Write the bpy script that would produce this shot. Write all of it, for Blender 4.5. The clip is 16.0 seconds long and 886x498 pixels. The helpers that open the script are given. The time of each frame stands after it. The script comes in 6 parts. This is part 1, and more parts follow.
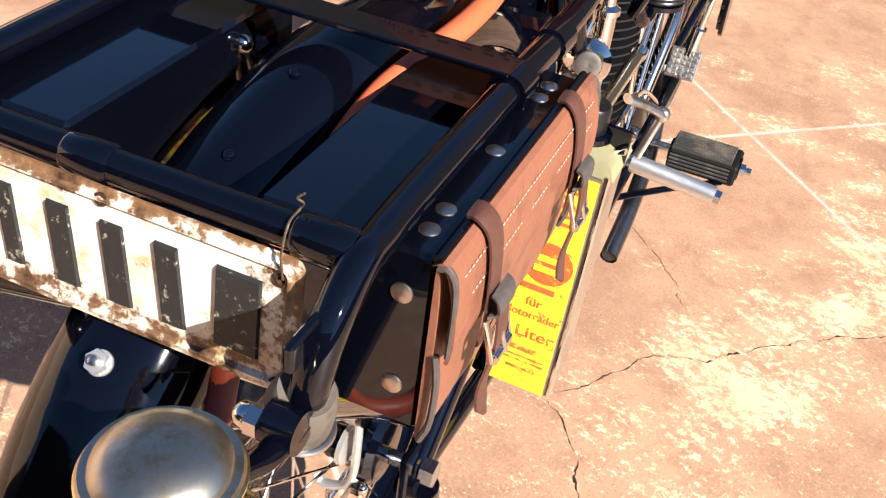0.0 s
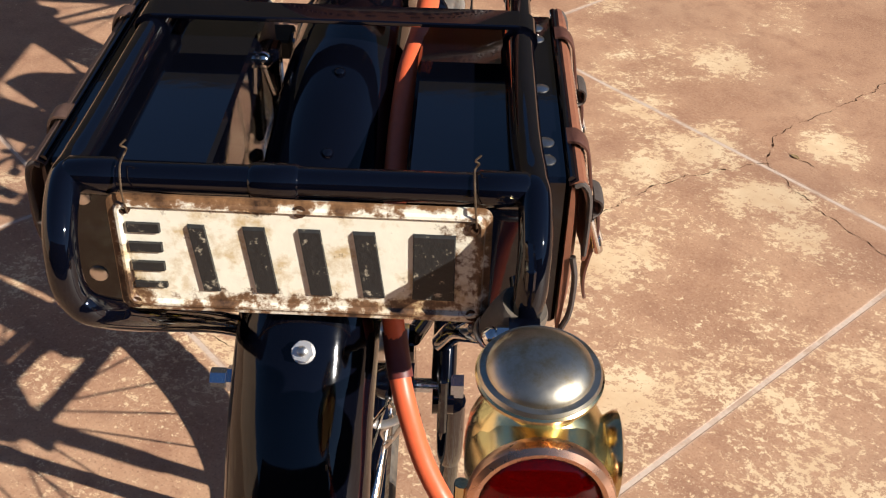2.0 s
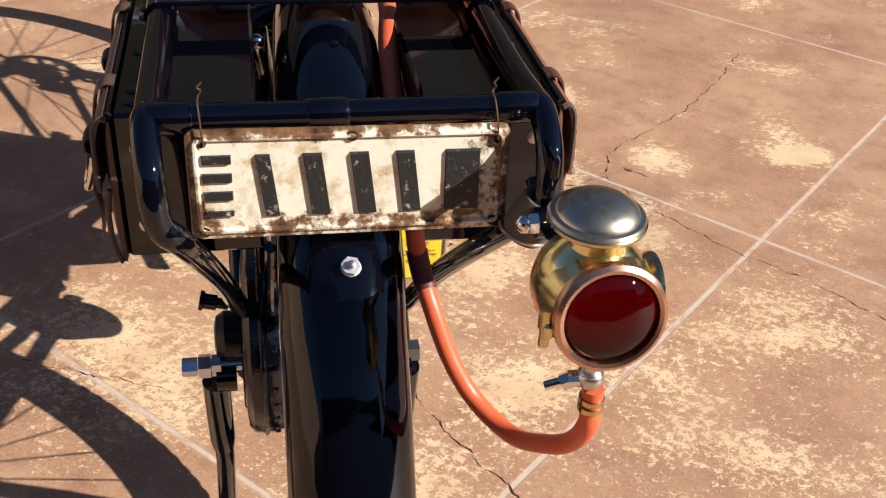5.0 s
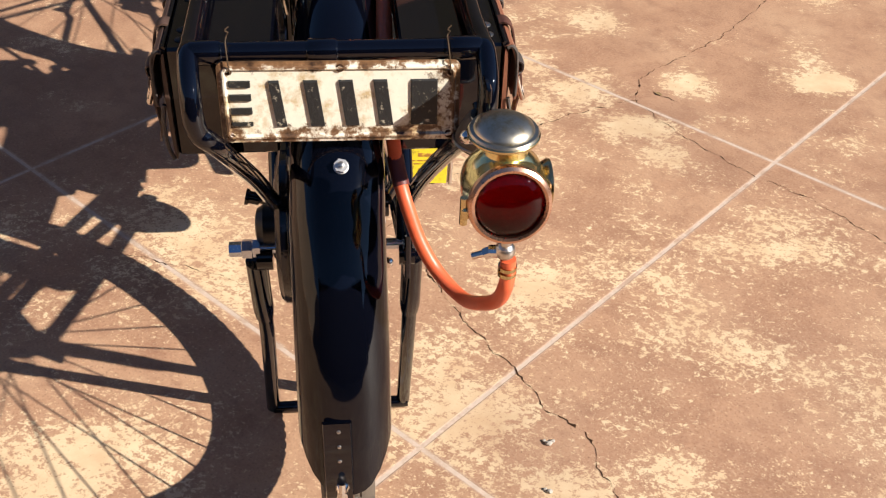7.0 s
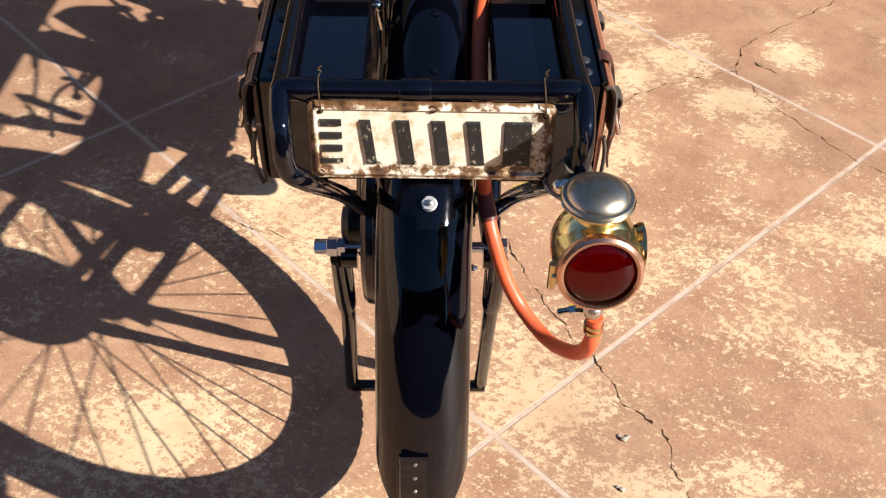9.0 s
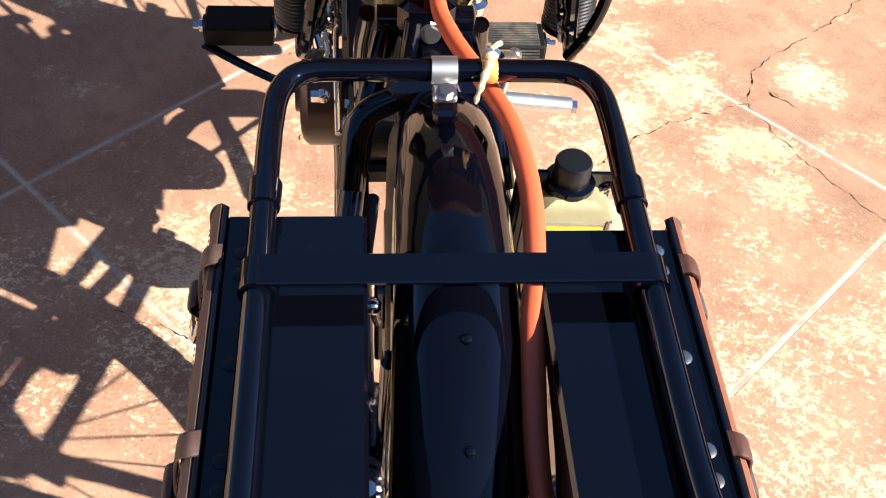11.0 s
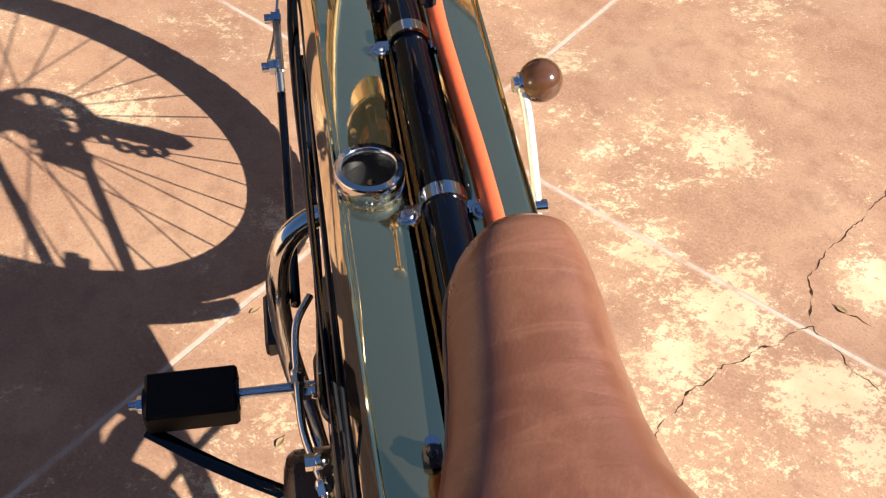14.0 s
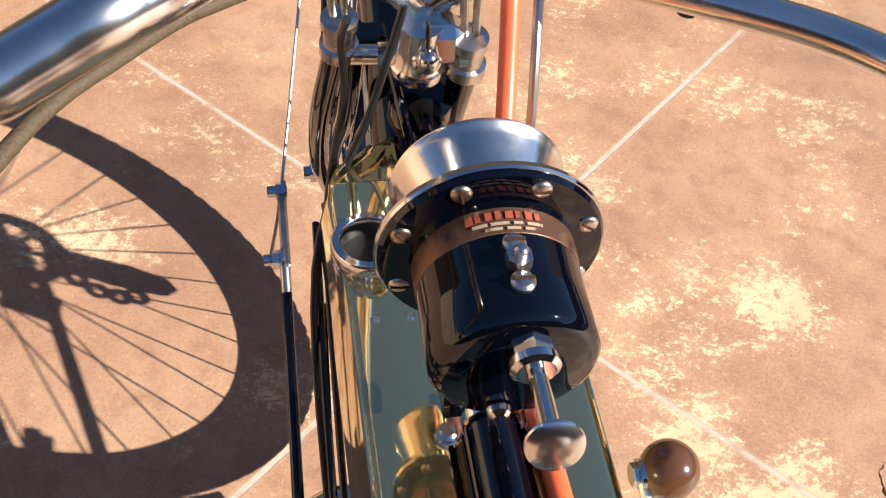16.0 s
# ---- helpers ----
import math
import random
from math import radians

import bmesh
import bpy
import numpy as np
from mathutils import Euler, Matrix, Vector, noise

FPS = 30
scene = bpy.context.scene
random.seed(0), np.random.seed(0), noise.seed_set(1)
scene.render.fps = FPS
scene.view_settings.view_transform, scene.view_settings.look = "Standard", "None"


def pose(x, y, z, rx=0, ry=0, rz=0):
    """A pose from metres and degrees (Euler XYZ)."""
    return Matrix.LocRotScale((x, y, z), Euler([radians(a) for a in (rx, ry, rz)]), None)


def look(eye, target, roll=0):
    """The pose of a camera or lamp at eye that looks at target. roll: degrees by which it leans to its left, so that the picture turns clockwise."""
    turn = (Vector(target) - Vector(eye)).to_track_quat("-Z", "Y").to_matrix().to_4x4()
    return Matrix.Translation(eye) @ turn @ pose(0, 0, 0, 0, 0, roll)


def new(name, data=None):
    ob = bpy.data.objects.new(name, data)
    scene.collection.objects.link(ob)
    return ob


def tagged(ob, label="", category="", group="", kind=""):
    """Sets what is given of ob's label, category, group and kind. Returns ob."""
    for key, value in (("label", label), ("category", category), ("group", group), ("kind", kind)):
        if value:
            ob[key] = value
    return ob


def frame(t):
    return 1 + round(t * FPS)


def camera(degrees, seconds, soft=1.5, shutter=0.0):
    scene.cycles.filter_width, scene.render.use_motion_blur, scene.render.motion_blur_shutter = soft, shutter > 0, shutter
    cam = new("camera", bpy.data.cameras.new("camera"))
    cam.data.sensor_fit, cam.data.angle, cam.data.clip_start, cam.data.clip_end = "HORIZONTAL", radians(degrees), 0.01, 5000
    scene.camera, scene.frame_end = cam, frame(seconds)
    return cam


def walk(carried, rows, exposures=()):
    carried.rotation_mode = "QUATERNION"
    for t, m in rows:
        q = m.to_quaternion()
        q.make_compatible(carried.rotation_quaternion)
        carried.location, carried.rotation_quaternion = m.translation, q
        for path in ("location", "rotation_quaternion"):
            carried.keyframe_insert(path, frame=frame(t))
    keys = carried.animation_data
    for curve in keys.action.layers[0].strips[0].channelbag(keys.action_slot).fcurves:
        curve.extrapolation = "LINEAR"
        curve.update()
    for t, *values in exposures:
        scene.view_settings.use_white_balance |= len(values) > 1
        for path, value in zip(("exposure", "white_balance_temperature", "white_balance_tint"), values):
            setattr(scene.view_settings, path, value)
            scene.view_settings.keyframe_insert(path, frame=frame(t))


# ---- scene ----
cam = camera(46.3, 16.0, soft=1.2)
PATH = [
    (0, (0.268, -0.29, 1.082), (-0.261, 1.237, -0.096), 7.9),
    (0.5, (0.223, -0.385, 1.117), (-0.125, 1.205, -0.046), 5.0),
    (1, (0.175, -0.438, 1.127), (-0.023, 1.178, -0.035), 4.6),
    (1.5, (0.125, -0.43, 1.136), (0.04, 1.166, -0.067), 1.9),
    (2, (0.084, -0.426, 1.132), (0.061, 1.151, -0.097), 1.6),
    (2.5, (0.025, -0.441, 1.124), (0.217, 1.146, -0.078), 3.1),
    (3, (-0.042, -0.482, 1.102), (0.262, 1.131, -0.041), 3.7),
    (3.2, (-0.052, -0.503, 1.102), (0.243, 1.114, -0.038), 3.1),
    (5.3, (-0.059, -0.577, 1.111), (0.289, 1.062, 0.019), 3.4),
    (5.5, (-0.06, -0.593, 1.121), (0.278, 1.047, 0.026), 3.3),
    (6, (-0.058, -0.66, 1.147), (0.254, 0.971, 0.031), 3.7),
    (6.5, (-0.035, -0.715, 1.186), (0.28, 0.902, 0.052), 4.0),
    (7, (0.0, -0.765, 1.225), (0.19, 0.803, -0.003), 2.1),
    (7.5, (0.035, -0.817, 1.241), (0.135, 0.713, -0.044), 1.0),
    (8, (0.057, -0.826, 1.263), (0.108, 0.683, -0.048), 0.9),
    (8.5, (0.037, -0.779, 1.286), (0.038, 0.723, -0.035), 1.0),
    (8.7, (0.02, -0.745, 1.291), (0.028, 0.748, -0.04), 1.0),
    (10.8, (-0.05, -0.253, 1.314), (0.125, 1.088, -0.16), 4.3),
    (11, (-0.057, -0.201, 1.311), (0.095, 1.125, -0.179), 4.5),
    (11.5, (-0.102, -0.062, 1.32), (0.104, 1.224, -0.198), 3.4),
    (11.8, (-0.129, 0.002, 1.336), (0.226, 1.29, -0.152), 4.5),
    (12, (-0.129, 0.044, 1.331), (0.307, 1.315, -0.151), 6.4),
    (12.5, (-0.129, 0.135, 1.346), (0.305, 1.381, -0.157), 5.6),
    (13, (-0.102, 0.266, 1.358), (0.293, 1.505, -0.162), 5.5),
    (13.5, (-0.083, 0.343, 1.357), (0.204, 1.636, -0.143), 3.2),
    (14, (-0.091, 0.433, 1.348), (0.155, 1.726, -0.158), 2.6),
    (14.5, (-0.092, 0.549, 1.344), (0.204, 1.792, -0.194), 5.3),
    (15, (-0.099, 0.644, 1.342), (0.222, 1.887, -0.191), 7.0),
    (15.5, (-0.102, 0.715, 1.343), (0.186, 1.987, -0.173), 6.2),
    (16, (-0.106, 0.788, 1.34), (0.183, 2.085, -0.155), 5.3),
]
EXPOSURES = [(0.0, 1.48, 6000, 10), (0.5, 1.12, 6250, 10), (1.0, 0.97, 6250, 10), (2.0, 0.77, 6250, 10), (3.0, 0.74, 6250, 10), (5.5, 0.80, 6250, 10), (7.5, 0.90, 6300, 10), (8.7, 0.95, 6300, 10), (10.8, 1.56, 6000, 10), (11.5, 1.62, 5950, 10), (12.5, 1.18, 6200, 10), (13.5, 1.22, 6250, 10), (14.5, 1.20, 6200, 10), (16.0, 1.20, 6250, 10)]
walk(cam, [(t, look(eye, target, roll)) for t, eye, target, roll in PATH], EXPOSURES)

# ---- light ----
SUN_K, SUN_M = 1.40, 0.74          # a point z metres up throws its shadow to (-K z, +M z)
to_sun = Vector((SUN_K, -SUN_M, 1)).normalized()
world = bpy.data.worlds.new("sky")
scene.world = world
world.use_nodes = True
sky = world.node_tree.nodes.new("ShaderNodeTexSky")
sky.sky_type, sky.sun_disc = "NISHITA", False
sky.altitude, sky.air_density, sky.dust_density, sky.ozone_density = 1200, 1.0, 0.2, 5.0
sky.sun_elevation, sky.sun_rotation = math.asin(to_sun.z), math.atan2(to_sun.x, to_sun.y)
world.node_tree.links.new(sky.outputs[0], world.node_tree.nodes["Background"].inputs[0])
world.node_tree.nodes["Background"].inputs[1].default_value = 0.053
sun = new("sun", bpy.data.lights.new("sun", "SUN"))
sun.data.energy, sun.data.angle, sun.data.color = 5.0, radians(0.53), (1.0, 0.93, 0.83)
sun.matrix_world = look(to_sun * 20, (0, 0, 0))


# ---- materials ----
def material(name, color, rough=0.5, metal=0.0, bump=0.0, scale=40.0, vary=0.0, rough_vary=0.0, dirt=None, dirt_amount=0.5,
             dirt_scale=12.0, coat=0.0, trans=0.0, ior=1.5, spec=0.5):
    """A principled material with variation of colour and gloss at two scales and a fine relief."""
    m = bpy.data.materials.new(name)
    m.use_nodes = True
    nt = m.node_tree
    n, link = nt.nodes, nt.links.new
    b = n["Principled BSDF"]
    b.inputs["Metallic"].default_value = metal
    b.inputs["Roughness"].default_value = rough
    b.inputs["Coat Weight"].default_value = coat
    b.inputs["Coat Roughness"].default_value = 0.04
    b.inputs["Transmission Weight"].default_value = trans
    b.inputs["IOR"].default_value = ior
    b.inputs["Specular IOR Level"].default_value = spec
    co = n.new("ShaderNodeTexCoord")
    fine = n.new("ShaderNodeTexNoise")
    fine.inputs["Scale"].default_value, fine.inputs["Detail"].default_value = scale, 6
    link(co.outputs["Object"], fine.inputs["Vector"])
    big = n.new("ShaderNodeTexNoise")
    big.inputs["Scale"].default_value, big.inputs["Detail"].default_value = dirt_scale, 8
    big.inputs["Roughness"].default_value = 0.7
    link(co.outputs["Object"], big.inputs["Vector"])
    mix = n.new("ShaderNodeMix")
    mix.data_type = "RGBA"
    mix.inputs[6].default_value = (*[c * (1 - vary) for c in color], 1)
    mix.inputs[7].default_value = (*[min(1, c * (1 + vary)) for c in color], 1)
    link(fine.outputs[0], mix.inputs[0])
    out = mix.outputs[2]
    if dirt:
        ramp = n.new("ShaderNodeValToRGB")
        lo = 0.62 - 0.25 * dirt_amount
        ramp.color_ramp.elements[0].position, ramp.color_ramp.elements[1].position = lo, lo + 0.12
        link(big.outputs[0], ramp.inputs[0])
        over = n.new("ShaderNodeMix")
        over.data_type = "RGBA"
        over.inputs[7].default_value = (*dirt, 1)
        link(out, over.inputs[6])
        link(ramp.outputs[0], over.inputs[0])
        out = over.outputs[2]
    link(out, b.inputs["Base Color"])
    if rough_vary:
        r = n.new("ShaderNodeMapRange")
        r.inputs[3].default_value, r.inputs[4].default_value = max(0.0, rough - rough_vary), min(1.0, rough + rough_vary)
        link(big.outputs[0], r.inputs[0])
        link(r.outputs[0], b.inputs["Roughness"])
    if bump:
        bn = n.new("ShaderNodeBump")
        bn.inputs["Strength"].default_value, bn.inputs["Distance"].default_value = bump, 0.002
        link(fine.outputs[0], bn.inputs["Height"])
        link(bn.outputs[0], b.inputs["Normal"])
    return m


# fine pale flecks paint dust, chips and tiny sun glints on the enamel
BLACK = material("black_enamel", (0.0014, 0.0017, 0.0040), 0.035, bump=0.030, scale=16, vary=0.3, rough_vary=0.02, spec=0.55, dirt=(0.035, 0.030, 0.028), dirt_amount=-0.2, dirt_scale=190)
BLACK_TIN = material("black_tin_enamel", (0.0014, 0.0017, 0.0036), 0.045, bump=0.16, scale=9, vary=0.3, rough_vary=0.03, spec=0.60, dirt=(0.030, 0.026, 0.024), dirt_amount=-0.2, dirt_scale=190)
FENDER_BLACK = material("black_fender_enamel", (0.0014, 0.0017, 0.0038), 0.06, bump=0.12, scale=12, vary=0.3, rough_vary=0.04, spec=0.42, dirt=(0.035, 0.030, 0.028), dirt_amount=-0.2, dirt_scale=190)
BLACK_FLAT = material("black_paint_worn", (0.006, 0.006, 0.007), 0.35, bump=0.05, scale=200, vary=0.4, rough_vary=0.15)
PEDAL_RUBBER = material("dull_black_pedal_rubber", (0.0050, 0.0046, 0.0042), 0.62, bump=0.12, scale=300, vary=0.4, rough_vary=0.1, spec=0.2)
RUBBER = material("black_rubber", (0.024, 0.022, 0.020), 0.62, bump=0.25, scale=300, vary=0.4, dirt=(0.10, 0.08, 0.06), dirt_amount=0.6)
BRASS = material("polished_brass", (0.86, 0.72, 0.38), 0.045, 0.976, bump=0.09, scale=9, vary=0.05, rough_vary=0.03)
BRASS_OLD = material("aged_brass", (0.60, 0.48, 0.25), 0.20, 1.0, bump=0.05, scale=50, vary=0.2, rough_vary=0.12, dirt=(0.30, 0.20, 0.09), dirt_amount=0.3)
COPPER = material("tarnished_copper", (0.62, 0.37, 0.26), 0.28, 1.0, bump=0.06, scale=60, vary=0.25, rough_vary=0.12)
NICKEL = material("nickel_plate", (0.74, 0.71, 0.66), 0.10, 1.0, bump=0.015, scale=60, vary=0.08, rough_vary=0.05)
STEEL_DULL = material("dull_plated_steel", (0.74, 0.71, 0.67), 0.42, 0.85, bump=0.05, scale=60, vary=0.15, rough_vary=0.1)
NICKEL_OLD = material("tarnished_nickel", (0.60, 0.57, 0.53), 0.30, 1.0, bump=0.05, scale=40, vary=0.2, rough_vary=0.12, dirt=(0.35, 0.27, 0.18), dirt_amount=0.35)
BAR_NICKEL = material("worn_bar_nickel", (0.78, 0.76, 0.72), 0.20, 1.0, bump=0.05, scale=45, vary=0.12, rough_vary=0.10)
ZINC = material("zinc_plated_steel", (0.52, 0.58, 0.66), 0.22, 1.0, vary=0.1, scale=80, rough_vary=0.08)
ALUMINIUM = material("brushed_aluminium", (0.80, 0.80, 0.79), 0.42, 1.0, bump=0.08, scale=120, vary=0.1, rough_vary=0.1)
STEEL_DARK = material("dark_steel", (0.16, 0.16, 0.17), 0.35, 1.0, bump=0.1, scale=100, vary=0.3, rough_vary=0.12)


def leather_material():
    """Saddle hide: mottled brown, polished by use, with fine cross creases and pale scuffs towards the nose."""
    m = material("brown_saddle_leather", (0.174, 0.072, 0.040), 0.31, bump=0.10, scale=520, vary=0.14, rough_vary=0.12, dirt=(0.134, 0.050, 0.027), dirt_amount=0.60, dirt_scale=14)
    n, link = m.node_tree.nodes, m.node_tree.links.new
    b = n["Principled BSDF"]
    base = b.inputs["Base Color"].links[0].from_socket
    co = n.new("ShaderNodeTexCoord")
    mp = n.new("ShaderNodeMapping")
    mp.inputs["Scale"].default_value = (9, 75, 9)
    link(co.outputs["Object"], mp.inputs["Vector"])
    crease = n.new("ShaderNodeTexNoise")
    crease.inputs["Scale"].default_value, crease.inputs["Detail"].default_value, crease.inputs["Distortion"].default_value = 1.0, 6, 0.8
    link(mp.outputs[0], crease.inputs["Vector"])
    sep = n.new("ShaderNodeSeparateXYZ")
    link(co.outputs["Object"], sep.inputs[0])
    nose = n.new("ShaderNodeMapRange")
    nose.inputs[1].default_value, nose.inputs[2].default_value = -0.33, -0.19
    link(sep.outputs[1], nose.inputs[0])
    ramp = n.new("ShaderNodeValToRGB")
    ramp.color_ramp.elements[0].position, ramp.color_ramp.elements[1].position = 0.50, 0.66
    link(crease.outputs[0], ramp.inputs[0])
    amt = n.new("ShaderNodeMath")
    amt.operation = "MULTIPLY"
    link(ramp.outputs[0], amt.inputs[0])
    link(nose.outputs[0], amt.inputs[1])
    half = n.new("ShaderNodeMath")
    half.operation = "MULTIPLY"
    half.inputs[1].default_value = 0.28
    link(amt.outputs[0], half.inputs[0])
    mix = n.new("ShaderNodeMix")
    mix.data_type = "RGBA"
    mix.inputs[7].default_value = (0.30, 0.135, 0.085, 1)
    link(half.outputs[0], mix.inputs[0])
    link(base, mix.inputs[6])
    spots = n.new("ShaderNodeTexNoise")
    spots.inputs["Scale"].default_value, spots.inputs["Detail"].default_value, spots.inputs["Roughness"].default_value = 55, 7, 0.75
    link(co.outputs["Object"], spots.inputs["Vector"])
    sr = n.new("ShaderNodeValToRGB")
    sr.color_ramp.elements[0].position, sr.color_ramp.elements[1].position = 0.64, 0.74
    sr.color_ramp.elements[1].color = (0.5, 0.5, 0.5, 1)
    link(spots.outputs[0], sr.inputs[0])
    mix2 = n.new("ShaderNodeMix")
    mix2.data_type = "RGBA"
    mix2.inputs[7].default_value = (0.075, 0.030, 0.020, 1)
    link(sr.outputs[0], mix2.inputs[0])
    link(mix.outputs[2], mix2.inputs[6])
    link(mix2.outputs[2], b.inputs["Base Color"])
    bn = n.new("ShaderNodeBump")
    bn.inputs["Strength"].default_value, bn.inputs["Distance"].default_value = 0.14, 0.002
    link(amt.outputs[0], bn.inputs["Height"])
    link(b.inputs["Normal"].links[0].from_socket, bn.inputs["Normal"])
    link(bn.outputs[0], b.inputs["Normal"])
    return m


LEATHER = leather_material()
BAG_LEATHER = material("tan_bag_leather", (0.215, 0.080, 0.042), 0.5, bump=0.22, scale=320, vary=0.2, rough_vary=0.12, dirt=(0.15, 0.056, 0.032), dirt_amount=0.45, dirt_scale=30)
# leather of the shaded left bag, with the shade put into its colour
BAG_SHADED = material("shaded_bag_leather", (0.075, 0.042, 0.030), 0.5, bump=0.22, scale=320, vary=0.25, rough_vary=0.12)
STRAP_LEATHER = material("dark_strap_leather", (0.080, 0.029, 0.018), 0.58, bump=0.25, scale=260, vary=0.25, rough_vary=0.12)
EDGE_LEATHER = material("grey_leather_edge", (0.062, 0.048, 0.040), 0.65, bump=0.4, scale=200, vary=0.35)
SEAM = material("worn_brown_leather_edge", (0.13, 0.085, 0.062), 0.65, bump=0.4, scale=200, vary=0.35)
HOSE = material("orange_rubber_hose", (0.66, 0.115, 0.042), 0.42, bump=0.08, scale=160, vary=0.12, rough_vary=0.08)
WOOD = material("turned_dark_wood", (0.085, 0.036, 0.018), 0.16, bump=0.03, scale=90, vary=0.45, coat=0.5)
YELLOW = material("yellow_can_paint", (0.80, 0.62, 0.03), 0.35, bump=0.06, scale=90, vary=0.06, rough_vary=0.1, dirt=(0.30, 0.19, 0.04), dirt_amount=0.34, dirt_scale=70)
RED_PAINT = material("red_print", (0.60, 0.12, 0.03), 0.45, vary=0.2, dirt=(0.74, 0.52, 0.04), dirt_amount=0.25, dirt_scale=170)
RUST_PRINT = material("worn_brown_print", (0.36, 0.16, 0.03), 0.5, vary=0.3, dirt=(0.75, 0.56, 0.03), dirt_amount=0.5, dirt_scale=160)
LAMP_BRASS = material("yellow_lamp_brass", (0.80, 0.68, 0.33), 0.22, 1.0, bump=0.03, scale=25, vary=0.12, rough_vary=0.08, dirt=(0.42, 0.31, 0.13), dirt_amount=0.2, dirt_scale=35)
RED_GLASS = material("ruby_glass", (0.14, 0.0012, 0.003), 0.02, trans=0.98, ior=1.32, vary=0.25, scale=30)
CLEAR_GLASS = material("clear_glass", (0.92, 0.96, 0.94), 0.02, trans=1.0, ior=1.5)
CORD = material("frayed_cord", (0.60, 0.46, 0.27), 0.8, bump=0.5, scale=300, vary=0.4)
WIRE = material("rusty_wire", (0.13, 0.085, 0.05), 0.5, 0.6, bump=0.4, scale=300, vary=0.4)
CABLE = material("cloth_cable", (0.065, 0.042, 0.018), 0.7, bump=0.5, scale=400, vary=0.45)
THREAD = material("waxed_thread", (0.42, 0.30, 0.22), 0.7, vary=0.2)
BAR_PAINT = material("worn_black_figures", (0.014, 0.014, 0.014), 0.5, bump=0.3, scale=300, vary=0.3, dirt=(0.52, 0.45, 0.33), dirt_amount=0.12, dirt_scale=160)


def plate_material():
    """Cream enamel on sheet iron, rusted from the rim inward and round the holes."""
    m = material("rusted_cream_enamel", (0.74, 0.69, 0.56), 0.38, bump=0.15, scale=120, vary=0.1, rough_vary=0.15, dirt=(0.50, 0.37, 0.20), dirt_amount=0.55, dirt_scale=28)
    nt = m.node_tree
    n, link = nt.nodes, nt.links.new
    b = n["Principled BSDF"]
    base = b.inputs["Base Color"].links[0].from_socket
    co = n.new("ShaderNodeTexCoord")
    sep = n.new("ShaderNodeSeparateXYZ")
    link(co.outputs["Generated"], sep.inputs[0])

    def op(kind, a, c=None):
        q = n.new("ShaderNodeMath")
        q.operation = kind
        for i, v in enumerate((a, c)):
            if v is None:
                continue
            if isinstance(v, (int, float)):
                q.inputs[i].default_value = v
            else:
                link(v, q.inputs[i])
        return q.outputs[0]
    ax = op("ABSOLUTE", op("SUBTRACT", sep.outputs[0], 0.5))
    bottom = op("MINIMUM", op("MULTIPLY", op("SUBTRACT", 0.29, sep.outputs[2]), 2.6), 0.33)
    top = op("MULTIPLY", op("SUBTRACT", sep.outputs[2], 0.84), 4.2)
    rim = op("MAXIMUM", op("MAXIMUM", bottom, top), op("MAXIMUM", op("MULTIPLY", op("SUBTRACT", ax, 0.455), 12.0), op("MULTIPLY", op("SUBTRACT", sep.outputs[0], 0.80), 2.2)))
    big = n.new("ShaderNodeTexNoise")
    big.inputs["Scale"].default_value, big.inputs["Detail"].default_value, big.inputs["Roughness"].default_value = 60, 9, 0.74
    link(co.outputs["Object"], big.inputs["Vector"])
    rust = op("ADD", big.outputs[0], op("MULTIPLY", op("MAXIMUM", rim, -0.1), 0.42))
    ramp = n.new("ShaderNodeValToRGB")
    ramp.color_ramp.elements[0].position, ramp.color_ramp.elements[1].position = 0.575, 0.655
    link(rust, ramp.inputs[0])
    ru = n.new("ShaderNodeValToRGB")
    ru.color_ramp.elements[0].color, ru.color_ramp.elements[1].color = (0.25, 0.13, 0.060, 1), (0.034, 0.017, 0.010, 1)
    ru.color_ramp.elements[0].position, ru.color_ramp.elements[1].position = 0.42, 0.66
    link(big.outputs[0], ru.inputs[0])
    mix = n.new("ShaderNodeMix")
    mix.data_type = "RGBA"
    link(ramp.outputs[0], mix.inputs[0])
    link(base, mix.inputs[6])
    link(ru.outputs[0], mix.inputs[7])
    link(mix.outputs[2], b.inputs["Base Color"])
    return m


PLATE = plate_material()


UX, UY, CORNER, SLAB_U, SLAB_V, GAP = Vector((0.743, 0.669, 0)), Vector((-0.676, 0.737, 0)), Vector((0.948, 1.063, 0)), 1.134, 1.111, 0.007


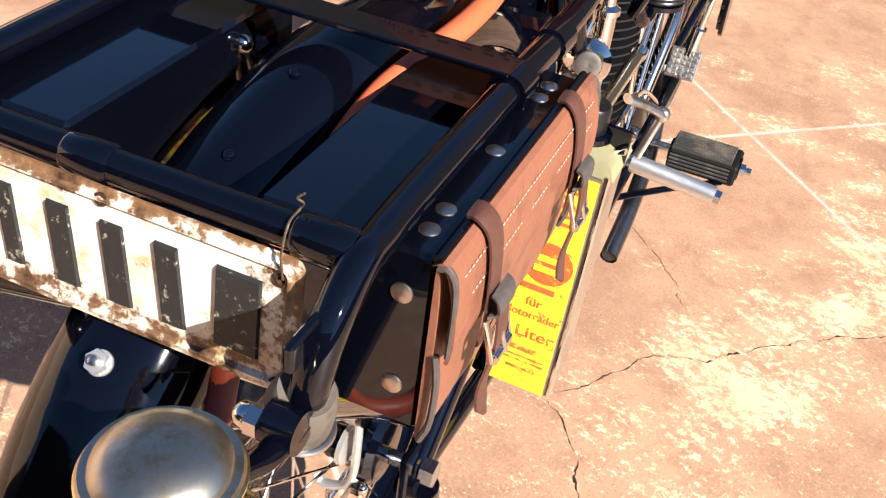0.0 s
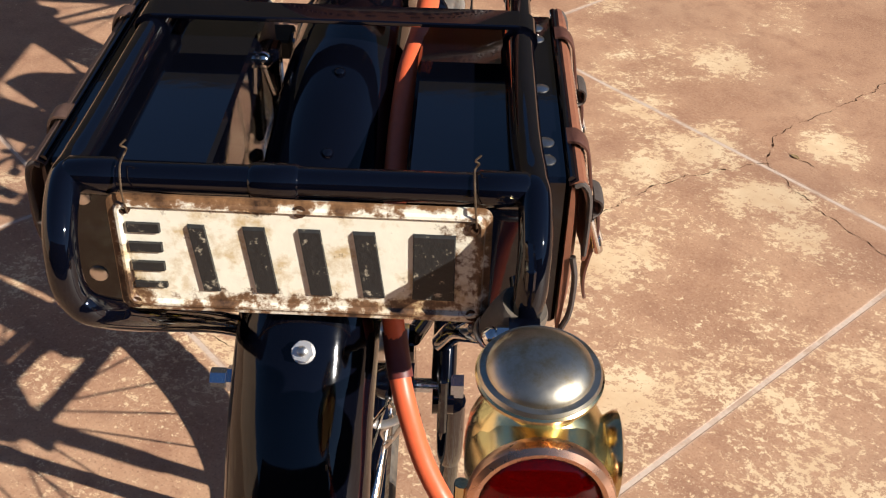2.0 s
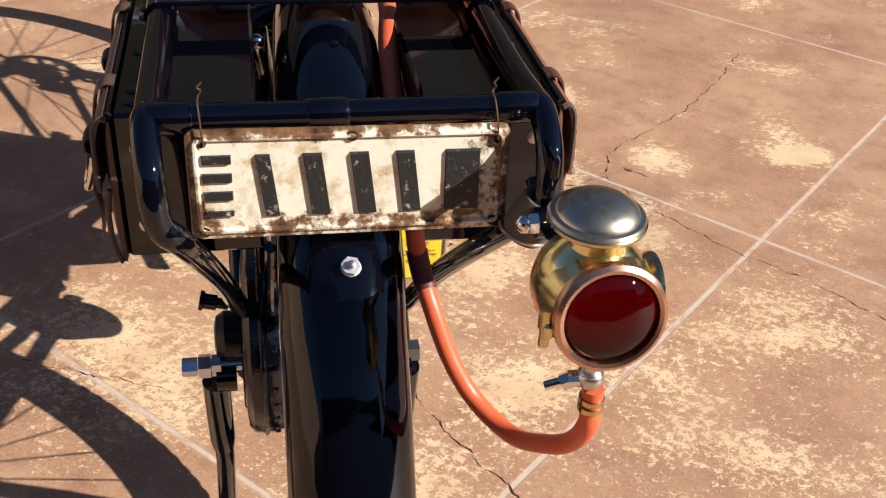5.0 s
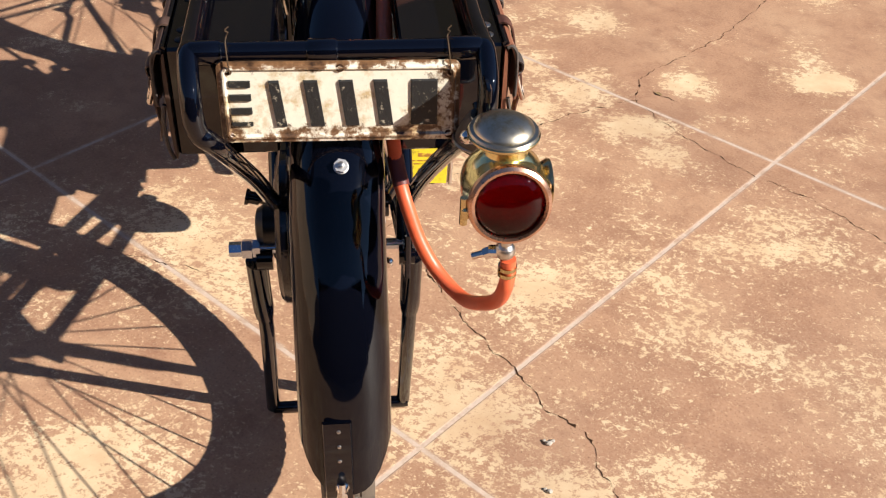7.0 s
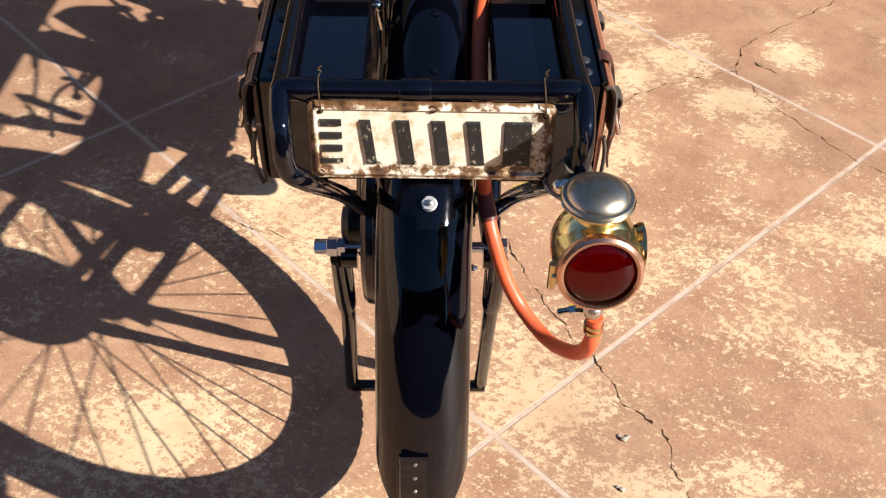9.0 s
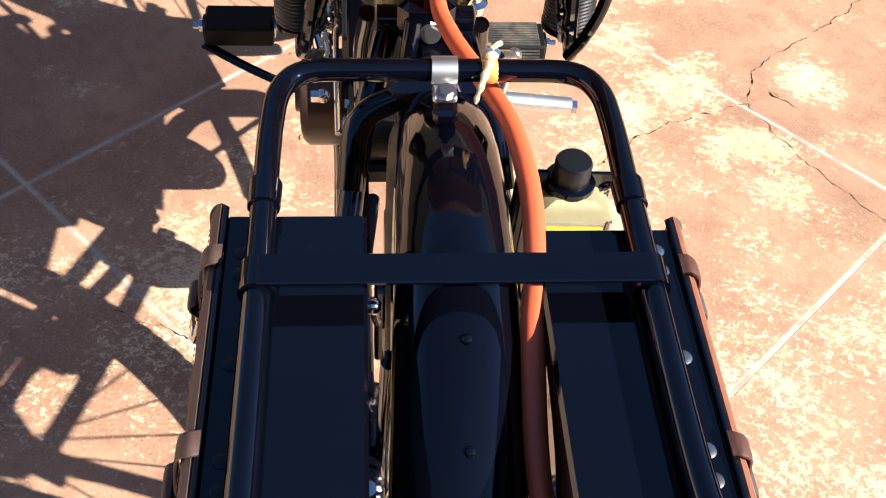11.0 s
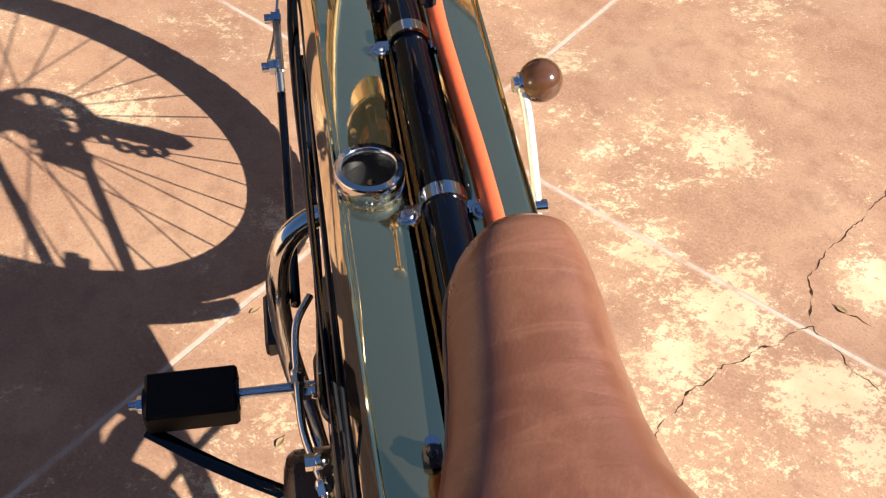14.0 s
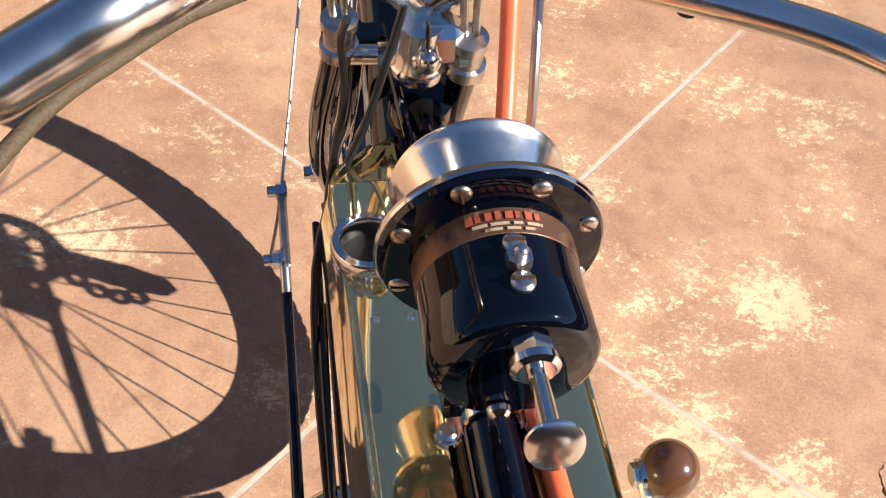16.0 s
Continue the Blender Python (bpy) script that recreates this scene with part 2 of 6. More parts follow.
def concrete_material(name):
    """Brown-stained concrete, the stain scuffed away in speckled pale patches."""
    m = bpy.data.materials.new(name)
    m.use_nodes = True
    nt = m.node_tree
    n, link = nt.nodes, nt.links.new
    b = n["Principled BSDF"]
    geo = n.new("ShaderNodeNewGeometry")

    def noise_tex(scale, detail, rough, shift=0.0, stretch=(1, 1)):
        q = n.new("ShaderNodeTexNoise")
        q.inputs["Scale"].default_value, q.inputs["Detail"].default_value, q.inputs["Roughness"].default_value = scale, detail, rough
        mp = n.new("ShaderNodeMapping")
        mp.inputs["Location"].default_value = (shift, shift * 0.7, 0)
        mp.inputs["Rotation"].default_value = (0, 0, 0.7)
        mp.inputs["Scale"].default_value = (*stretch, 1)
        link(geo.outputs["Position"], mp.inputs["Vector"])
        link(mp.outputs[0], q.inputs["Vector"])
        return q.outputs[0]

    def ramp(src, stops):
        q = n.new("ShaderNodeValToRGB")
        while len(q.color_ramp.elements) < len(stops):
            q.color_ramp.elements.new(0.5)
        for e, (p, c) in zip(q.color_ramp.elements, stops):
            e.position = p
            e.color = (*c, 1) if not isinstance(c, float) else (c, c, c, 1)
        link(src, q.inputs[0])
        return q.outputs[0]

    def mixc(f, a, c):
        q = n.new("ShaderNodeMix")
        q.data_type = "RGBA"
        for i, v in ((0, f), (6, a), (7, c)):
            if isinstance(v, tuple):
                q.inputs[i].default_value = (*v, 1)
            else:
                link(v, q.inputs[i])
        return q.outputs[2]

    def mul(a, c, kind="MULTIPLY"):
        q = n.new("ShaderNodeMath")
        q.operation = kind
        for i, v in enumerate((a, c)):
            if isinstance(v, float):
                q.inputs[i].default_value = v
            else:
                link(v, q.inputs[i])
        return q.outputs[0]
    stain = ramp(noise_tex(3.2, 8, 0.62), [(0.30, (0.285, 0.142, 0.079)), (0.50, (0.410, 0.226, 0.130)), (0.70, (0.505, 0.308, 0.182))])
    grain = noise_tex(160, 6, 0.7, 3.0)
    stain = mixc(ramp(grain, [(0.40, 0.0), (0.72, 0.55)]), stain, (0.56, 0.35, 0.22))
    stain = mixc(ramp(noise_tex(230, 4, 0.7, 9.0), [(0.55, 0.0), (0.70, 0.8)]), stain, (0.16, 0.078, 0.045))
    stain = mixc(ramp(noise_tex(16, 8, 0.7, 4.4), [(0.48, 0.0), (0.70, 0.6)]), stain, (0.25, 0.118, 0.070))
    # scuffed places, where feet and wheels have taken the stain off: x, y, radius
    scuffs = ((0.35, 0.65, 0.10), (0.55, 0.67, 0.10), (0.58, 0.56, 0.10), (0.15, 0.35, 0.11), (0.21, 0.36, 0.10), (0.13, 0.52, 0.09), (0.32, 0.18, 0.11), (0.48, 0.25, 0.10), (0.67, 0.50, 0.09),
              (0.85, 1.42, 0.09), (0.67, 1.24, 0.09), (0.46, 1.58, 0.12), (0.71, 1.76, 0.10), (0.60, 1.39, 0.12), (0.47, 1.33, 0.08), (0.73, 1.12, 0.09), (0.46, 2.12, 0.12), (0.67, 2.38, 0.11),
              (0.85, 0.81, 0.13), (-0.20, 0.73, 0.09), (-0.25, 0.88, 0.14), (-0.21, 1.10, 0.05), (0.62, 0.90, 0.09), (1.21, 1.41, 0.10), (0.26, 1.10, 0.10), (0.38, 1.05, 0.12), (-0.42, 0.33, 0.10))
    field = None
    for x, y, r in scuffs:
        far = n.new("ShaderNodeVectorMath")
        far.operation = "DISTANCE"
        far.inputs[1].default_value = (x, y, 0)
        link(geo.outputs["Position"], far.inputs[0])
        near = n.new("ShaderNodeMapRange")
        near.interpolation_type = "SMOOTHSTEP"
        near.inputs[1].default_value, near.inputs[2].default_value, near.inputs[3].default_value, near.inputs[4].default_value = 0.0, r * 1.5, 1.0, 0.0
        link(far.outputs["Value"], near.inputs[0])
        field = near.outputs[0] if field is None else mul(field, near.outputs[0], "MAXIMUM")
    # ragged islands at every scale, streaked along the float marks and peppered with pinholes
    speck = mul(mul(noise_tex(64, 7, 0.76, 6.6, (0.9, 1.15)), 1.10), mul(noise_tex(230, 3, 0.6, 2.2), 0.36), "ADD")
    broad = mul(noise_tex(3.6, 10, 0.72, 7.3, (0.85, 1.2)), mul(field, 0.15), "ADD")
    place = n.new("ShaderNodeSeparateXYZ")
    link(geo.outputs["Position"], place.inputs[0])
    front = n.new("ShaderNodeMapRange")
    front.interpolation_type = "SMOOTHSTEP"
    front.inputs[1].default_value, front.inputs[2].default_value = 0.75, 1.35
    link(place.outputs["Y"], front.inputs[0])
    front = front.outputs[0]
    speck = mul(speck, mul(mul(speck, 0.73, "SUBTRACT"), mul(mul(front, -0.77), 0.35, "ADD")), "ADD")
    worn = ramp(mul(mul(broad, speck, "ADD"), 0.5), [(0.671, 0.0), (0.678, 0.98)])
    pale = ramp(noise_tex(12, 6, 0.6, 5.1), [(0.35, (0.63, 0.43, 0.25)), (0.65, (0.76, 0.58, 0.36))])
    # soft thinning of the stain round the worn places
    cloud = mul(ramp(broad, [(0.52, 0.0), (0.76, 0.45)]), mul(mul(front, 0.5), 1.0, "ADD"))
    col = mixc(cloud, stain, (0.54, 0.325, 0.19))
    col = mixc(worn, col, pale)
    # scattered single specks
    dots = mul(ramp(noise_tex(150, 3, 0.55, 15.0), [(0.635, 0.0), (0.665, 0.85)]), mul(ramp(noise_tex(7, 5, 0.6, 17.0), [(0.40, 0.15), (0.62, 1.0)]), mul(mul(front, -0.6), 1.0, "ADD")))
    col = mixc(dots, col, pale)
    # thin webs of bare concrete between the islands
    ridge = mul(noise_tex(30, 7, 0.66, 12.5), 0.5, "SUBTRACT")
    web = mul(ramp(mul(ridge, 0.0, "ABSOLUTE"), [(0.006, 0.6), (0.016, 0.0)]), ramp(mul(broad, noise_tex(90, 4, 0.7, 4.0), "MULTIPLY"), [(0.27, 0.0), (0.32, 1.0)]))
    col = mixc(web, col, pale)
    # mortar dust smeared over the slab edges along the joints
    dust = None
    det = UX.x * UY.y - UX.y * UY.x
    wander = mul(mul(noise_tex(34, 5, 0.7, 8.1), 0.5, "SUBTRACT"), 0.008)
    for across, pitch in ((Vector((UY.y, -UY.x, 0)) / det, SLAB_U), (Vector((-UX.y, UX.x, 0)) / det, SLAB_V)):
        along = n.new("ShaderNodeVectorMath")
        along.operation = "DOT_PRODUCT"
        along.inputs[1].default_value = across
        link(geo.outputs["Position"], along.inputs[0])
        off = mul(mul(along.outputs["Value"], float(-CORNER.dot(across)), "ADD"), pitch / 2, "PINGPONG")
        edge = ramp(mul(off, wander, "ADD"), [(0.0030, 0.85), (0.0085, 0.0)])
        dust = edge if dust is None else mul(dust, edge, "MAXIMUM")
    col = mixc(dust, col, ramp(noise_tex(60, 5, 0.7, 1.3), [(0.35, (0.45, 0.30, 0.205)), (0.65, (0.60, 0.45, 0.345))]))
    dark = ramp(noise_tex(1.4, 4, 0.5, 21.0), [(0.52, 0.0), (0.75, 0.45)])
    col = mixc(dark, col, (0.22, 0.12, 0.08))
    link(col, b.inputs["Base Color"])
    b.inputs["Roughness"].default_value = 0.62
    bn = n.new("ShaderNodeBump")
    bn.inputs["Strength"].default_value, bn.inputs["Distance"].default_value = 0.25, 0.002
    link(grain, bn.inputs["Height"])
    link(bn.outputs[0], b.inputs["Normal"])
    return m


CONCRETE = concrete_material("stained_concrete")
JOINT = material("pale_joint_mortar", (0.56, 0.43, 0.335), 0.8, bump=0.3, scale=120, vary=0.2, dirt=(0.44, 0.30, 0.21), dirt_amount=0.5, dirt_scale=14)
CRACK = material("crack_dirt", (0.050, 0.026, 0.015), 0.95, vary=0.4, scale=200, spec=0.05)


# ---- mesh helpers: each returns (vertices, faces) in world metres ----
def join(*geos):
    v, f = [], []
    for gv, gf in geos:
        o = len(v)
        v += [tuple(p) for p in gv]
        f += [tuple(i + o for i in q) for q in gf]
    return v, f


def smooth_path(pts, sub=6, closed=False):
    pts = [Vector(p) for p in pts]
    if sub <= 1 or len(pts) < 3:
        return pts
    n, out = len(pts), []
    for i in range(n if closed else n - 1):
        p1, p2 = pts[i], pts[(i + 1) % n]
        p0 = pts[i - 1] if (i or closed) else p1 * 2 - p2
        p3 = pts[(i + 2) % n] if (closed or i + 2 < n) else p2 * 2 - p1
        for k in range(sub):
            t = k / sub
            out.append(0.5 * ((2 * p1) + (p2 - p0) * t + (2 * p0 - 5 * p1 + 4 * p2 - p3) * t * t + (3 * p1 - p0 - 3 * p2 + p3) * t ** 3))
    if not closed:
        out.append(pts[-1])
    return out


def frames(path, closed=False):
    n = len(path)
    tang = []
    for i in range(n):
        a = path[i - 1] if (i or closed) else path[0]
        b = path[(i + 1) % n] if (closed or i + 1 < n) else path[-1]
        tang.append((b - a).normalized())
    up = Vector((0, 0, 1)) if abs(tang[0].z) < 0.9 else Vector((1, 0, 0))
    u = (up - tang[0] * up.dot(tang[0])).normalized()
    out = []
    for t in tang:
        u = (u - t * u.dot(t)).normalized()
        out.append((t, u, t.cross(u)))
    return out


def tube(pts, r, seg=12, sub=6, closed=False, flat=1.0, hollow=False):
    path = smooth_path(pts, sub, closed)
    fr = frames(path, closed)
    n = len(path)
    v, f = [], []
    for i, (p, (t, u, w)) in enumerate(zip(path, fr)):
        rr = r if not callable(r) else r(i / (n - 1))
        for k in range(seg):
            a = 2 * math.pi * k / seg
            v.append(p + u * (math.cos(a) * rr * flat) + w * (math.sin(a) * rr))
    for i in range(n if closed else n - 1):
        for k in range(seg):
            a, b = i * seg + k, i * seg + (k + 1) % seg
            c, d = ((i + 1) % n) * seg + (k + 1) % seg, ((i + 1) % n) * seg + k
            f.append((a, b, c, d))
    if not closed and not hollow:
        f.append(tuple(range(seg - 1, -1, -1)))
        f.append(tuple((n - 1) * seg + k for k in range(seg)))
    return v, f


def basis(axis, hint=None):
    w = Vector(axis).normalized()
    h = Vector(hint) if hint else (Vector((0, 0, 1)) if abs(w.z) < 0.9 else Vector((0, 1, 0)))
    u = (h - w * h.dot(w)).normalized()
    return u, w.cross(u), w


def lathe(profile, origin, axis, seg=32, hint=None, squash=1.0, closed=False):
    """profile: (height along the axis, radius); ends are closed unless their radius is nought."""
    u, s, w = basis(axis, hint)
    o = Vector(origin)
    v, f = [], []
    n = len(profile)
    for h, r in profile:
        for k in range(seg):
            a = 2 * math.pi * k / seg
            v.append(o + w * h + u * (math.cos(a) * r * squash) + s * (math.sin(a) * r))
    for i in range(n if closed else n - 1):
        for k in range(seg):
            a, b = i * seg + k, i * seg + (k + 1) % seg
            c, d = ((i + 1) % n) * seg + (k + 1) % seg, ((i + 1) % n) * seg + k
            f.append((a, b, c, d))
    if not closed:
        f.append(tuple(range(seg - 1, -1, -1)))
        f.append(tuple((n - 1) * seg + k for k in range(seg)))
    return v, f


def rod(a, b, r, seg=12):
    return tube([a, b], r, seg, 1)


def ball(c, r, seg=20, rings=10, squash=(1, 1, 1)):
    v, f = lathe([(-math.cos(math.pi * i / rings) * r, max(1e-5, math.sin(math.pi * i / rings) * r)) for i in range(rings + 1)], (0, 0, 0), (0, 0, 1), seg)
    c = Vector(c)
    return [(c.x + p[0] * squash[0], c.y + p[1] * squash[1], c.z + p[2] * squash[2]) for p in v], f


def box(c, size, bevel=0.002, m=None):
    """A box with chamfered edges; m turns it about its centre."""
    hx, hy, hz = (s / 2 for s in size)
    b = min(bevel, hx * 0.49, hy * 0.49, hz * 0.49)
    bm = bmesh.new()
    pts = []
    for sx in (-1, 1):
        for sy in (-1, 1):
            for sz in (-1, 1):
                pts += [(sx * (hx - b), sy * (hy - b), sz * hz), (sx * (hx - b), sy * hy, sz * (hz - b)), (sx * hx, sy * (hy - b), sz * (hz - b))]
    for p in pts:
        bm.verts.new(p)
    bmesh.ops.convex_hull(bm, input=bm.verts)
    bmesh.ops.dissolve_limit(bm, angle_limit=0.02, verts=bm.verts, edges=bm.edges)
    bm.verts.index_update()
    m = (m or Matrix.Identity(3)).to_3x3()
    v = [m @ p.co + Vector(c) for p in bm.verts]
    f = [tuple(q.index for q in face.verts) for face in bm.faces]
    bm.free()
    return v, f


def prism(poly, origin, ux, uy, depth):
    """A flat outline (2D points on the axes ux, uy) given depth along ux x uy."""
    ux, uy, o = Vector(ux), Vector(uy), Vector(origin)
    w = ux.cross(uy).normalized() * depth
    n = len(poly)
    v = [o + ux * a + uy * b for a, b in poly] + [o + ux * a + uy * b + w for a, b in poly]
    f = [tuple(range(n - 1, -1, -1)), tuple(range(n, 2 * n))] + [(i, (i + 1) % n, n + (i + 1) % n, n + i) for i in range(n)]
    return v, f


def hexagon(c, axis, r, h, turn=0.0):
    u, s, w = basis(axis)
    poly = [(r * math.cos(math.pi / 3 * k + turn), r * math.sin(math.pi / 3 * k + turn)) for k in range(6)]
    return prism(poly, Vector(c), u, s, h)


def loft(rings, closed_ring=True, caps=True):
    v, f = [], []
    n = len(rings[0])
    for r in rings:
        v += [Vector(p) for p in r]
    for i in range(len(rings) - 1):
        for k in range(n if closed_ring else n - 1):
            a, b = i * n + k, i * n + (k + 1) % n
            f.append((a, b, b + n, a + n))
    if caps and closed_ring:
        f.append(tuple(range(n - 1, -1, -1)))
        f.append(tuple((len(rings) - 1) * n + k for k in range(n)))
    return v, f


ROOT = {}


def thing(name, base, label, category, group="", kind=""):
    ob = new(name)
    ob.location = base
    ob.empty_display_size = 0.05
    ROOT[ob] = Vector(base)
    return tagged(ob, label, category, group, kind)


def part(name, geo, mat, parent, label="", crease=35, kind=""):
    v, f = geo
    base = ROOT[parent] if parent else Vector((0, 0, 0))
    me = bpy.data.meshes.new(name)
    me.from_pydata([tuple(Vector(p) - base) for p in v], [], f)
    bm = bmesh.new()
    bm.from_mesh(me)
    bmesh.ops.recalc_face_normals(bm, faces=bm.faces)
    bm.to_mesh(me)
    bm.free()
    me.shade_smooth()
    me.set_sharp_from_angle(angle=radians(crease))
    me.materials.append(mat)
    ob = new(name, me)
    if parent:
        ob.parent = parent
    ROOT[ob] = base
    return tagged(ob, label, kind=kind)


def words(name, text, size, origin, ux, uy, mat, parent, width=None):
    """Raised lettering as a mesh in the plane of ux, uy."""
    cu = bpy.data.curves.new(name, "FONT")
    cu.body, cu.size, cu.extrude, cu.align_x, cu.resolution_u = text, size, 0.0002, "CENTER", 3
    ob = bpy.data.objects.new(name, cu)
    scene.collection.objects.link(ob)
    me = bpy.data.meshes.new_from_object(ob.evaluated_get(bpy.context.evaluated_depsgraph_get()))
    bpy.data.objects.remove(ob)
    ux, uy = Vector(ux).normalized(), Vector(uy).normalized()
    w = ux.cross(uy)
    xs = [p.co.x for p in me.vertices]
    k = width / (max(xs) - min(xs)) if width else 1.0
    v = [Vector(origin) + ux * p.co.x * k + uy * p.co.y + w * p.co.z for p in me.vertices]
    f = [tuple(q.vertices) for q in me.polygons]
    bpy.data.meshes.remove(me)
    return part(name, (v, f), mat, parent)


# ---- ground ----
ground = thing("ground", (0, 0, 0), "brown stained concrete yard with pale scuffs and joints", "ground", kind="structure")
part("sheet", ([(-900, -900, -0.006), (900, -900, -0.006), (900, 900, -0.006), (-900, 900, -0.006)], [(0, 1, 2, 3)]), CONCRETE, ground)


def slab_geo(i, j):
    g, d = GAP / 2, 0.0018
    a0, a1, b0, b1 = i * SLAB_U + g, (i + 1) * SLAB_U - g, j * SLAB_V + g, (j + 1) * SLAB_V - g
    q = lambda a, b, z: CORNER + UX * a + UY * b + Vector((0, 0, z))
    top = [q(a0 + d, b0 + d, 0), q(a1 - d, b0 + d, 0), q(a1 - d, b1 - d, 0), q(a0 + d, b1 - d, 0)]
    low = [q(a0, b0, -0.0006), q(a1, b0, -0.0006), q(a1, b1, -0.0006), q(a0, b1, -0.0006)]
    bot = [p - Vector((0, 0, 0.0051)) for p in low]
    v = top + low + bot
    f = [(0, 1, 2, 3)]
    for o in (0, 4):
        f += [(o + k, o + 4 + k, o + 4 + (k + 1) % 4, o + (k + 1) % 4) for k in range(4)]
    return v, f


for i in range(-5, 4):
    for j in range(-4, 5):
        part("slab", slab_geo(i, j), CONCRETE, ground, crease=1)
for i in range(-5, 5):
    a = CORNER + UX * i * SLAB_U
    s = UX * (GAP / 2 + 0.0002)
    z = Vector((0, 0, -0.0003))
    part("joint", ([a + UY * -4 * SLAB_V - s + z, a + UY * -4 * SLAB_V + s + z, a + UY * 5 * SLAB_V + s + z, a + UY * 5 * SLAB_V - s + z], [(0, 1, 2, 3)]), JOINT, ground, "pale mortar joint")
for j in range(-4, 6):
    a = CORNER + UY * j * SLAB_V
    s = UY * (GAP / 2 + 0.0002)
    z = Vector((0, 0, -0.00045))
    part("joint", ([a + UX * -5 * SLAB_U - s + z, a + UX * 4 * SLAB_U - s + z, a + UX * 4 * SLAB_U + s + z, a + UX * -5 * SLAB_U + s + z], [(0, 1, 2, 3)]), JOINT, ground, "pale mortar joint")


def crack(points, width, seed):
    """A jagged hairline that wanders round the way given and widens and closes again."""
    rnd = random.Random(seed)
    pts = [Vector((x, y, 0)) for x, y in points]
    way = []
    for a, b in zip(pts, pts[1:]):
        n = max(2, int((b - a).length / 0.0065))
        side = Vector((-(b - a).y, (b - a).x, 0)).normalized()
        for k in range(n):
            way.append(a.lerp(b, k / n) + side * (rnd.uniform(-1, 1) * 0.0024 + 0.0042 * math.sin(len(way) * 0.55 + seed) * rnd.uniform(0.4, 1.0)) + (b - a) * rnd.uniform(-0.4, 0.4) / n)
    way.append(pts[-1])
    v, f = [], []
    for k, p in enumerate(way):
        q = way[min(k + 1, len(way) - 1)] - way[max(k - 1, 0)]
        side = Vector((-q.y, q.x, 0)).normalized()
        w = 0.8 * width * rnd.uniform(0.04, 0.85) * (2.2 if rnd.random() < 0.13 else 1.0) * (0.2 if math.sin(len(v) * 0.17 + seed * 2.0) > 0.86 else 1.0) * (0.2 if k in (0, len(way) - 1) else 1)
        v += [p + side * w + Vector((0, 0, 0.0006)), p - side * w + Vector((0, 0, 0.0006))]
    f = [(2 * k, 2 * k + 1, 2 * k + 3, 2 * k + 2) for k in range(len(way) - 1)]
    part("crack", (v, f), CRACK, ground, "jagged dark crack in the concrete")


crack([(1.31, 2.01), (1.18, 1.84), (1.01, 1.66), (0.875, 1.555), (0.77, 1.48), (0.74, 1.44), (0.707, 1.349)], 0.0019, 1)
crack([(0.707, 1.349), (0.634, 1.323), (0.53, 1.285), (0.46, 1.245), (0.35, 1.15), (0.27, 1.065), (0.19, 1.035), (0.103, 0.892), (0.065, 0.856)], 0.0018, 2)
crack([(0.707, 1.349), (0.74, 1.25), (0.78, 1.17), (0.88, 1.017), (0.97, 0.928), (1.068, 0.767), (1.10, 0.70)], 0.0013, 3)
crack([(0.065, 0.856), (0.114, 0.804), (0.147, 0.760), (0.17, 0.685), (0.202, 0.604), (0.238, 0.528), (0.284, 0.456), (0.317, 0.364), (0.371, 0.314), (0.374, 0.24), (0.392, 0.175), (0.454, 0.117), (0.49, 0.05), (0.50, -0.1)], 0.0021, 4)
crack([(0.049, 1.38), (0.123, 1.31), (0.175, 1.246), (0.22, 1.15)], 0.0009, 5)
crack([(-0.46, 0.843), (-0.393, 0.813), (-0.258, 0.758), (-0.17, 0.71)], 0.0010, 6)
crack([(0.765, 1.365), (0.79, 1.352), (0.803, 1.335)], 0.0024, 7)


# ---- unseen plain walls added round the yard for reflections, well away from the machine ----
def dark_wall_material():
    # kept near black so the glossy enamel reflects dark surroundings
    m = material("dark_reflection_wall", (0.040, 0.033, 0.022), 0.85, bump=0.5, scale=60, vary=0.25, dirt=(0.028, 0.024, 0.015), dirt_amount=0.4, dirt_scale=1.5)
    return m


DARK_WALL = dark_wall_material()
# much paler copy for the west wall, to bounce warm light into shadows
BOUNCE_WALL = material("pale_bounce_wall", (0.50, 0.36, 0.25), 0.85, bump=0.5, scale=60, vary=0.2, dirt=(0.38, 0.27, 0.18), dirt_amount=0.4, dirt_scale=1.5)
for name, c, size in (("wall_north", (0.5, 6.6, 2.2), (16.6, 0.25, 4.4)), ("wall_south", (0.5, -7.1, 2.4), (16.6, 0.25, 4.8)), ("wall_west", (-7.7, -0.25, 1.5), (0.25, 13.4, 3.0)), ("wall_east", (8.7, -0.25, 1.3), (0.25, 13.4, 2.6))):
    tagged(part(name, box(c, size, 0.02), BOUNCE_WALL if name == "wall_west" else DARK_WALL, None), "unseen pale wall added to bounce warm light into the shade" if name == "wall_west" else "unseen dark wall added for dark reflections", "wall", kind="structure")


# ---- motorcycle ----
AXLE_R, AXLE_F = Vector((-0.005, 0.266, 0.436)), Vector((0, 1.678, 0.470))
GUARD_C = Vector((-0.005, 0.258, 0.420))     # centre of the rear mudguard's curve
bike = thing("motorcycle", (0, 0.93, 0), "antique black motorcycle with brass tank on its rear stand", "motorcycle")


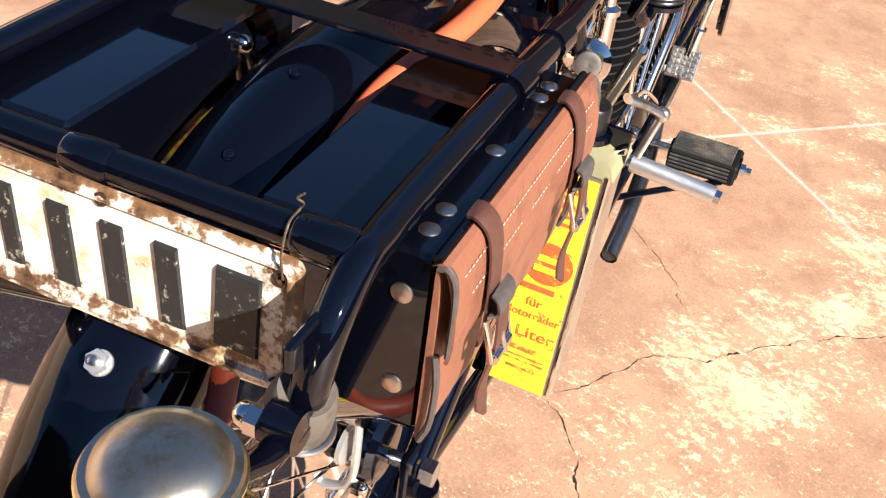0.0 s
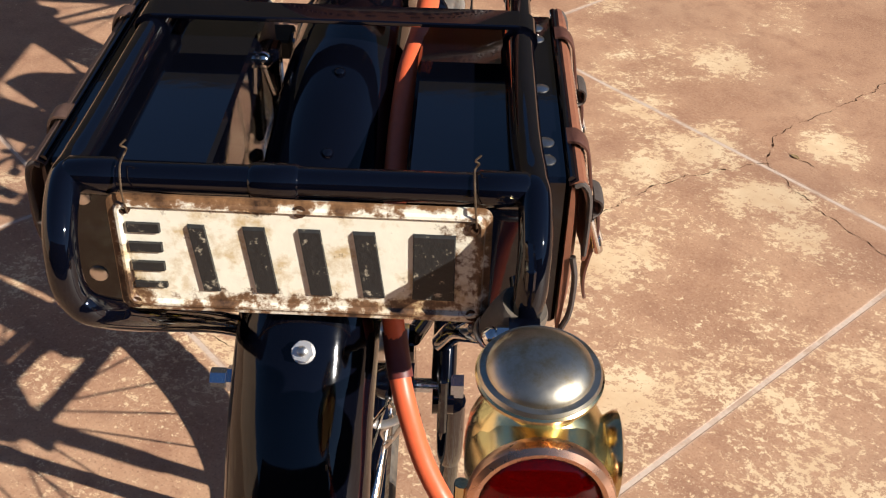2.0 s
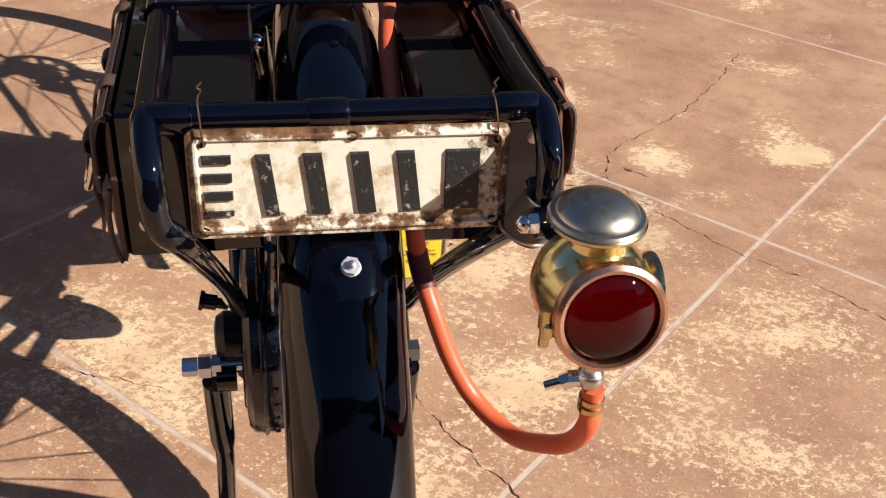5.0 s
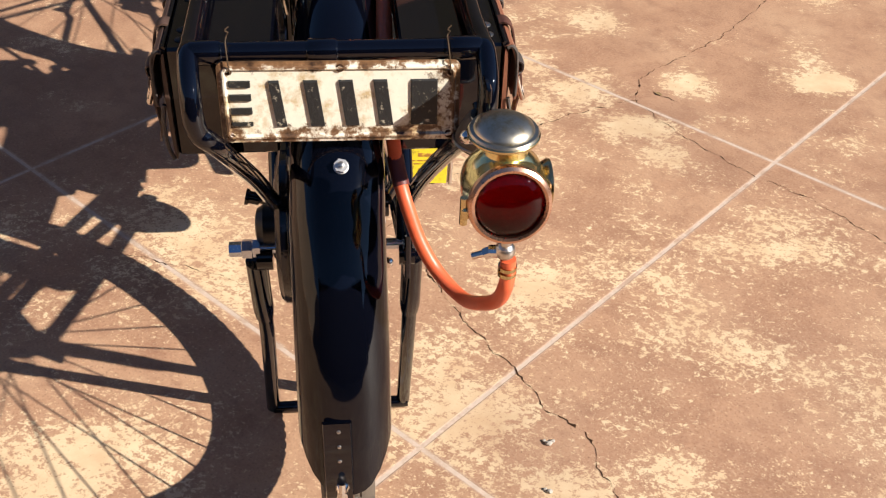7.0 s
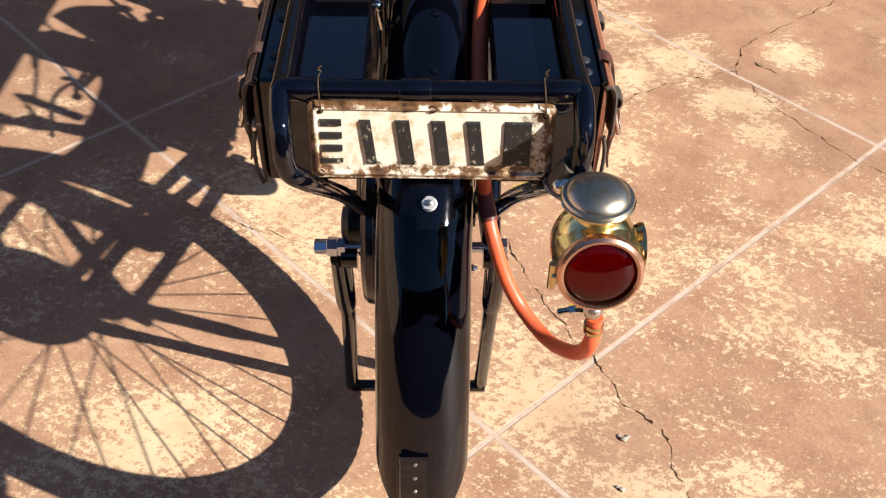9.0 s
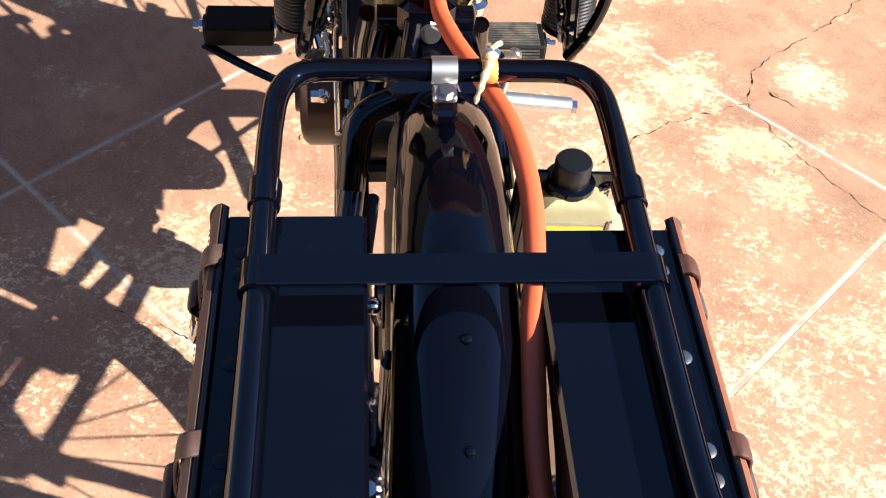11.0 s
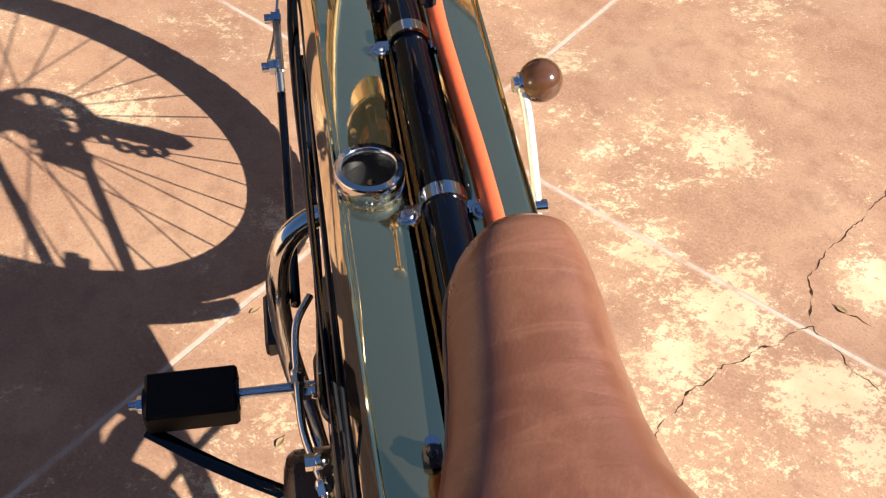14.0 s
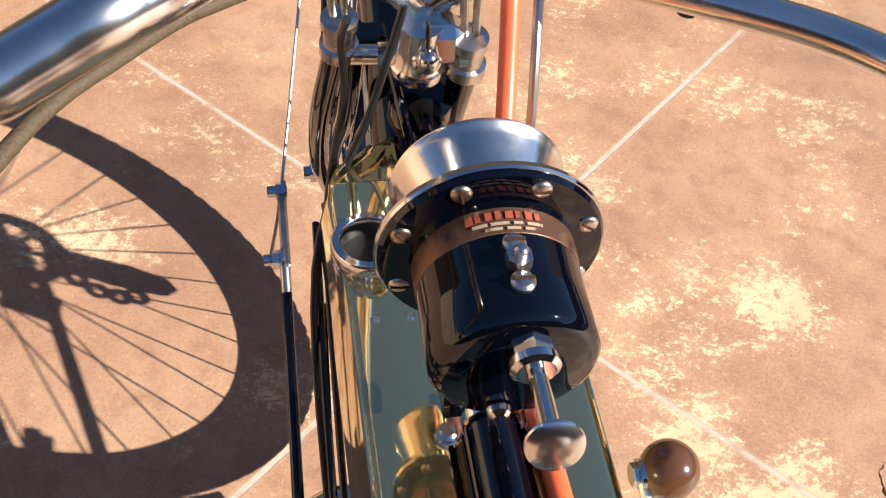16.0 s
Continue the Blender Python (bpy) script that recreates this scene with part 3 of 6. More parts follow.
def wheel(name, c, big_r, label):
    """Spoked wheel: tyre with a block tread, black rim, nickel spokes and hub."""
    w = part(name, lathe([(-0.017, big_r - 0.064), (-0.021, big_r - 0.052), (-0.014, big_r - 0.050), (0.014, big_r - 0.050), (0.021, big_r - 0.052), (0.017, big_r - 0.064), (0.010, big_r - 0.068), (-0.010, big_r - 0.068)], c, (1, 0, 0), 72, closed=True), BLACK, bike, label)
    mid, minor = big_r - 0.0290, 0.0285
    part("tyre", lathe([(math.sin(a) * minor, mid + math.cos(a) * minor) for a in [2 * math.pi * k / 18 for k in range(18)]], c, (1, 0, 0), 96, closed=True), RUBBER, w, "black rubber tyre")
    blocks = []
    for row, off in ((-0.0150, 0.5), (-0.0075, 0), (0, 0.5), (0.0075, 0), (0.0150, 0.5)):
        r = mid + math.sqrt(minor ** 2 - row ** 2) + 0.0002
        for k in range(110):
            a = 2 * math.pi * (k + off) / 110
            d = Vector((0, math.cos(a), math.sin(a)))
            t = Vector((0, -math.sin(a), math.cos(a)))
            nrm = (d * math.sqrt(minor ** 2 - row ** 2) + Vector((row, 0, 0))).normalized()
            s = t.cross(nrm)
            p = c + d * r + Vector((row, 0, 0))
            q = [(-1, -1), (1, -1), (1, 1), (-1, 1)]
            v = [p + t * x * 0.0068 + s * y * 0.0028 - nrm * 0.001 for x, y in q] + [p + t * x * 0.0058 + s * y * 0.0022 + nrm * 0.0009 for x, y in q]
            blocks.append((v, [(4, 5, 6, 7), (0, 1, 5, 4), (1, 2, 6, 5), (2, 3, 7, 6), (3, 0, 4, 7)]))
    part("tread", join(*blocks), RUBBER, w, kind="stuff")
    part("hub", lathe([(-0.042, 0.012), (-0.040, 0.034), (-0.034, 0.034), (-0.030, 0.020), (0.030, 0.020), (0.034, 0.034), (0.040, 0.034), (0.042, 0.012)], c, (1, 0, 0), 32), NICKEL, w, "nickel hub")
    for k in range(36):
        a = 2 * math.pi * k / 36
        side = 1 if k % 2 else -1
        b = a + (0.42 if (k // 2) % 2 else -0.42)
        p = c + Vector((side * 0.036, math.cos(b) * 0.030, math.sin(b) * 0.030))
        q = c + Vector((side * 0.003, math.cos(a) * (big_r - 0.062), math.sin(a) * (big_r - 0.062)))
        part("spoke", rod(p, q, 0.0014, 6), NICKEL, w)
    return w


rear_wheel = wheel("rear_wheel", AXLE_R, 0.361, "rear wheel with nickel spokes and block tyre")
front_wheel = wheel("front_wheel", AXLE_F, 0.403, "front wheel with nickel spokes and block tyre")


def fender_geo(c, r, a0, a1, half, depth, steps=64, thick=0.0016, taper=0.0, skew=0.0, tail=0.0, dents=0.0):
    """A curved mudguard: a crowned strip with turned-down sides, swept from angle a0 to a1 (degrees, 90 is the top)."""
    outer = []
    for x, drop in ((-1.0, 1.0), (-0.99, 0.85), (-0.95, 0.66), (-0.86, 0.47), (-0.72, 0.29), (-0.52, 0.135), (-0.36, 0.06), (-0.18, 0.016), (0, 0.0), (0.18, 0.016), (0.36, 0.06), (0.52, 0.135), (0.72, 0.29), (0.86, 0.47), (0.95, 0.66), (0.99, 0.85), (1.0, 1.0)):
        outer.append((x * half, drop * depth))
    ring = [(x, d) for x, d in outer] + [(x * (1 - thick / half), max(d, 0) + thick) for x, d in reversed(outer)]
    rings = []
    for i in range(steps + 1):
        k = 1 - taper * max(0.0, i / steps - 0.35) / 0.65
        row = []
        for x, d in ring:
            a = radians(a0 + (a1 - a0) * i / steps - tail * (abs(x) / half) ** 3 * (1 - i / steps) ** 6)
            p = Vector((x * k + skew * max(0.0, i / steps - 0.3) / 0.7, math.cos(a) * (r - d * k), math.sin(a) * (r - d * k)))
            dent = dents * (noise.noise(p * 26) + 0.5 * noise.noise(p * 70))
            row.append(c + p * (1 + dent / r))
        rings.append(row)
    return loft(rings)


FR = 0.396
rear_fender = part("rear_fender", fender_geo(GUARD_C, FR, 176.5, 46, 0.0435, 0.040, 130, taper=0.10, skew=0.018, tail=8.0, dents=0.0007), FENDER_BLACK, bike, "glossy black rear mudguard")
front_fender = part("front_fender", fender_geo(AXLE_F, 0.434, 224, 30, 0.036, 0.030), BLACK, bike, "glossy black front mudguard")


def fender_point(a, lift=0.0, x=0.0):
    a = radians(a)
    return GUARD_C + Vector((x, math.cos(a) * (FR + lift), math.sin(a) * (FR + lift)))


def rivet(c, axis, r, h, mat, parent, name="rivet", label=""):
    return part(name, lathe([(0, r), (h * 0.5, r * 0.95), (h * 0.85, r * 0.7), (h, r * 0.25)], c, axis, 16), mat, parent, label)


for p in ((0.010, 0.174), (0.009, 0.108)):
    a = math.degrees(math.atan2(math.sqrt(max(0, FR ** 2 - (p[1] - 0.258) ** 2)), p[1] - 0.258))
    d = fender_point(a) - GUARD_C
    rivet(fender_point(a, -0.0005, p[0]), d, 0.0038, 0.003, BLACK, rear_fender)
# hexagon bolt that holds the mudguard to the rack
a_b = math.degrees(math.atan2(0.302, -0.258))
axis_b = (fender_point(a_b) - GUARD_C).normalized()
bolt = part("fender_bolt", join(lathe([(-0.001, 0.0068), (0.0008, 0.0068), (0.0010, 0.0062)], fender_point(a_b, 0, 0.005), axis_b, 24), hexagon(fender_point(a_b, 0.0006, 0.005), axis_b, 0.0064, 0.0045, 0.3)), STEEL_DULL, rear_fender, "bright hexagon bolt and washer")
part("stud", lathe([(0, 0.0030), (0.0022, 0.0028), (0.0028, 0.0018)], fender_point(a_b, 0.0055, 0.005), axis_b, 14), NICKEL_OLD, bolt)
# tail flap with its catch
flap_rings = []
for i in range(14):
    a = 164.0 + i * 1.65
    flap_rings.append([fender_point(a, l - 0.010 * max(0, i - 6) / 5, x - 0.0075) for x, l in ((-0.0135, 0.0005), (-0.012, 0.0035), (0.012, 0.0035), (0.0135, 0.0005), (0.0135, -0.002), (-0.0135, -0.002))])
flap = part("tail_flap", loft(flap_rings), BLACK_TIN, rear_fender, "narrow black flap at the mudguard tail")
for k in range(3):
    rivet(fender_point(165.2 + k * 2.3, 0.003, -0.006), fender_point(165.2 + k * 2.3) - GUARD_C, 0.0020, 0.0018, NICKEL_OLD, flap)
ca = 175.5
cn = (fender_point(ca) - GUARD_C).normalized()
part("catch", join(lathe([(0, 0.0075), (0.004, 0.007), (0.007, 0.005), (0.013, 0.005), (0.014, 0.003)], fender_point(ca - 1.0, 0.001, -0.005), cn, 16),
                   tube([fender_point(ca - 2.6, 0.010, -0.005), fender_point(ca - 0.5, 0.014, -0.005), fender_point(ca + 1.6, 0.010, -0.005), fender_point(ca + 3.6, 0.008, -0.004)], 0.0032, 8, 4)), NICKEL, flap, "small nickel spring catch")

# axle, nuts, stand
SPINDLE = Vector((-0.005, 0.264, 0.431))
axle = part("rear_axle", rod(SPINDLE + Vector((-0.118, 0, 0)), SPINDLE + Vector((0.088, 0, 0)), 0.007), ZINC, bike)
for s, x, w in ((-1, -0.098, 0.009), (-1, -0.108, 0.012), (-1, -0.121, 0.015), (1, 0.078, 0.010), (1, 0.090, 0.012)):
    part("axle_nut", hexagon(SPINDLE + Vector((x, 0, 0)), (s, 0, 0), 0.0125 if abs(x) != 0.121 else 0.0095, w, 0.2 * x * 100), ZINC, axle, "blue-white zinc plated nut")
stand = part("rear_stand", join(*[tube([(0.098 * s - 0.012, 0.270, 0.400), (0.098 * s - 0.012, 0.315, 0.25), (0.103 * s - 0.018, 0.398, 0.011)], 0.0105, 14, 3) for s in (-1, 1)],
                                rod((-0.120, 0.395, 0.0105), (0.092, 0.395, 0.0105), 0.0095)), BLACK, bike, "black tubular rear stand on the ground")
for s in (-1, 1):
    part("stand_sleeve", tube([(0.098 * s - 0.012, 0.268, 0.408), (0.098 * s - 0.012, 0.285, 0.345), (0.098 * s - 0.012, 0.303, 0.285)], lambda t: 0.014 - 0.002 * (t > 0.9), 14, 3), BLACK, stand)
    part("stand_eye", lathe([(-0.010, 0.016), (0.010, 0.016)], (0.088 * s - 0.010, 0.262, 0.418), (1, 0, 0), 20), BLACK, stand)
    part("dropout", box((s * 0.078, 0.262, 0.428), (0.008, 0.05, 0.07), 0.004), BLACK, bike)

# rear drum and chain guard on the near side, brake on the other
GUARD = (0, 0.268, 0.461)
GUARD_BLACK = material("oily_black_enamel", (0.0016, 0.0018, 0.0036), 0.05, bump=0.45, scale=110, vary=0.3, rough_vary=0.03, spec=0.6)
drum = part("chain_guard", lathe([(-0.078, 0.02), (-0.079, 0.078), (-0.077, 0.089), (-0.072, 0.0945), (-0.064, 0.0960), (-0.0625, 0.0985), (-0.0605, 0.0985), (-0.0590, 0.0960), (-0.050, 0.0950), (-0.044, 0.0920), (-0.042, 0.084), (-0.042, 0.02)], GUARD, (1, 0, 0), 60), GUARD_BLACK, bike, "glossy black oil-spotted chain guard")
for k in range(12):
    a = radians(138 + 12 * k)
    d = Vector((0, math.cos(a), math.sin(a)))
    part("guard_rivet", lathe([(0, 0.0030), (0.0010, 0.0028), (0.0018, 0.0014), (0.0020, 0.0002)], Vector(GUARD) + Vector((-0.0505, 0, 0)) + d * 0.0948, d, 12), BLACK, drum)
part("guard_arm", join(tube([(-0.062, 0.26, 0.548), (-0.064, 0.5, 0.515), (-0.066, 0.75, 0.445), (-0.068, 0.92, 0.40)], 0.014, 12, 4, flat=0.6),
                       tube([(-0.062, 0.28, 0.392), (-0.064, 0.5, 0.35), (-0.066, 0.75, 0.27), (-0.068, 0.92, 0.26)], 0.014, 12, 4, flat=0.6)), BLACK, drum)
part("guard_bolt", hexagon((-0.056, 0.215, 0.551), (0, -0.5, 1), 0.008, 0.008), NICKEL, drum, "nickel nut")
part("grease_cup", lathe([(0, 0.006), (0.012, 0.006), (0.013, 0.0085), (0.026, 0.0085), (0.027, 0.011), (0.031, 0.011)], (-0.095, 0.36, 0.435), (-1, 0.1, 0.2), 16), BLACK, bike, "black screw-down greaser")
part("gear_hub", lathe([(0, 0.025), (0.020, 0.027), (0.028, 0.022), (0.030, 0.014)], (-0.078, 0.285, 0.450), (-1, 0, 0), 24), BLACK_FLAT, bike)
brake = part("brake_arm", join(rod((0.018, 0.218, 0.527), (0.053, 0.218, 0.527), 0.0165, 24), tube([(0.050, 0.225, 0.527), (0.062, 0.27, 0.515), (0.066, 0.34, 0.48)], 0.008, 12, 4),
                              lathe([(0.043, 0.008), (0.043, 0.034), (0.050, 0.036), (0.056, 0.030), (0.058, 0.008)], AXLE_R, (1, 0, 0), 32)), BLACK, bike, "black rear brake arm and hub cap")
part("brake_sleeve", lathe([(0.022, 0.0165), (0.023, 0.0172), (0.047, 0.0172), (0.048, 0.0165)], (0, 0.218, 0.527), (1, 0, 0), 28), NICKEL_OLD, brake, "worn nickel sleeve")
part("brake_shackle", tube([(0.046, 0.214, 0.520), (0.0465, 0.214, 0.498), (0.046, 0.214, 0.461), (0.042, 0.214, 0.442), (0.033, 0.214, 0.433), (0.020, 0.214, 0.429), (0.012, 0.216, 0.433)], 0.0046, 10, 5, flat=0.7), STEEL_DULL, brake, "bright nickel shackle")
part("brake_washer", lathe([(0.0345, 0.004), (0.0345, 0.0165), (0.0385, 0.0165), (0.0385, 0.004)], (0, 0.216, 0.480), (1, 0, 0), 24), STEEL_DULL, brake, "dull pale washer")
part("brake_roller", lathe([(0.020, 0.004), (0.020, 0.011), (0.026, 0.014), (0.034, 0.014), (0.0345, 0.004)], (0, 0.216, 0.480), (1, 0, 0), 24), BLACK, brake)
part("shackle_nut", join(hexagon((0.0465, 0.214, 0.441), (1, 0, 0), 0.0072, 0.007), ball((0.0535, 0.214, 0.441), 0.0058, 14, 8)), NICKEL, brake, "bright domed nut")
part("brake_spring", join(tube([(0.045, 0.214, 0.437), (0.036, 0.215, 0.415), (0.028, 0.216, 0.400), (0.024, 0.217, 0.394)], 0.0022, 8, 5), tube([(0.030, 0.214, 0.428), (0.024, 0.214, 0.420), (0.027, 0.214, 0.410), (0.033, 0.214, 0.412)], 0.0022, 8, 5)), NICKEL_OLD, brake, "thin steel spring")

# mudguard stays on the chain side
part("mudguard_stay", join(tube([(-0.045, 0.252, 0.400), (-0.044, 0.250, 0.500), (-0.042, 0.246, 0.600), (-0.040, 0.236, 0.700)], 0.0085, 12, 4, flat=0.7), tube([(-0.050, 0.262, 0.440), (-0.052, 0.200, 0.540), (-0.050, 0.130, 0.655)], 0.0048, 10, 4)), BLACK, bike, "black mudguard stays")

# frame tubes
frame_part = part("bike_frame", join(
    *[tube([(s * 0.030, 0.600, 0.745), (s * 0.062, 0.50, 0.655), (s * 0.078, 0.40, 0.555), (s * 0.078, 0.268, 0.432)], 0.0120, 12, 5) for s in (-1, 1)],
    *[tube([(s * 0.078, 0.265, 0.420), (s * 0.070, 0.50, 0.370), (s * 0.045, 0.78, 0.310)], 0.010, 12, 4) for s in (-1, 1)],
    rod((0, 0.580, 0.790), (0, 0.822, 0.300), 0.0140, 16),
    tube([(0, 0.585, 0.845), (0, 0.66, 0.838), (0, 0.90, 0.832), (0, 1.28, 0.826), (0, 1.375, 0.820)], 0.0148, 20, 3),
    rod((0, 1.395, 0.735), (0, 1.12, 0.26), 0.0145, 16),
    tube([(0, 1.12, 0.26), (0, 1.06, 0.285), (0, 0.86, 0.325), (0, 0.69, 0.33)], 0.0145, 14, 5),
    rod((0, 0.62, 0.690), (0, 1.385, 0.670), 0.0130, 14)), BLACK, bike, "black enamelled frame tubes")
head = part("head_lug", lathe([(0, 0.020), (0.004, 0.024), (0.02, 0.024), (0.03, 0.020), (0.13, 0.020), (0.14, 0.025), (0.165, 0.025), (0.170, 0.018)], (0, 1.425, 0.665), (0, -0.22, 1), 28), BLACK, frame_part)
seat_lug = part("seat_lug", join(box((0.002, 0.596, 0.700), (0.046, 0.044, 0.075), 0.014), box((0.0, 0.582, 0.752), (0.052, 0.040, 0.050), 0.010), lathe([(-0.046, 0.010), (-0.044, 0.013), (0.044, 0.013), (0.046, 0.010)], (0, 0.588, 0.742), (1, 0, 0), 20)), BLACK, frame_part)
part("lug_bolt", join(lathe([(0, 0.0095), (0.003, 0.0095)], (0.004, 0.562, 0.746), (0, -1, 0.35), 20), hexagon((0.004, 0.560, 0.747), (0, -1, 0.35), 0.0068, 0.005)), NICKEL_OLD, seat_lug, "dull steel bolt")

part("stay_bridge", join(box((0.012, 0.522, 0.712), (0.094, 0.030, 0.034), 0.013), *[tube([(0.012 + s * 0.030, 0.520, 0.712), (s * 0.060, 0.505, 0.690), (s * 0.070, 0.470, 0.640)], 0.0125, 14, 5) for s in (-1, 1)],
                         box((0.010, 0.560, 0.722), (0.040, 0.060, 0.026), 0.010), tube([(-0.012, 0.560, 0.76), (-0.018, 0.545, 0.715), (-0.020, 0.535, 0.66)], 0.008, 12, 4)), BLACK, frame_part)
# luggage rack
RZ, RX, RR = 0.820, 0.122, 0.0090
rack = part("luggage_rack", join(
    tube([(-0.076, 0.235, 0.515), (-0.088, 0.135, 0.620), (-0.104, 0.004, 0.742), (-0.117, -0.014, 0.770), (-0.120, -0.008, 0.800), (-RX, 0.016, RZ), (-RX, 0.040, RZ + 0.001), (-RX, 0.10, RZ), (-RX, 0.28, RZ)], RR, 14, 7),
    tube([(0.076, 0.235, 0.515), (0.088, 0.135, 0.620), (0.104, 0.004, 0.742), (0.121, -0.014, 0.770), (0.125, -0.008, 0.800), (RX + 0.003, 0.016, RZ), (RX + 0.002, 0.040, RZ + 0.001), (RX, 0.10, RZ), (RX, 0.28, RZ)], RR, 14, 7),
    rod((-RX, 0.024, RZ + 0.002), (RX, 0.024, RZ + 0.002), 0.0088, 14)), BLACK, bike, "glossy black tubular luggage rack")
part("rack_loop", tube([(-RX, 0.285, RZ), (-RX + 0.001, 0.35, RZ + 0.003), (-RX + 0.006, 0.385, RZ + 0.006), (-RX + 0.024, 0.403, RZ + 0.008), (-0.05, 0.406, RZ + 0.008), (0.05, 0.406, RZ + 0.008), (RX - 0.024, 0.403, RZ + 0.008), (RX - 0.006, 0.385, RZ + 0.006), (RX - 0.001, 0.35, RZ + 0.003), (RX, 0.285, RZ)], RR * 0.97, 14, 6), BLACK, rack)
for s in (-1, 1):
    part("collar", lathe([(-0.012, RR), (-0.011, 0.0108), (0.010, 0.0114), (0.012, RR)], (s * RX, 0.284, RZ), (0, 1, 0), 18), BLACK, rack)
    part("tube_joint", lathe([(-0.014, 0.0092), (-0.012, 0.0104), (0.012, 0.0104), (0.014, 0.0092)], (s * 0.108, 0.024, RZ + 0.002), (1, 0, 0), 18), BLACK, rack)
part("sleeve", lathe([(-0.013, 0.0090), (-0.011, 0.0102), (0.011, 0.0102), (0.013, 0.0090)], (-0.012, 0.024, RZ + 0.002), (1, 0, 0), 18), BLACK, rack)
# flat strap that crosses the rack and wraps round its tubes
part("cross_strap", join(box((0, 0.211, RZ + 0.0100), (2 * RX, 0.024, 0.0035), 0.001),
                         *[tube([(s * RX, 0.1995, RZ), (s * RX, 0.2225, RZ)], 0.0116, 18, 1) for s in (-1, 1)]), BLACK, rack, "flat black steel strap")
# nickel clip at the front of the loop
clip = part("clip", join(lathe([(-0.0095, 0.0105), (0.0095, 0.0105)], (0.003, 0.406, RZ + 0.008), (1, 0, 0), 20), box((0.003, 0.391, RZ - 0.002), (0.018, 0.016, 0.006), 0.003)), ALUMINIUM, rack, "pale aluminium pipe clip")
part("clip_bolt", join(lathe([(0, 0.0078), (0.002, 0.0078)], (0.004, 0.388, RZ + 0.001), (0, -0.35, 1), 20), hexagon((0.004, 0.3875, RZ + 0.003), (0, -0.35, 1), 0.0054, 0.004)), NICKEL_OLD, clip, "steel bolt")
part("clip_bracket", box((0.004, 0.390, RZ - 0.019), (0.018, 0.018, 0.014), 0.004), BLACK, rack)


# ---- panniers: black tin boxes with leather bags on their outer side ----
def pannier(s, label):
    p = thing("pannier", (s * 0.10, 0.178, 0.70), label, "saddlebag", "panniers on the rack")
    y0, y1 = (0.054, 0.263) if s > 0 else (0.056, 0.277)
    full, proud = (0.80, 0.90) if s > 0 else (0.80, 0.90)

    def snug(geo, full=full):
        """Draws what stands out beyond the lid's edge in towards the box."""
        return [(s * (0.1475 + (abs(p[0]) - 0.1475) * full) if abs(p[0]) > 0.1475 else p[0], p[1], p[2]) for p in geo[0]], geo[1]
    body = part("tin_box", box((s * 0.101, (y0 + y1) / 2, 0.756), (0.092, y1 - y0, 0.108), 0.0025), BLACK_TIN, p, "glossy black tin box")
    part("lip", rod((s * 0.1475, y0 - 0.002, 0.8115), (s * 0.1475, y1 + 0.004, 0.8115), 0.0022, 10), BLACK, body)
    for y in (0.073, 0.092, 0.156, 0.225, 0.242):
        rivet((s * 0.1345, y, 0.8098), (0, 0, 1), 0.0055, 0.0017, BLACK_FLAT if s < 0 else NICKEL_OLD, body)
    for z in (0.785, 0.728):
        rivet((s * 0.132, y0 + 0.0002, z), (0, -1, 0), 0.0058, 0.0022, NICKEL_OLD, body)

    def bag_section(y, x0, bulge, z0, z1):
        ring = []
        for k in range(20):
            a = math.pi * k / 19
            z = z0 + (z1 - z0) * (0.5 - 0.5 * math.cos(a))
            ring.append(Vector((s * (x0 + bulge * (math.sin(a) ** 0.55)), y, z)))
        return ring
    rings = []
    for k in range(17):
        y = y0 - 0.002 + (y1 - y0 + 0.008) * k / 16
        e = min(1.0, min(k, 16 - k) / 2.5 + 0.45)
        rings.append(bag_section(y, 0.1478, (0.0102 + 0.0010 * math.sin(k * 1.7)) * e, 0.700, 0.8065))
    hide = BAG_LEATHER if s > 0 else BAG_SHADED
    part("bag", snug(loft(rings)), hide, p, "tan leather bag" if s > 0 else "brown leather bag with shade in its colour")
    # flap over the top and outer face
    fl = []
    for k in range(17):
        y = y0 - 0.004 + (y1 - y0 + 0.012) * k / 16
        out = 0.0124 + 0.001 * math.sin(k * 2.1)
        line = [(0.1488, 0.8105), (0.1520, 0.8122), (0.1560, 0.8108), (0.1592, 0.8062), (0.1494 + out, 0.797), (0.1512 + out, 0.788), (0.1525 + out, 0.778), (0.1528 + out, 0.768), (0.1520 + out, 0.760), (0.1508 + out, 0.756)]
        ring = [Vector((s * x, y, z)) for x, z in line] + [Vector((s * (x - 0.0028), y, z - (0.002 if i < 4 else 0))) for i, (x, z) in reversed(list(enumerate(line)))]
        fl.append(ring)
    flap_ob = part("flap", snug(loft(fl)), hide, p, "stitched leather flap")
    for yy in (y0 - 0.003, y1 + 0.007):
        part("edge_binding", snug(join(tube([(s * 0.1497, yy, 0.808), (s * 0.1553, yy, 0.809), (s * 0.1605, yy, 0.802), (s * 0.1621, yy, 0.785), (s * 0.1621, yy, 0.760)], 0.0021, 8, 4),
                                  tube([(s * 0.1544, yy + 0.001, 0.757), (s * 0.1577, yy, 0.74), (s * 0.1568, yy, 0.715), (s * 0.1516, yy, 0.701)], 0.0024, 8, 4))), EDGE_LEATHER, flap_ob, "worn grey leather edge")
    stitches = []
    for line_z, line_x in ((0.8005, 0.1615), (0.786, 0.1638)):
        for k in range(46):
            y = y0 + 0.008 + (y1 - y0 - 0.014) * k / 45
            stitches.append(box((s * line_x, y, line_z), (0.0008, 0.0022, 0.0009), 0.0002))
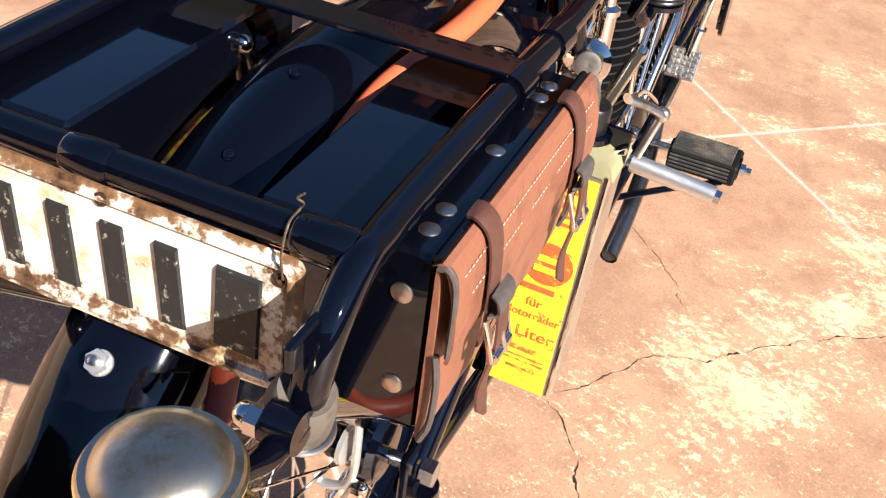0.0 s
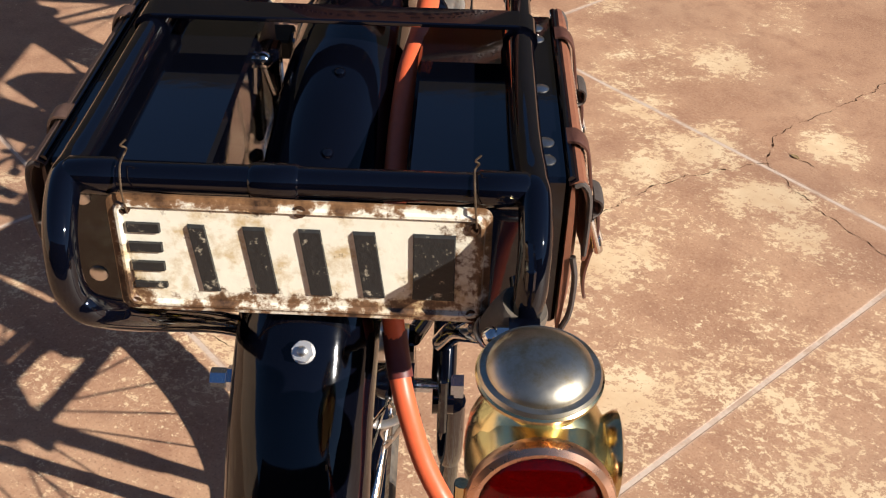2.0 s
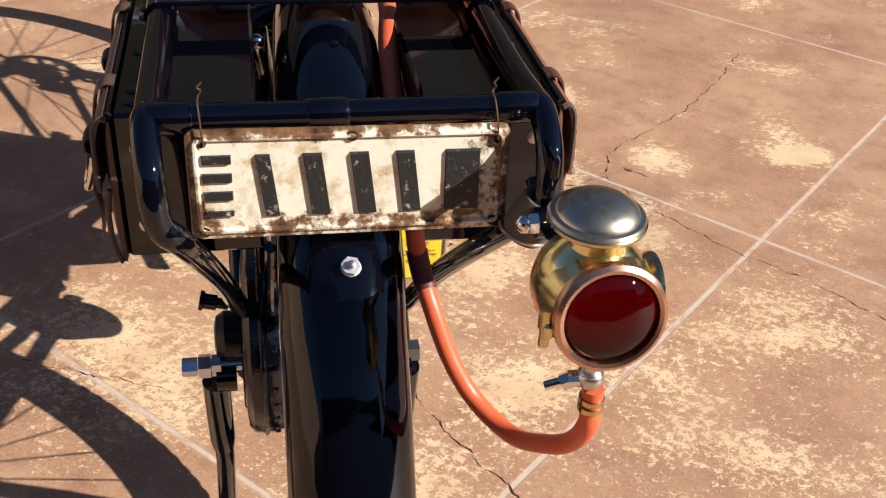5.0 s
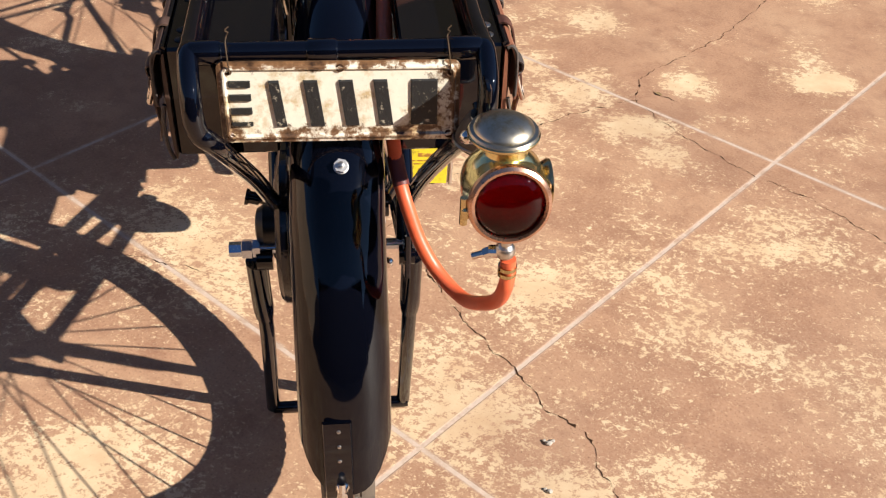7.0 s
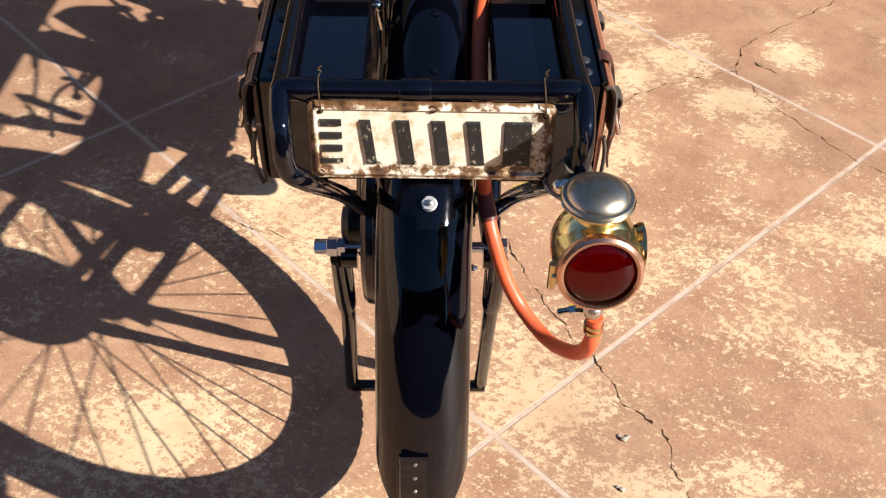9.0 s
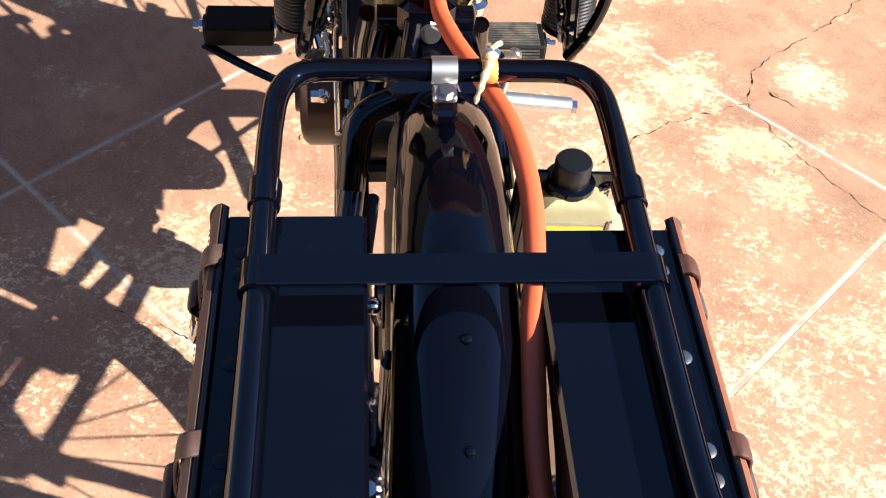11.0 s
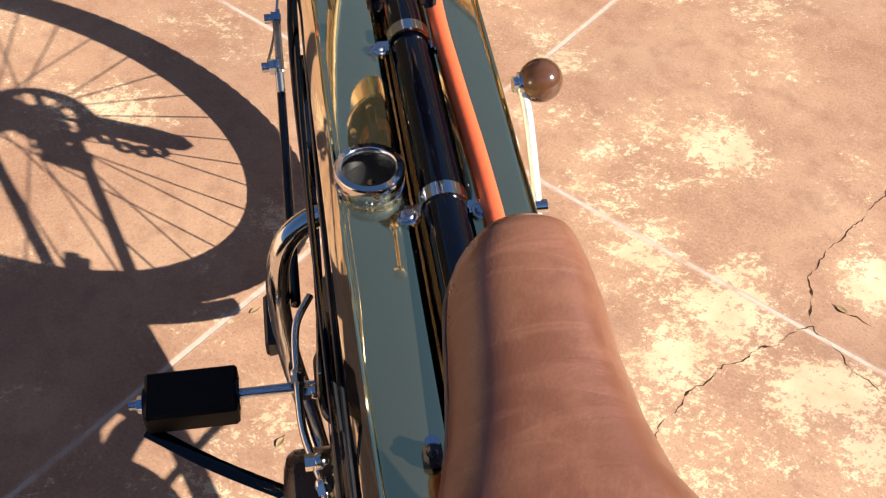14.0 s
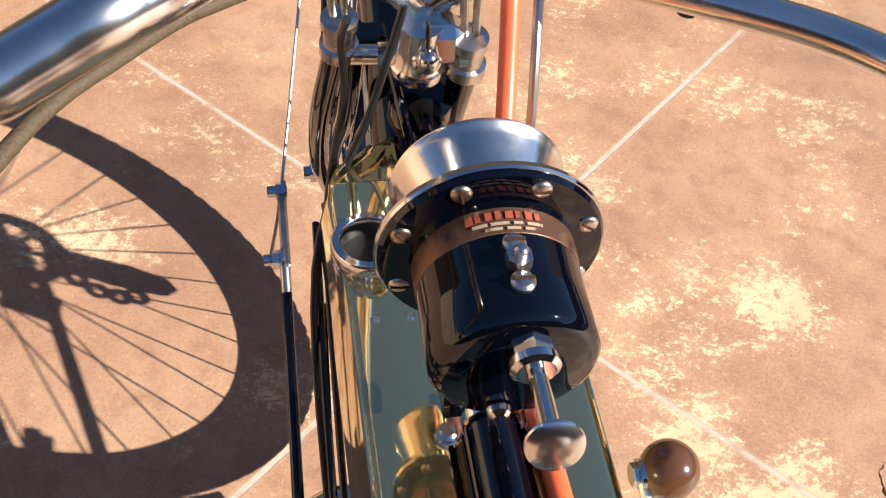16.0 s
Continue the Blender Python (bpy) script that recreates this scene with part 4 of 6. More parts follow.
    part("stitching", snug(join(*stitches)), THREAD, flap_ob, kind="stuff")
    band = STRAP_LEATHER if s > 0 else BAG_SHADED

    def ribbon(line, y, half, thick, tip=1.0):
        """A leather strip that follows a line (x, z) on the bag, rounded a little across its width."""
        way = smooth_path([(x, 0, z) for x, z in line], 4)
        rings = []
        for k, q in enumerate(way):
            a, b = way[max(0, k - 1)], way[min(len(way) - 1, k + 1)]
            n = Vector(((a - b).z, 0, -(a - b).x)).normalized()
            w = half * (1 if k < len(way) - 5 else tip + (1 - tip) * (len(way) - 1 - k) / 4)
            sway = 0.0012 * math.sin(k * 0.5 + y * 90)
            rings.append([Vector((s * (q.x + n.x * h), y + sway + o * w, q.z + n.z * h)) for o, h in ((-1, 0.0003), (1, 0.0003), (1, thick * 0.7), (0.6, thick), (-0.6, thick), (-1, thick * 0.7))])
        return loft(rings)
    for y in ((0.093, 0.226) if s > 0 else (0.101, 0.238)):
        strap = part("strap", snug(ribbon([(0.1470, 0.8130), (0.1540, 0.8140), (0.1602, 0.8090), (0.1640, 0.797), (0.1668, 0.780), (0.1672, 0.766), (0.1662, 0.752), (0.1650, 0.742)], y, 0.0078, 0.0026)), band, p, "dark brown leather strap")
        part("strap_end", snug(ribbon([(0.1700, 0.768), (0.1725, 0.757), (0.1728, 0.743), (0.1700, 0.728), (0.1676, 0.712), (0.1690, 0.698), (0.1712, 0.690)], y + 0.001, 0.0074, 0.0026, 0.25), proud), band, strap)
        part("keeper", snug(ribbon([(0.1682, 0.7755), (0.1724, 0.7745), (0.1732, 0.7705), (0.1722, 0.7665), (0.1684, 0.7655)], y, 0.0108, 0.0024), proud), EDGE_LEATHER if s > 0 else BAG_SHADED, strap, "worn grey leather keeper")
        b = part("buckle", snug(tube([(s * 0.1690, y - 0.0125, 0.762), (s * 0.1745, y - 0.0125, 0.740), (s * 0.1745, y + 0.0125, 0.740), (s * 0.1690, y + 0.0125, 0.762)], 0.0021, 8, 1, closed=True), proud), NICKEL, strap, "nickel roller buckle")
        part("roller", snug(rod((s * 0.1752, y - 0.0105, 0.7395), (s * 0.1752, y + 0.0105, 0.7395), 0.0034, 12), proud), NICKEL, strap)
        part("tongue", snug(rod((s * 0.1700, y, 0.763), (s * 0.1785, y, 0.739), 0.0015, 8), proud), NICKEL, strap)
    return p


pannier(1, "tan leather saddlebag on a black tin box, straps buckled")
pannier(-1, "shade-darkened brown leather saddlebag on a black tin box")

# ---- registration plate, wired to the rack ----
plate = thing("registration_plate", (0.002, 0.008, 0.741), "rusty cream enamel registration plate wired to the rack", "number plate")
PT, PB = Vector((0.002, 0.0130, 0.8180)), Vector((0.002, 0.0070, 0.7445))
pu, pv = Vector((1, 0.012, -0.018)).normalized(), (PT - PB).normalized()
pn = pu.cross(pv).normalized()
if pn.y > 0:
    pn = -pn
pc = (PT + PB) / 2
PW, PH = 0.1015, (PT - PB).length / 2


def plate_outline(w, h, r, n=6):
    out = []
    for cx, cy, a0 in ((w - r, h - r, 0), (-w + r, h - r, 90), (-w + r, -h + r, 180), (w - r, -h + r, 270)):
        for k in range(n + 1):
            a = radians(a0 + 90 * k / n)
            out.append((cx + math.cos(a) * r, cy + math.sin(a) * r))
    return out


def plate_ring(w, h, r, lift):
    return [pc + pu * a + pv * b + pn * lift for a, b in plate_outline(w, h, r)]


sheet = part("sheet_iron", loft([plate_ring(PW, PH, 0.006, -0.0012), plate_ring(PW, PH, 0.006, 0.0006), plate_ring(PW - 0.0035, PH - 0.0035, 0.005, 0.0012),
                                 plate_ring(PW - 0.0045, PH - 0.0045, 0.005, 0.0032), plate_ring(PW - 0.0060, PH - 0.0060, 0.004, 0.0034), plate_ring(PW - 0.0078, PH - 0.0078, 0.004, 0.0010)]), PLATE, plate, "rust-edged cream enamel")


def bar(cx, cz, w, h, name="bar", slant=0.0):
    q = [pc + pu * (cx + a * w / 2 + slant * b * h / 2) + pv * (cz + b * h / 2) + pn * 0.0008 for a, b in ((-1, -1), (1, -1), (1, 1), (-1, 1))]
    top = [p + pn * 0.0022 for p in q]
    c = sum(top, Vector()) / 4
    top = [c + (p - c) * 0.94 for p in top]
    part(name, (q + top, [(4, 5, 6, 7), (0, 1, 5, 4), (1, 2, 6, 5), (2, 3, 7, 6), (3, 0, 4, 7)]), BAR_PAINT, plate, "raised worn black bar")


for cx, w in ((-0.053, 0.009), (-0.0225, 0.012), (0.007, 0.012), (0.036, 0.012), (0.071, 0.023)):
    bar(cx, -0.001, w, 0.043, slant=-0.12 if cx < 0.06 else 0)
for k in range(4):
    bar(-0.0835, -0.0190 + 0.0122 * k, 0.0180, 0.0058 if k else 0.0034)
for a, b in ((-0.092, 0.0295), (0.0, 0.0315), (0.092, 0.0255), (-0.0935, -0.0315), (0.0925, -0.031)):
    c = pc + pu * a + pv * b
    part("hole", lathe([(0.0009, 0.0030), (0.0026, 0.0036), (0.0028, 0.0022), (0.0012, 0.0016)], c, pn, 14), CRACK, sheet, "rusted bolt hole")
for sx in (-0.091, 0.092):
    top = pc + pu * sx + pv * 0.037
    part("wire", tube([top + Vector((0.001, -0.002, -0.010)) + pn * 0.002, top + pn * 0.004 + Vector((0, 0, 0.002)), top + Vector((-0.001, 0.003, 0.014)), top + Vector((-0.001, 0.012, 0.016)), top + Vector((0.001, 0.012, 0.020)),
                       top + Vector((-0.001, 0.010, 0.023)), top + Vector((0.002, 0.011, 0.026))], 0.0006, 6, 5), WIRE, plate, "twisted rusty wire")

# ---- tail lamp on the rack ----
lamp = thing("tail_lamp", (0.121, -0.125, 0.72), "brass acetylene tail lamp with ruby lens and nickel cap", "lamp")
LC, LN = Vector((0.1240, -0.1430, 0.7785)), Vector((0.0, -0.985, 0.17)).normalized()
LB = LC - LN * 0.030
lamp_body = part("lamp_body", join(
    lathe([(-0.036, 0.012), (-0.034, 0.020), (-0.028, 0.0275), (-0.018, 0.0315), (-0.004, 0.0330), (0.010, 0.0325), (0.022, 0.0295), (0.030, 0.0285), (0.0305, 0.024)], LB, LN, 40),
    lathe([(0.006, 0.0315), (0.016, 0.0300), (0.024, 0.0255), (0.029, 0.0200), (0.032, 0.0172), (0.040, 0.0165), (0.047, 0.0172)], (LB.x, LB.y + 0.002, LB.z), (0, 0, 1), 40)), LAMP_BRASS, lamp, "aged brass body")
part("lens_rim", lathe([(-0.004, 0.0275), (-0.003, 0.0310), (0.001, 0.0322), (0.0045, 0.0316), (0.0062, 0.0290), (0.0055, 0.0268), (0.002, 0.0262)], LC, LN, 44, closed=True), COPPER, lamp_body, "tarnished copper rim")
part("lens", lathe([(-0.002, 0.0266), (0.0025, 0.0266), (0.0055, 0.0235), (0.0085, 0.0175), (0.0100, 0.0100), (0.0106, 0.0030), (0.0107, 0.0002)], LC, LN, 40), RED_GLASS, lamp_body, "ruby glass lens")
rnd = random.Random(12)
dish_v, dish_f = lathe([(-0.024, 0.001), (-0.019, 0.009), (-0.014, 0.016), (-0.007, 0.022), (-0.003, 0.0258), (-0.0035, 0.0262), (-0.021, 0.015), (-0.026, 0.002)], LC, LN, 11)
part("reflector", ([p + LN * rnd.uniform(-0.0045, 0.0015) for p in dish_v], dish_f), NICKEL, lamp_body, "crumpled faceted reflector", crease=1)
part("gas_jet", join(rod(LC - LN * 0.016 + Vector((0, 0, -0.022)), LC - LN * 0.016 + Vector((0, 0, 0.002)), 0.0028, 10), box(LC - LN * 0.016 + Vector((0, 0, 0.003)), (0.010, 0.005, 0.005), 0.001)), STEEL_DARK, lamp_body)
cap_c = Vector((LB.x - 0.002, LB.y + 0.004, LB.z + 0.0445))
CAP_METAL = material("dull_brassy_nickel", (0.50, 0.45, 0.36), 0.34, 1.0, bump=0.06, scale=60, vary=0.2, rough_vary=0.15, dirt=(0.33, 0.26, 0.16), dirt_amount=0.45, dirt_scale=30)
cap = part("lamp_cap", lathe([(-0.001, 0.0178), (0.001, 0.0235), (0.0022, 0.0262), (0.0040, 0.0268), (0.0056, 0.0258), (0.0060, 0.0232), (0.0085, 0.0222), (0.0125, 0.0165), (0.0148, 0.0085), (0.0153, 0.0004)], cap_c, (0, -0.04, 1), 44), CAP_METAL, lamp, "dull nickel domed chimney cap")
part("cap_ring", lathe([(-0.0006, 0.0262), (0.0008, 0.0275), (0.0026, 0.0276), (0.0036, 0.0266)], cap_c, (0, -0.04, 1), 44), BRASS_OLD, cap, "brass edge of the cap")
sg = Vector((LB.x + 0.029, LB.y, LB.z + 0.002))
side = part("side_window", lathe([(0, 0.017), (0.004, 0.0195), (0.0065, 0.0195), (0.0075, 0.0165), (0.0055, 0.0150)], sg, (1, 0, 0), 32, closed=True), BRASS_OLD, lamp_body, "small brass-rimmed side window")
part("side_glass", lathe([(0.002, 0.0155), (0.005, 0.0150), (0.008, 0.009), (0.009, 0.0005)], sg, (1, 0, 0), 28), CLEAR_GLASS, side, "clear bull's-eye glass")
part("hinge", join(rod((LC.x - 0.0335, LC.y + 0.004, LC.z - 0.020), (LC.x - 0.0335, LC.y + 0.004, LC.z + 0.004), 0.0032, 10), box((LC.x - 0.0325, LC.y + 0.006, LC.z - 0.009), (0.006, 0.014, 0.010), 0.002)), BRASS_OLD, lamp_body)
burner = Vector((LB.x + 0.004, LB.y - 0.008, LB.z - 0.030))
part("burner", join(lathe([(0, 0.009), (0.006, 0.008), (0.008, 0.005), (0.020, 0.005), (0.022, 0.0075), (0.030, 0.0075), (0.032, 0.006)], burner, (0, 0, -1), 20), ball(burner + Vector((0, 0, -0.026)), 0.0085, 16, 8)), NICKEL_OLD, lamp, "nickel burner neck")
valve = burner + Vector((0, 0, -0.027))
part("valve", join(rod(valve, valve + Vector((-0.013, 0.002, -0.001)), 0.0052, 10), hexagon(valve + Vector((-0.010, 0.002, -0.001)), (-1, 0.1, -0.5), 0.0056, 0.007), rod(valve + Vector((-0.014, 0.003, -0.003)), valve + Vector((-0.026, 0.004, -0.007)), 0.0028, 10)), NICKEL, lamp, "small nickel tap")
hose_end = valve + Vector((0.003, 0, -0.008))
for dz in (-0.008, -0.014):
    part("hose_clip", lathe([(-0.0017, 0.0078), (0.0017, 0.0078)], hose_end + Vector((0, 0, dz)), (0, 0, 1), 20), BRASS_OLD, lamp, "brass hose clip")
part("lamp_bracket", join(tube([(0.120, 0.004, 0.780), (0.123, -0.016, 0.768), (0.122, -0.045, 0.766), (0.121, -0.070, 0.778), (0.121, -0.088, 0.786)], 0.0065, 12, 6, flat=0.7), lathe([(-0.008, 0.010), (0.008, 0.010)], (0.121, -0.030, 0.768), (1, 0, 0), 18)), BLACK, lamp, "black bracket arm")
part("clamp_wrap", lathe([(-0.017, 0.0090), (-0.016, 0.0150), (-0.010, 0.0166), (0.002, 0.0158), (0.012, 0.0142), (0.015, 0.0125), (0.014, 0.0090)], (0.1175, -0.0115, 0.762), (0.018, -0.012, 0.058), 30), RUBBER, lamp, "black rubber wrap under the lamp clamp")
part("wrap_band", tube([Vector((0.1140, -0.0085, 0.748)) + Vector((math.cos(a) * 0.0168, math.sin(a) * 0.0164, -math.cos(a) * 0.004)) for a in [2 * math.pi * k / 14 for k in range(14)]], 0.0016, 8, 2, closed=True), NICKEL_OLD, lamp, "thin steel clamp band")
# tab added only for the shadow it throws on the registration plate
part("shadow_tab", box((0.122, -0.018, 0.806), (0.005, 0.028, 0.014), 0.002), BLACK, lamp)
part("acorn_nut", join(hexagon((0.113, -0.034, 0.770), (-1, 0, 0), 0.0072, 0.006), ball((0.105, -0.034, 0.770), 0.0062, 16, 8)), NICKEL, lamp, "bright acorn nut")

# ---- hose that carries the gas along the machine ----
HOSE_WAY = [hose_end, hose_end + Vector((0.001, 0, -0.016)), (0.1300, -0.124, 0.681), (0.1275, -0.113, 0.659), (0.1195, -0.096, 0.640), (0.107, -0.056, 0.611), (0.087, -0.026, 0.617), (0.070, -0.010, 0.643), (0.057, 0.008, 0.679), (0.051, 0.028, 0.701), (0.047, 0.044, 0.735), (0.0475, 0.076, 0.752), (0.0455, 0.125, 0.772),
            (0.0485, 0.190, 0.797), (0.0550, 0.240, 0.805), (0.0580, 0.307, 0.806), (0.0525, 0.370, 0.804), (0.037, 0.425, 0.801), (0.014, 0.490, 0.800), (0.006, 0.540, 0.803), (0.014, 0.630, 0.822), (0.032, 0.730, 0.836), (0.032, 0.870, 0.8365), (0.031, 0.955, 0.8365), (0.028, 1.040, 0.8365),
            (0.026, 1.125, 0.839), (0.029, 1.230, 0.852), (0.043, 1.305, 0.890), (0.051, 1.365, 0.960), (0.060, 1.440, 1.020), (0.066, 1.520, 0.990)]
hose = part("gas_hose", tube(HOSE_WAY, lambda t: 0.0066 + 0.0014 * max(0.0, min(1.0, (t - 0.34) / 0.06)) - 0.0012 * max(0.0, min(1.0, (t - 0.56) / 0.08)), 14, 8), HOSE, bike, "orange rubber gas hose")
part("hose_band", tube([(0.0545, 0.016, 0.688), (0.0515, 0.0265, 0.699), (0.0495, 0.034, 0.710)], 0.0076, 14, 3), material("dark_red_rubber", (0.11, 0.022, 0.018), 0.5, vary=0.2), hose, "dark red rubber band")

# ---- saddle ----
# rows: y, centre, half width, height of the crown, drop of the edge
SADDLE = [(0.409, 0.018, 0.035, 0.938, 0.004), (0.413, 0.019, 0.06, 0.942, 0.008), (0.419, 0.02, 0.078, 0.946, 0.013), (0.43, 0.02, 0.095, 0.95, 0.018), (0.445, 0.024, 0.115, 0.952, 0.024), (0.461, 0.026, 0.131, 0.952, 0.029),
          (0.483, 0.025, 0.146, 0.951, 0.034), (0.505, 0.024, 0.153, 0.95, 0.036), (0.53, 0.022, 0.155, 0.949, 0.037), (0.55, 0.021, 0.149, 0.949, 0.037), (0.57, 0.0165, 0.1335, 0.949, 0.036), (0.59, 0.0145, 0.1125, 0.95, 0.035),
          (0.607, 0.0105, 0.0895, 0.951, 0.033), (0.623, 0.008, 0.0715, 0.952, 0.031), (0.645, 0.008, 0.0562, 0.955, 0.03), (0.675, 0.0085, 0.0467, 0.961, 0.03), (0.705, 0.009, 0.0422, 0.968, 0.031), (0.735, 0.0098, 0.0397, 0.976, 0.032),
          (0.752, 0.01, 0.0368, 0.98, 0.031), (0.762, 0.0112, 0.0322, 0.9805, 0.027), (0.768, 0.0112, 0.0245, 0.976, 0.02), (0.771, 0.0112, 0.013, 0.97, 0.012)]


def saddle_ring(y, mid, w, top, drop, thick=0.006):
    upper, n = [], 26
    for k in range(n + 1):
        u = -1 + 2 * k / n
        u = math.copysign(abs(u) ** 0.75, u)
        roll = 2.9 + 0.5 * min(1.0, max(0.0, (y - 0.58) / 0.08))
        upper.append(Vector((mid + u * w, y, top - drop * abs(u) ** roll + 0.003 * (1 - abs(u)))))
    low = [Vector((p.x, p.y, p.z - thick - (0.010 if abs(p.x - mid) > 0.93 * w or y < 0.4135 else 0))) for p in reversed(upper)]
    return upper + low


dense = []
for i in range(len(SADDLE) - 1):
    for k in range(3):
        t = k / 3
        t = t * t * (3 - 2 * t) * 0.35 + t * 0.65
        dense.append(tuple(a + (b - a) * t for a, b in zip(SADDLE[i], SADDLE[i + 1])))
dense.append(SADDLE[-1])
saddle = part("saddle", loft([saddle_ring(*row) for row in dense]), LEATHER, bike, "brown leather saddle with stitched rim", crease=60)
# padded rim, rolled under, with its seam and stitches
rim_l, rim_r = [], []
for y, mid, w, top, drop in SADDLE:
    rim_l.append((mid - w, y, top - drop - 0.013))
    rim_r.append((mid + w, y, top - drop - 0.013))
outline = [Vector(p) for p in rim_l[::-1]] + [Vector(p) for p in rim_r]
seam = part("saddle_seam", tube(outline, 0.0022, 8, 3, closed=True), SEAM, saddle, "dark sewn leather edge")
path = smooth_path([p + Vector((0, -0.0010, 0.006)) for p in outline], 8, True)
st = []
for k in range(0, len(path), 2):
    a, b = path[k], path[(k + 1) % len(path)]
    mid = (a + b) / 2
    n2 = Vector((mid.x, mid.y - 0.56, 0)).normalized() * 0.0012
    if mid.y < 0.52:
        st.append(tube([a + n2, b + n2], 0.0010, 6, 1))
part("stitching", join(*st), STRAP_LEATHER, saddle, kind="stuff")


def helix(c, r, z0, z1, turns, wire):
    pts = [(c[0] + r * math.cos(2 * math.pi * k / 14), c[1] + r * math.sin(2 * math.pi * k / 14), z0 + (z1 - z0) * k / (14 * turns)) for k in range(14 * turns + 1)]
    return tube(pts, wire, 8, 1)


for s in (-1, 1):
    spring = part("saddle_spring", helix((0.009 + s * 0.121, 0.578, 0), 0.0215, 0.749, 0.822, 19, 0.0021), BLACK_FLAT, saddle, "black coil saddle spring")
    part("spring_core", rod((0.009 + s * 0.121, 0.578, 0.746), (0.010 + s * 0.115, 0.566, 0.915), 0.009, 14), NICKEL, spring, "nickel spring stem")
    part("spring_seat", lathe([(0, 0.012), (0.003, 0.024), (0.007, 0.024), (0.010, 0.010)], (0.009 + s * 0.121, 0.578, 0.742), (0, 0, 1), 24), BLACK, spring)
    part("spring_loop", tube([(0.012 + s * 0.100, 0.505, 0.905), (0.010 + s * 0.104, 0.510, 0.84), (0.009 + s * 0.112, 0.520, 0.775), (0.009 + s * 0.118, 0.532, 0.748), (0.009 + s * 0.120, 0.546, 0.739), (0.009 + s * 0.121, 0.574, 0.744)], 0.0058, 10, 5), BLACK, spring)
    if s > 0:
        part("spring_hairpin", tube([(0.009 + s * 0.113, 0.522, 0.752), (0.010 + s * 0.122, 0.514, 0.778), (0.011 + s * 0.131, 0.510, 0.815), (0.012 + s * 0.134, 0.512, 0.860), (0.012 + s * 0.130, 0.520, 0.900)], 0.0052, 10, 5), BLACK, spring)
    part("spring_wire", tube([(0.012 + s * 0.086, 0.525, 0.908), (0.010 + s * 0.092, 0.518, 0.84), (0.009 + s * 0.104, 0.526, 0.785), (0.009 + s * 0.112, 0.550, 0.750)], 0.0040, 10, 5), BLACK, spring)
part("saddle_frame", join(tube([(-0.088, 0.500, 0.905), (-0.05, 0.52, 0.912), (0.0, 0.535, 0.915), (0.05, 0.52, 0.912), (0.092, 0.500, 0.905)], 0.006, 10, 4), rod((0.008, 0.535, 0.912), (0.010, 0.735, 0.945), 0.007),
                          rod((0.006, 0.62, 0.925), (0.0, 0.590, 0.76), 0.011, 14)), BLACK, saddle)

# ---- tank ----
TX, TZ0, TZ1 = -0.004, 0.712, 0.8275


def tank_half(s):
    """One half of the tank: a long box with a tapered nose and a round-edged top beside the frame tube."""
    rings = []
    for y, w, zt in ((0.640, 0.052, TZ1 - 0.010), (0.648, 0.058, TZ1 - 0.002), (0.660, 0.061, TZ1), (0.80, 0.0655, TZ1 + 0.0005), (1.00, 0.0675, TZ1 + 0.0008), (1.20, 0.0695, TZ1 + 0.0004), (1.299, 0.0726, TZ1), (1.3005, 0.0720, TZ1 - 0.0006), (1.340, 0.040, TZ1 - 0.005), (1.356, 0.024, TZ1 - 0.010)):
        x0, x1 = 0.0135, w
        e = 0.0035
        ring = [(x0, TZ0), (x0, zt - 0.020), (x0 + 0.004, zt - 0.004), (x0 + 0.009, zt), (x0 + 0.011, zt + 0.0003), ((x0 + x1) / 2, zt + 0.0006), (x1 - e - 0.002, zt + 0.0003), (x1 - e, zt), (x1 - 0.0008, zt - 0.001), (x1, zt - e), (x1 + 0.0065, zt - 0.035), (x1 + 0.0090, (zt + TZ0) / 2), (x1 + 0.0065, TZ0 + 0.036), (x1, TZ0 + 0.016), (x1 - 0.006, TZ0 + 0.004), (x1 - 0.02, TZ0)]
        rings.append([Vector((TX + s * a, y, b)) for a, b in ring])
    return loft(rings)


tank = part("fuel_tank", join(tank_half(-1), tank_half(1)), BRASS, bike, "polished brass flat-sided fuel tank", crease=12)
for s in (-1, 1):
    part("tank_seam", tube([(TX + s * 0.0625, 0.66, TZ1 + 0.0004), (TX + s * 0.0652, 0.80, TZ1 + 0.0008), (TX + s * 0.0672, 1.00, TZ1 + 0.0010), (TX + s * 0.0691, 1.20, TZ1 + 0.0008), (TX + s * 0.0722, 1.298, TZ1 + 0.0002), (TX + s * 0.040, 1.340, TZ1 - 0.004)], 0.0014, 8, 4), BRASS, tank, "bright rolled brass seam")


def filler(c, parent):
    cap = part("filler_cap", lathe([(0, 0.0235), (0.002, 0.0245), (0.006, 0.0245), (0.007, 0.0215), (0.010, 0.0215), (0.011, 0.0248), (0.0185, 0.0252), (0.0205, 0.0240), (0.0210, 0.0195), (0.0195, 0.0182), (0.0150, 0.0176), (0.0050, 0.0172)], c, (0, 0, 1), 44), NICKEL, parent, "nickel filler cap ring")
    part("cap_disc", lathe([(0, 0.0176), (0.0012, 0.0172), (0.0004, 0.010), (0.0, 0.001)], Vector(c) + Vector((0, 0, 0.0052)), (0, 0, 1), 36), PEDAL_RUBBER, cap, "dull black recess")
    for k in range(6):
        a = math.pi / 3 * k + 0.4
        part("cap_stud", ball(Vector(c) + Vector((math.cos(a) * 0.0222, math.sin(a) * 0.0222, 0.0085)), 0.0028, 10, 6), NICKEL, cap)


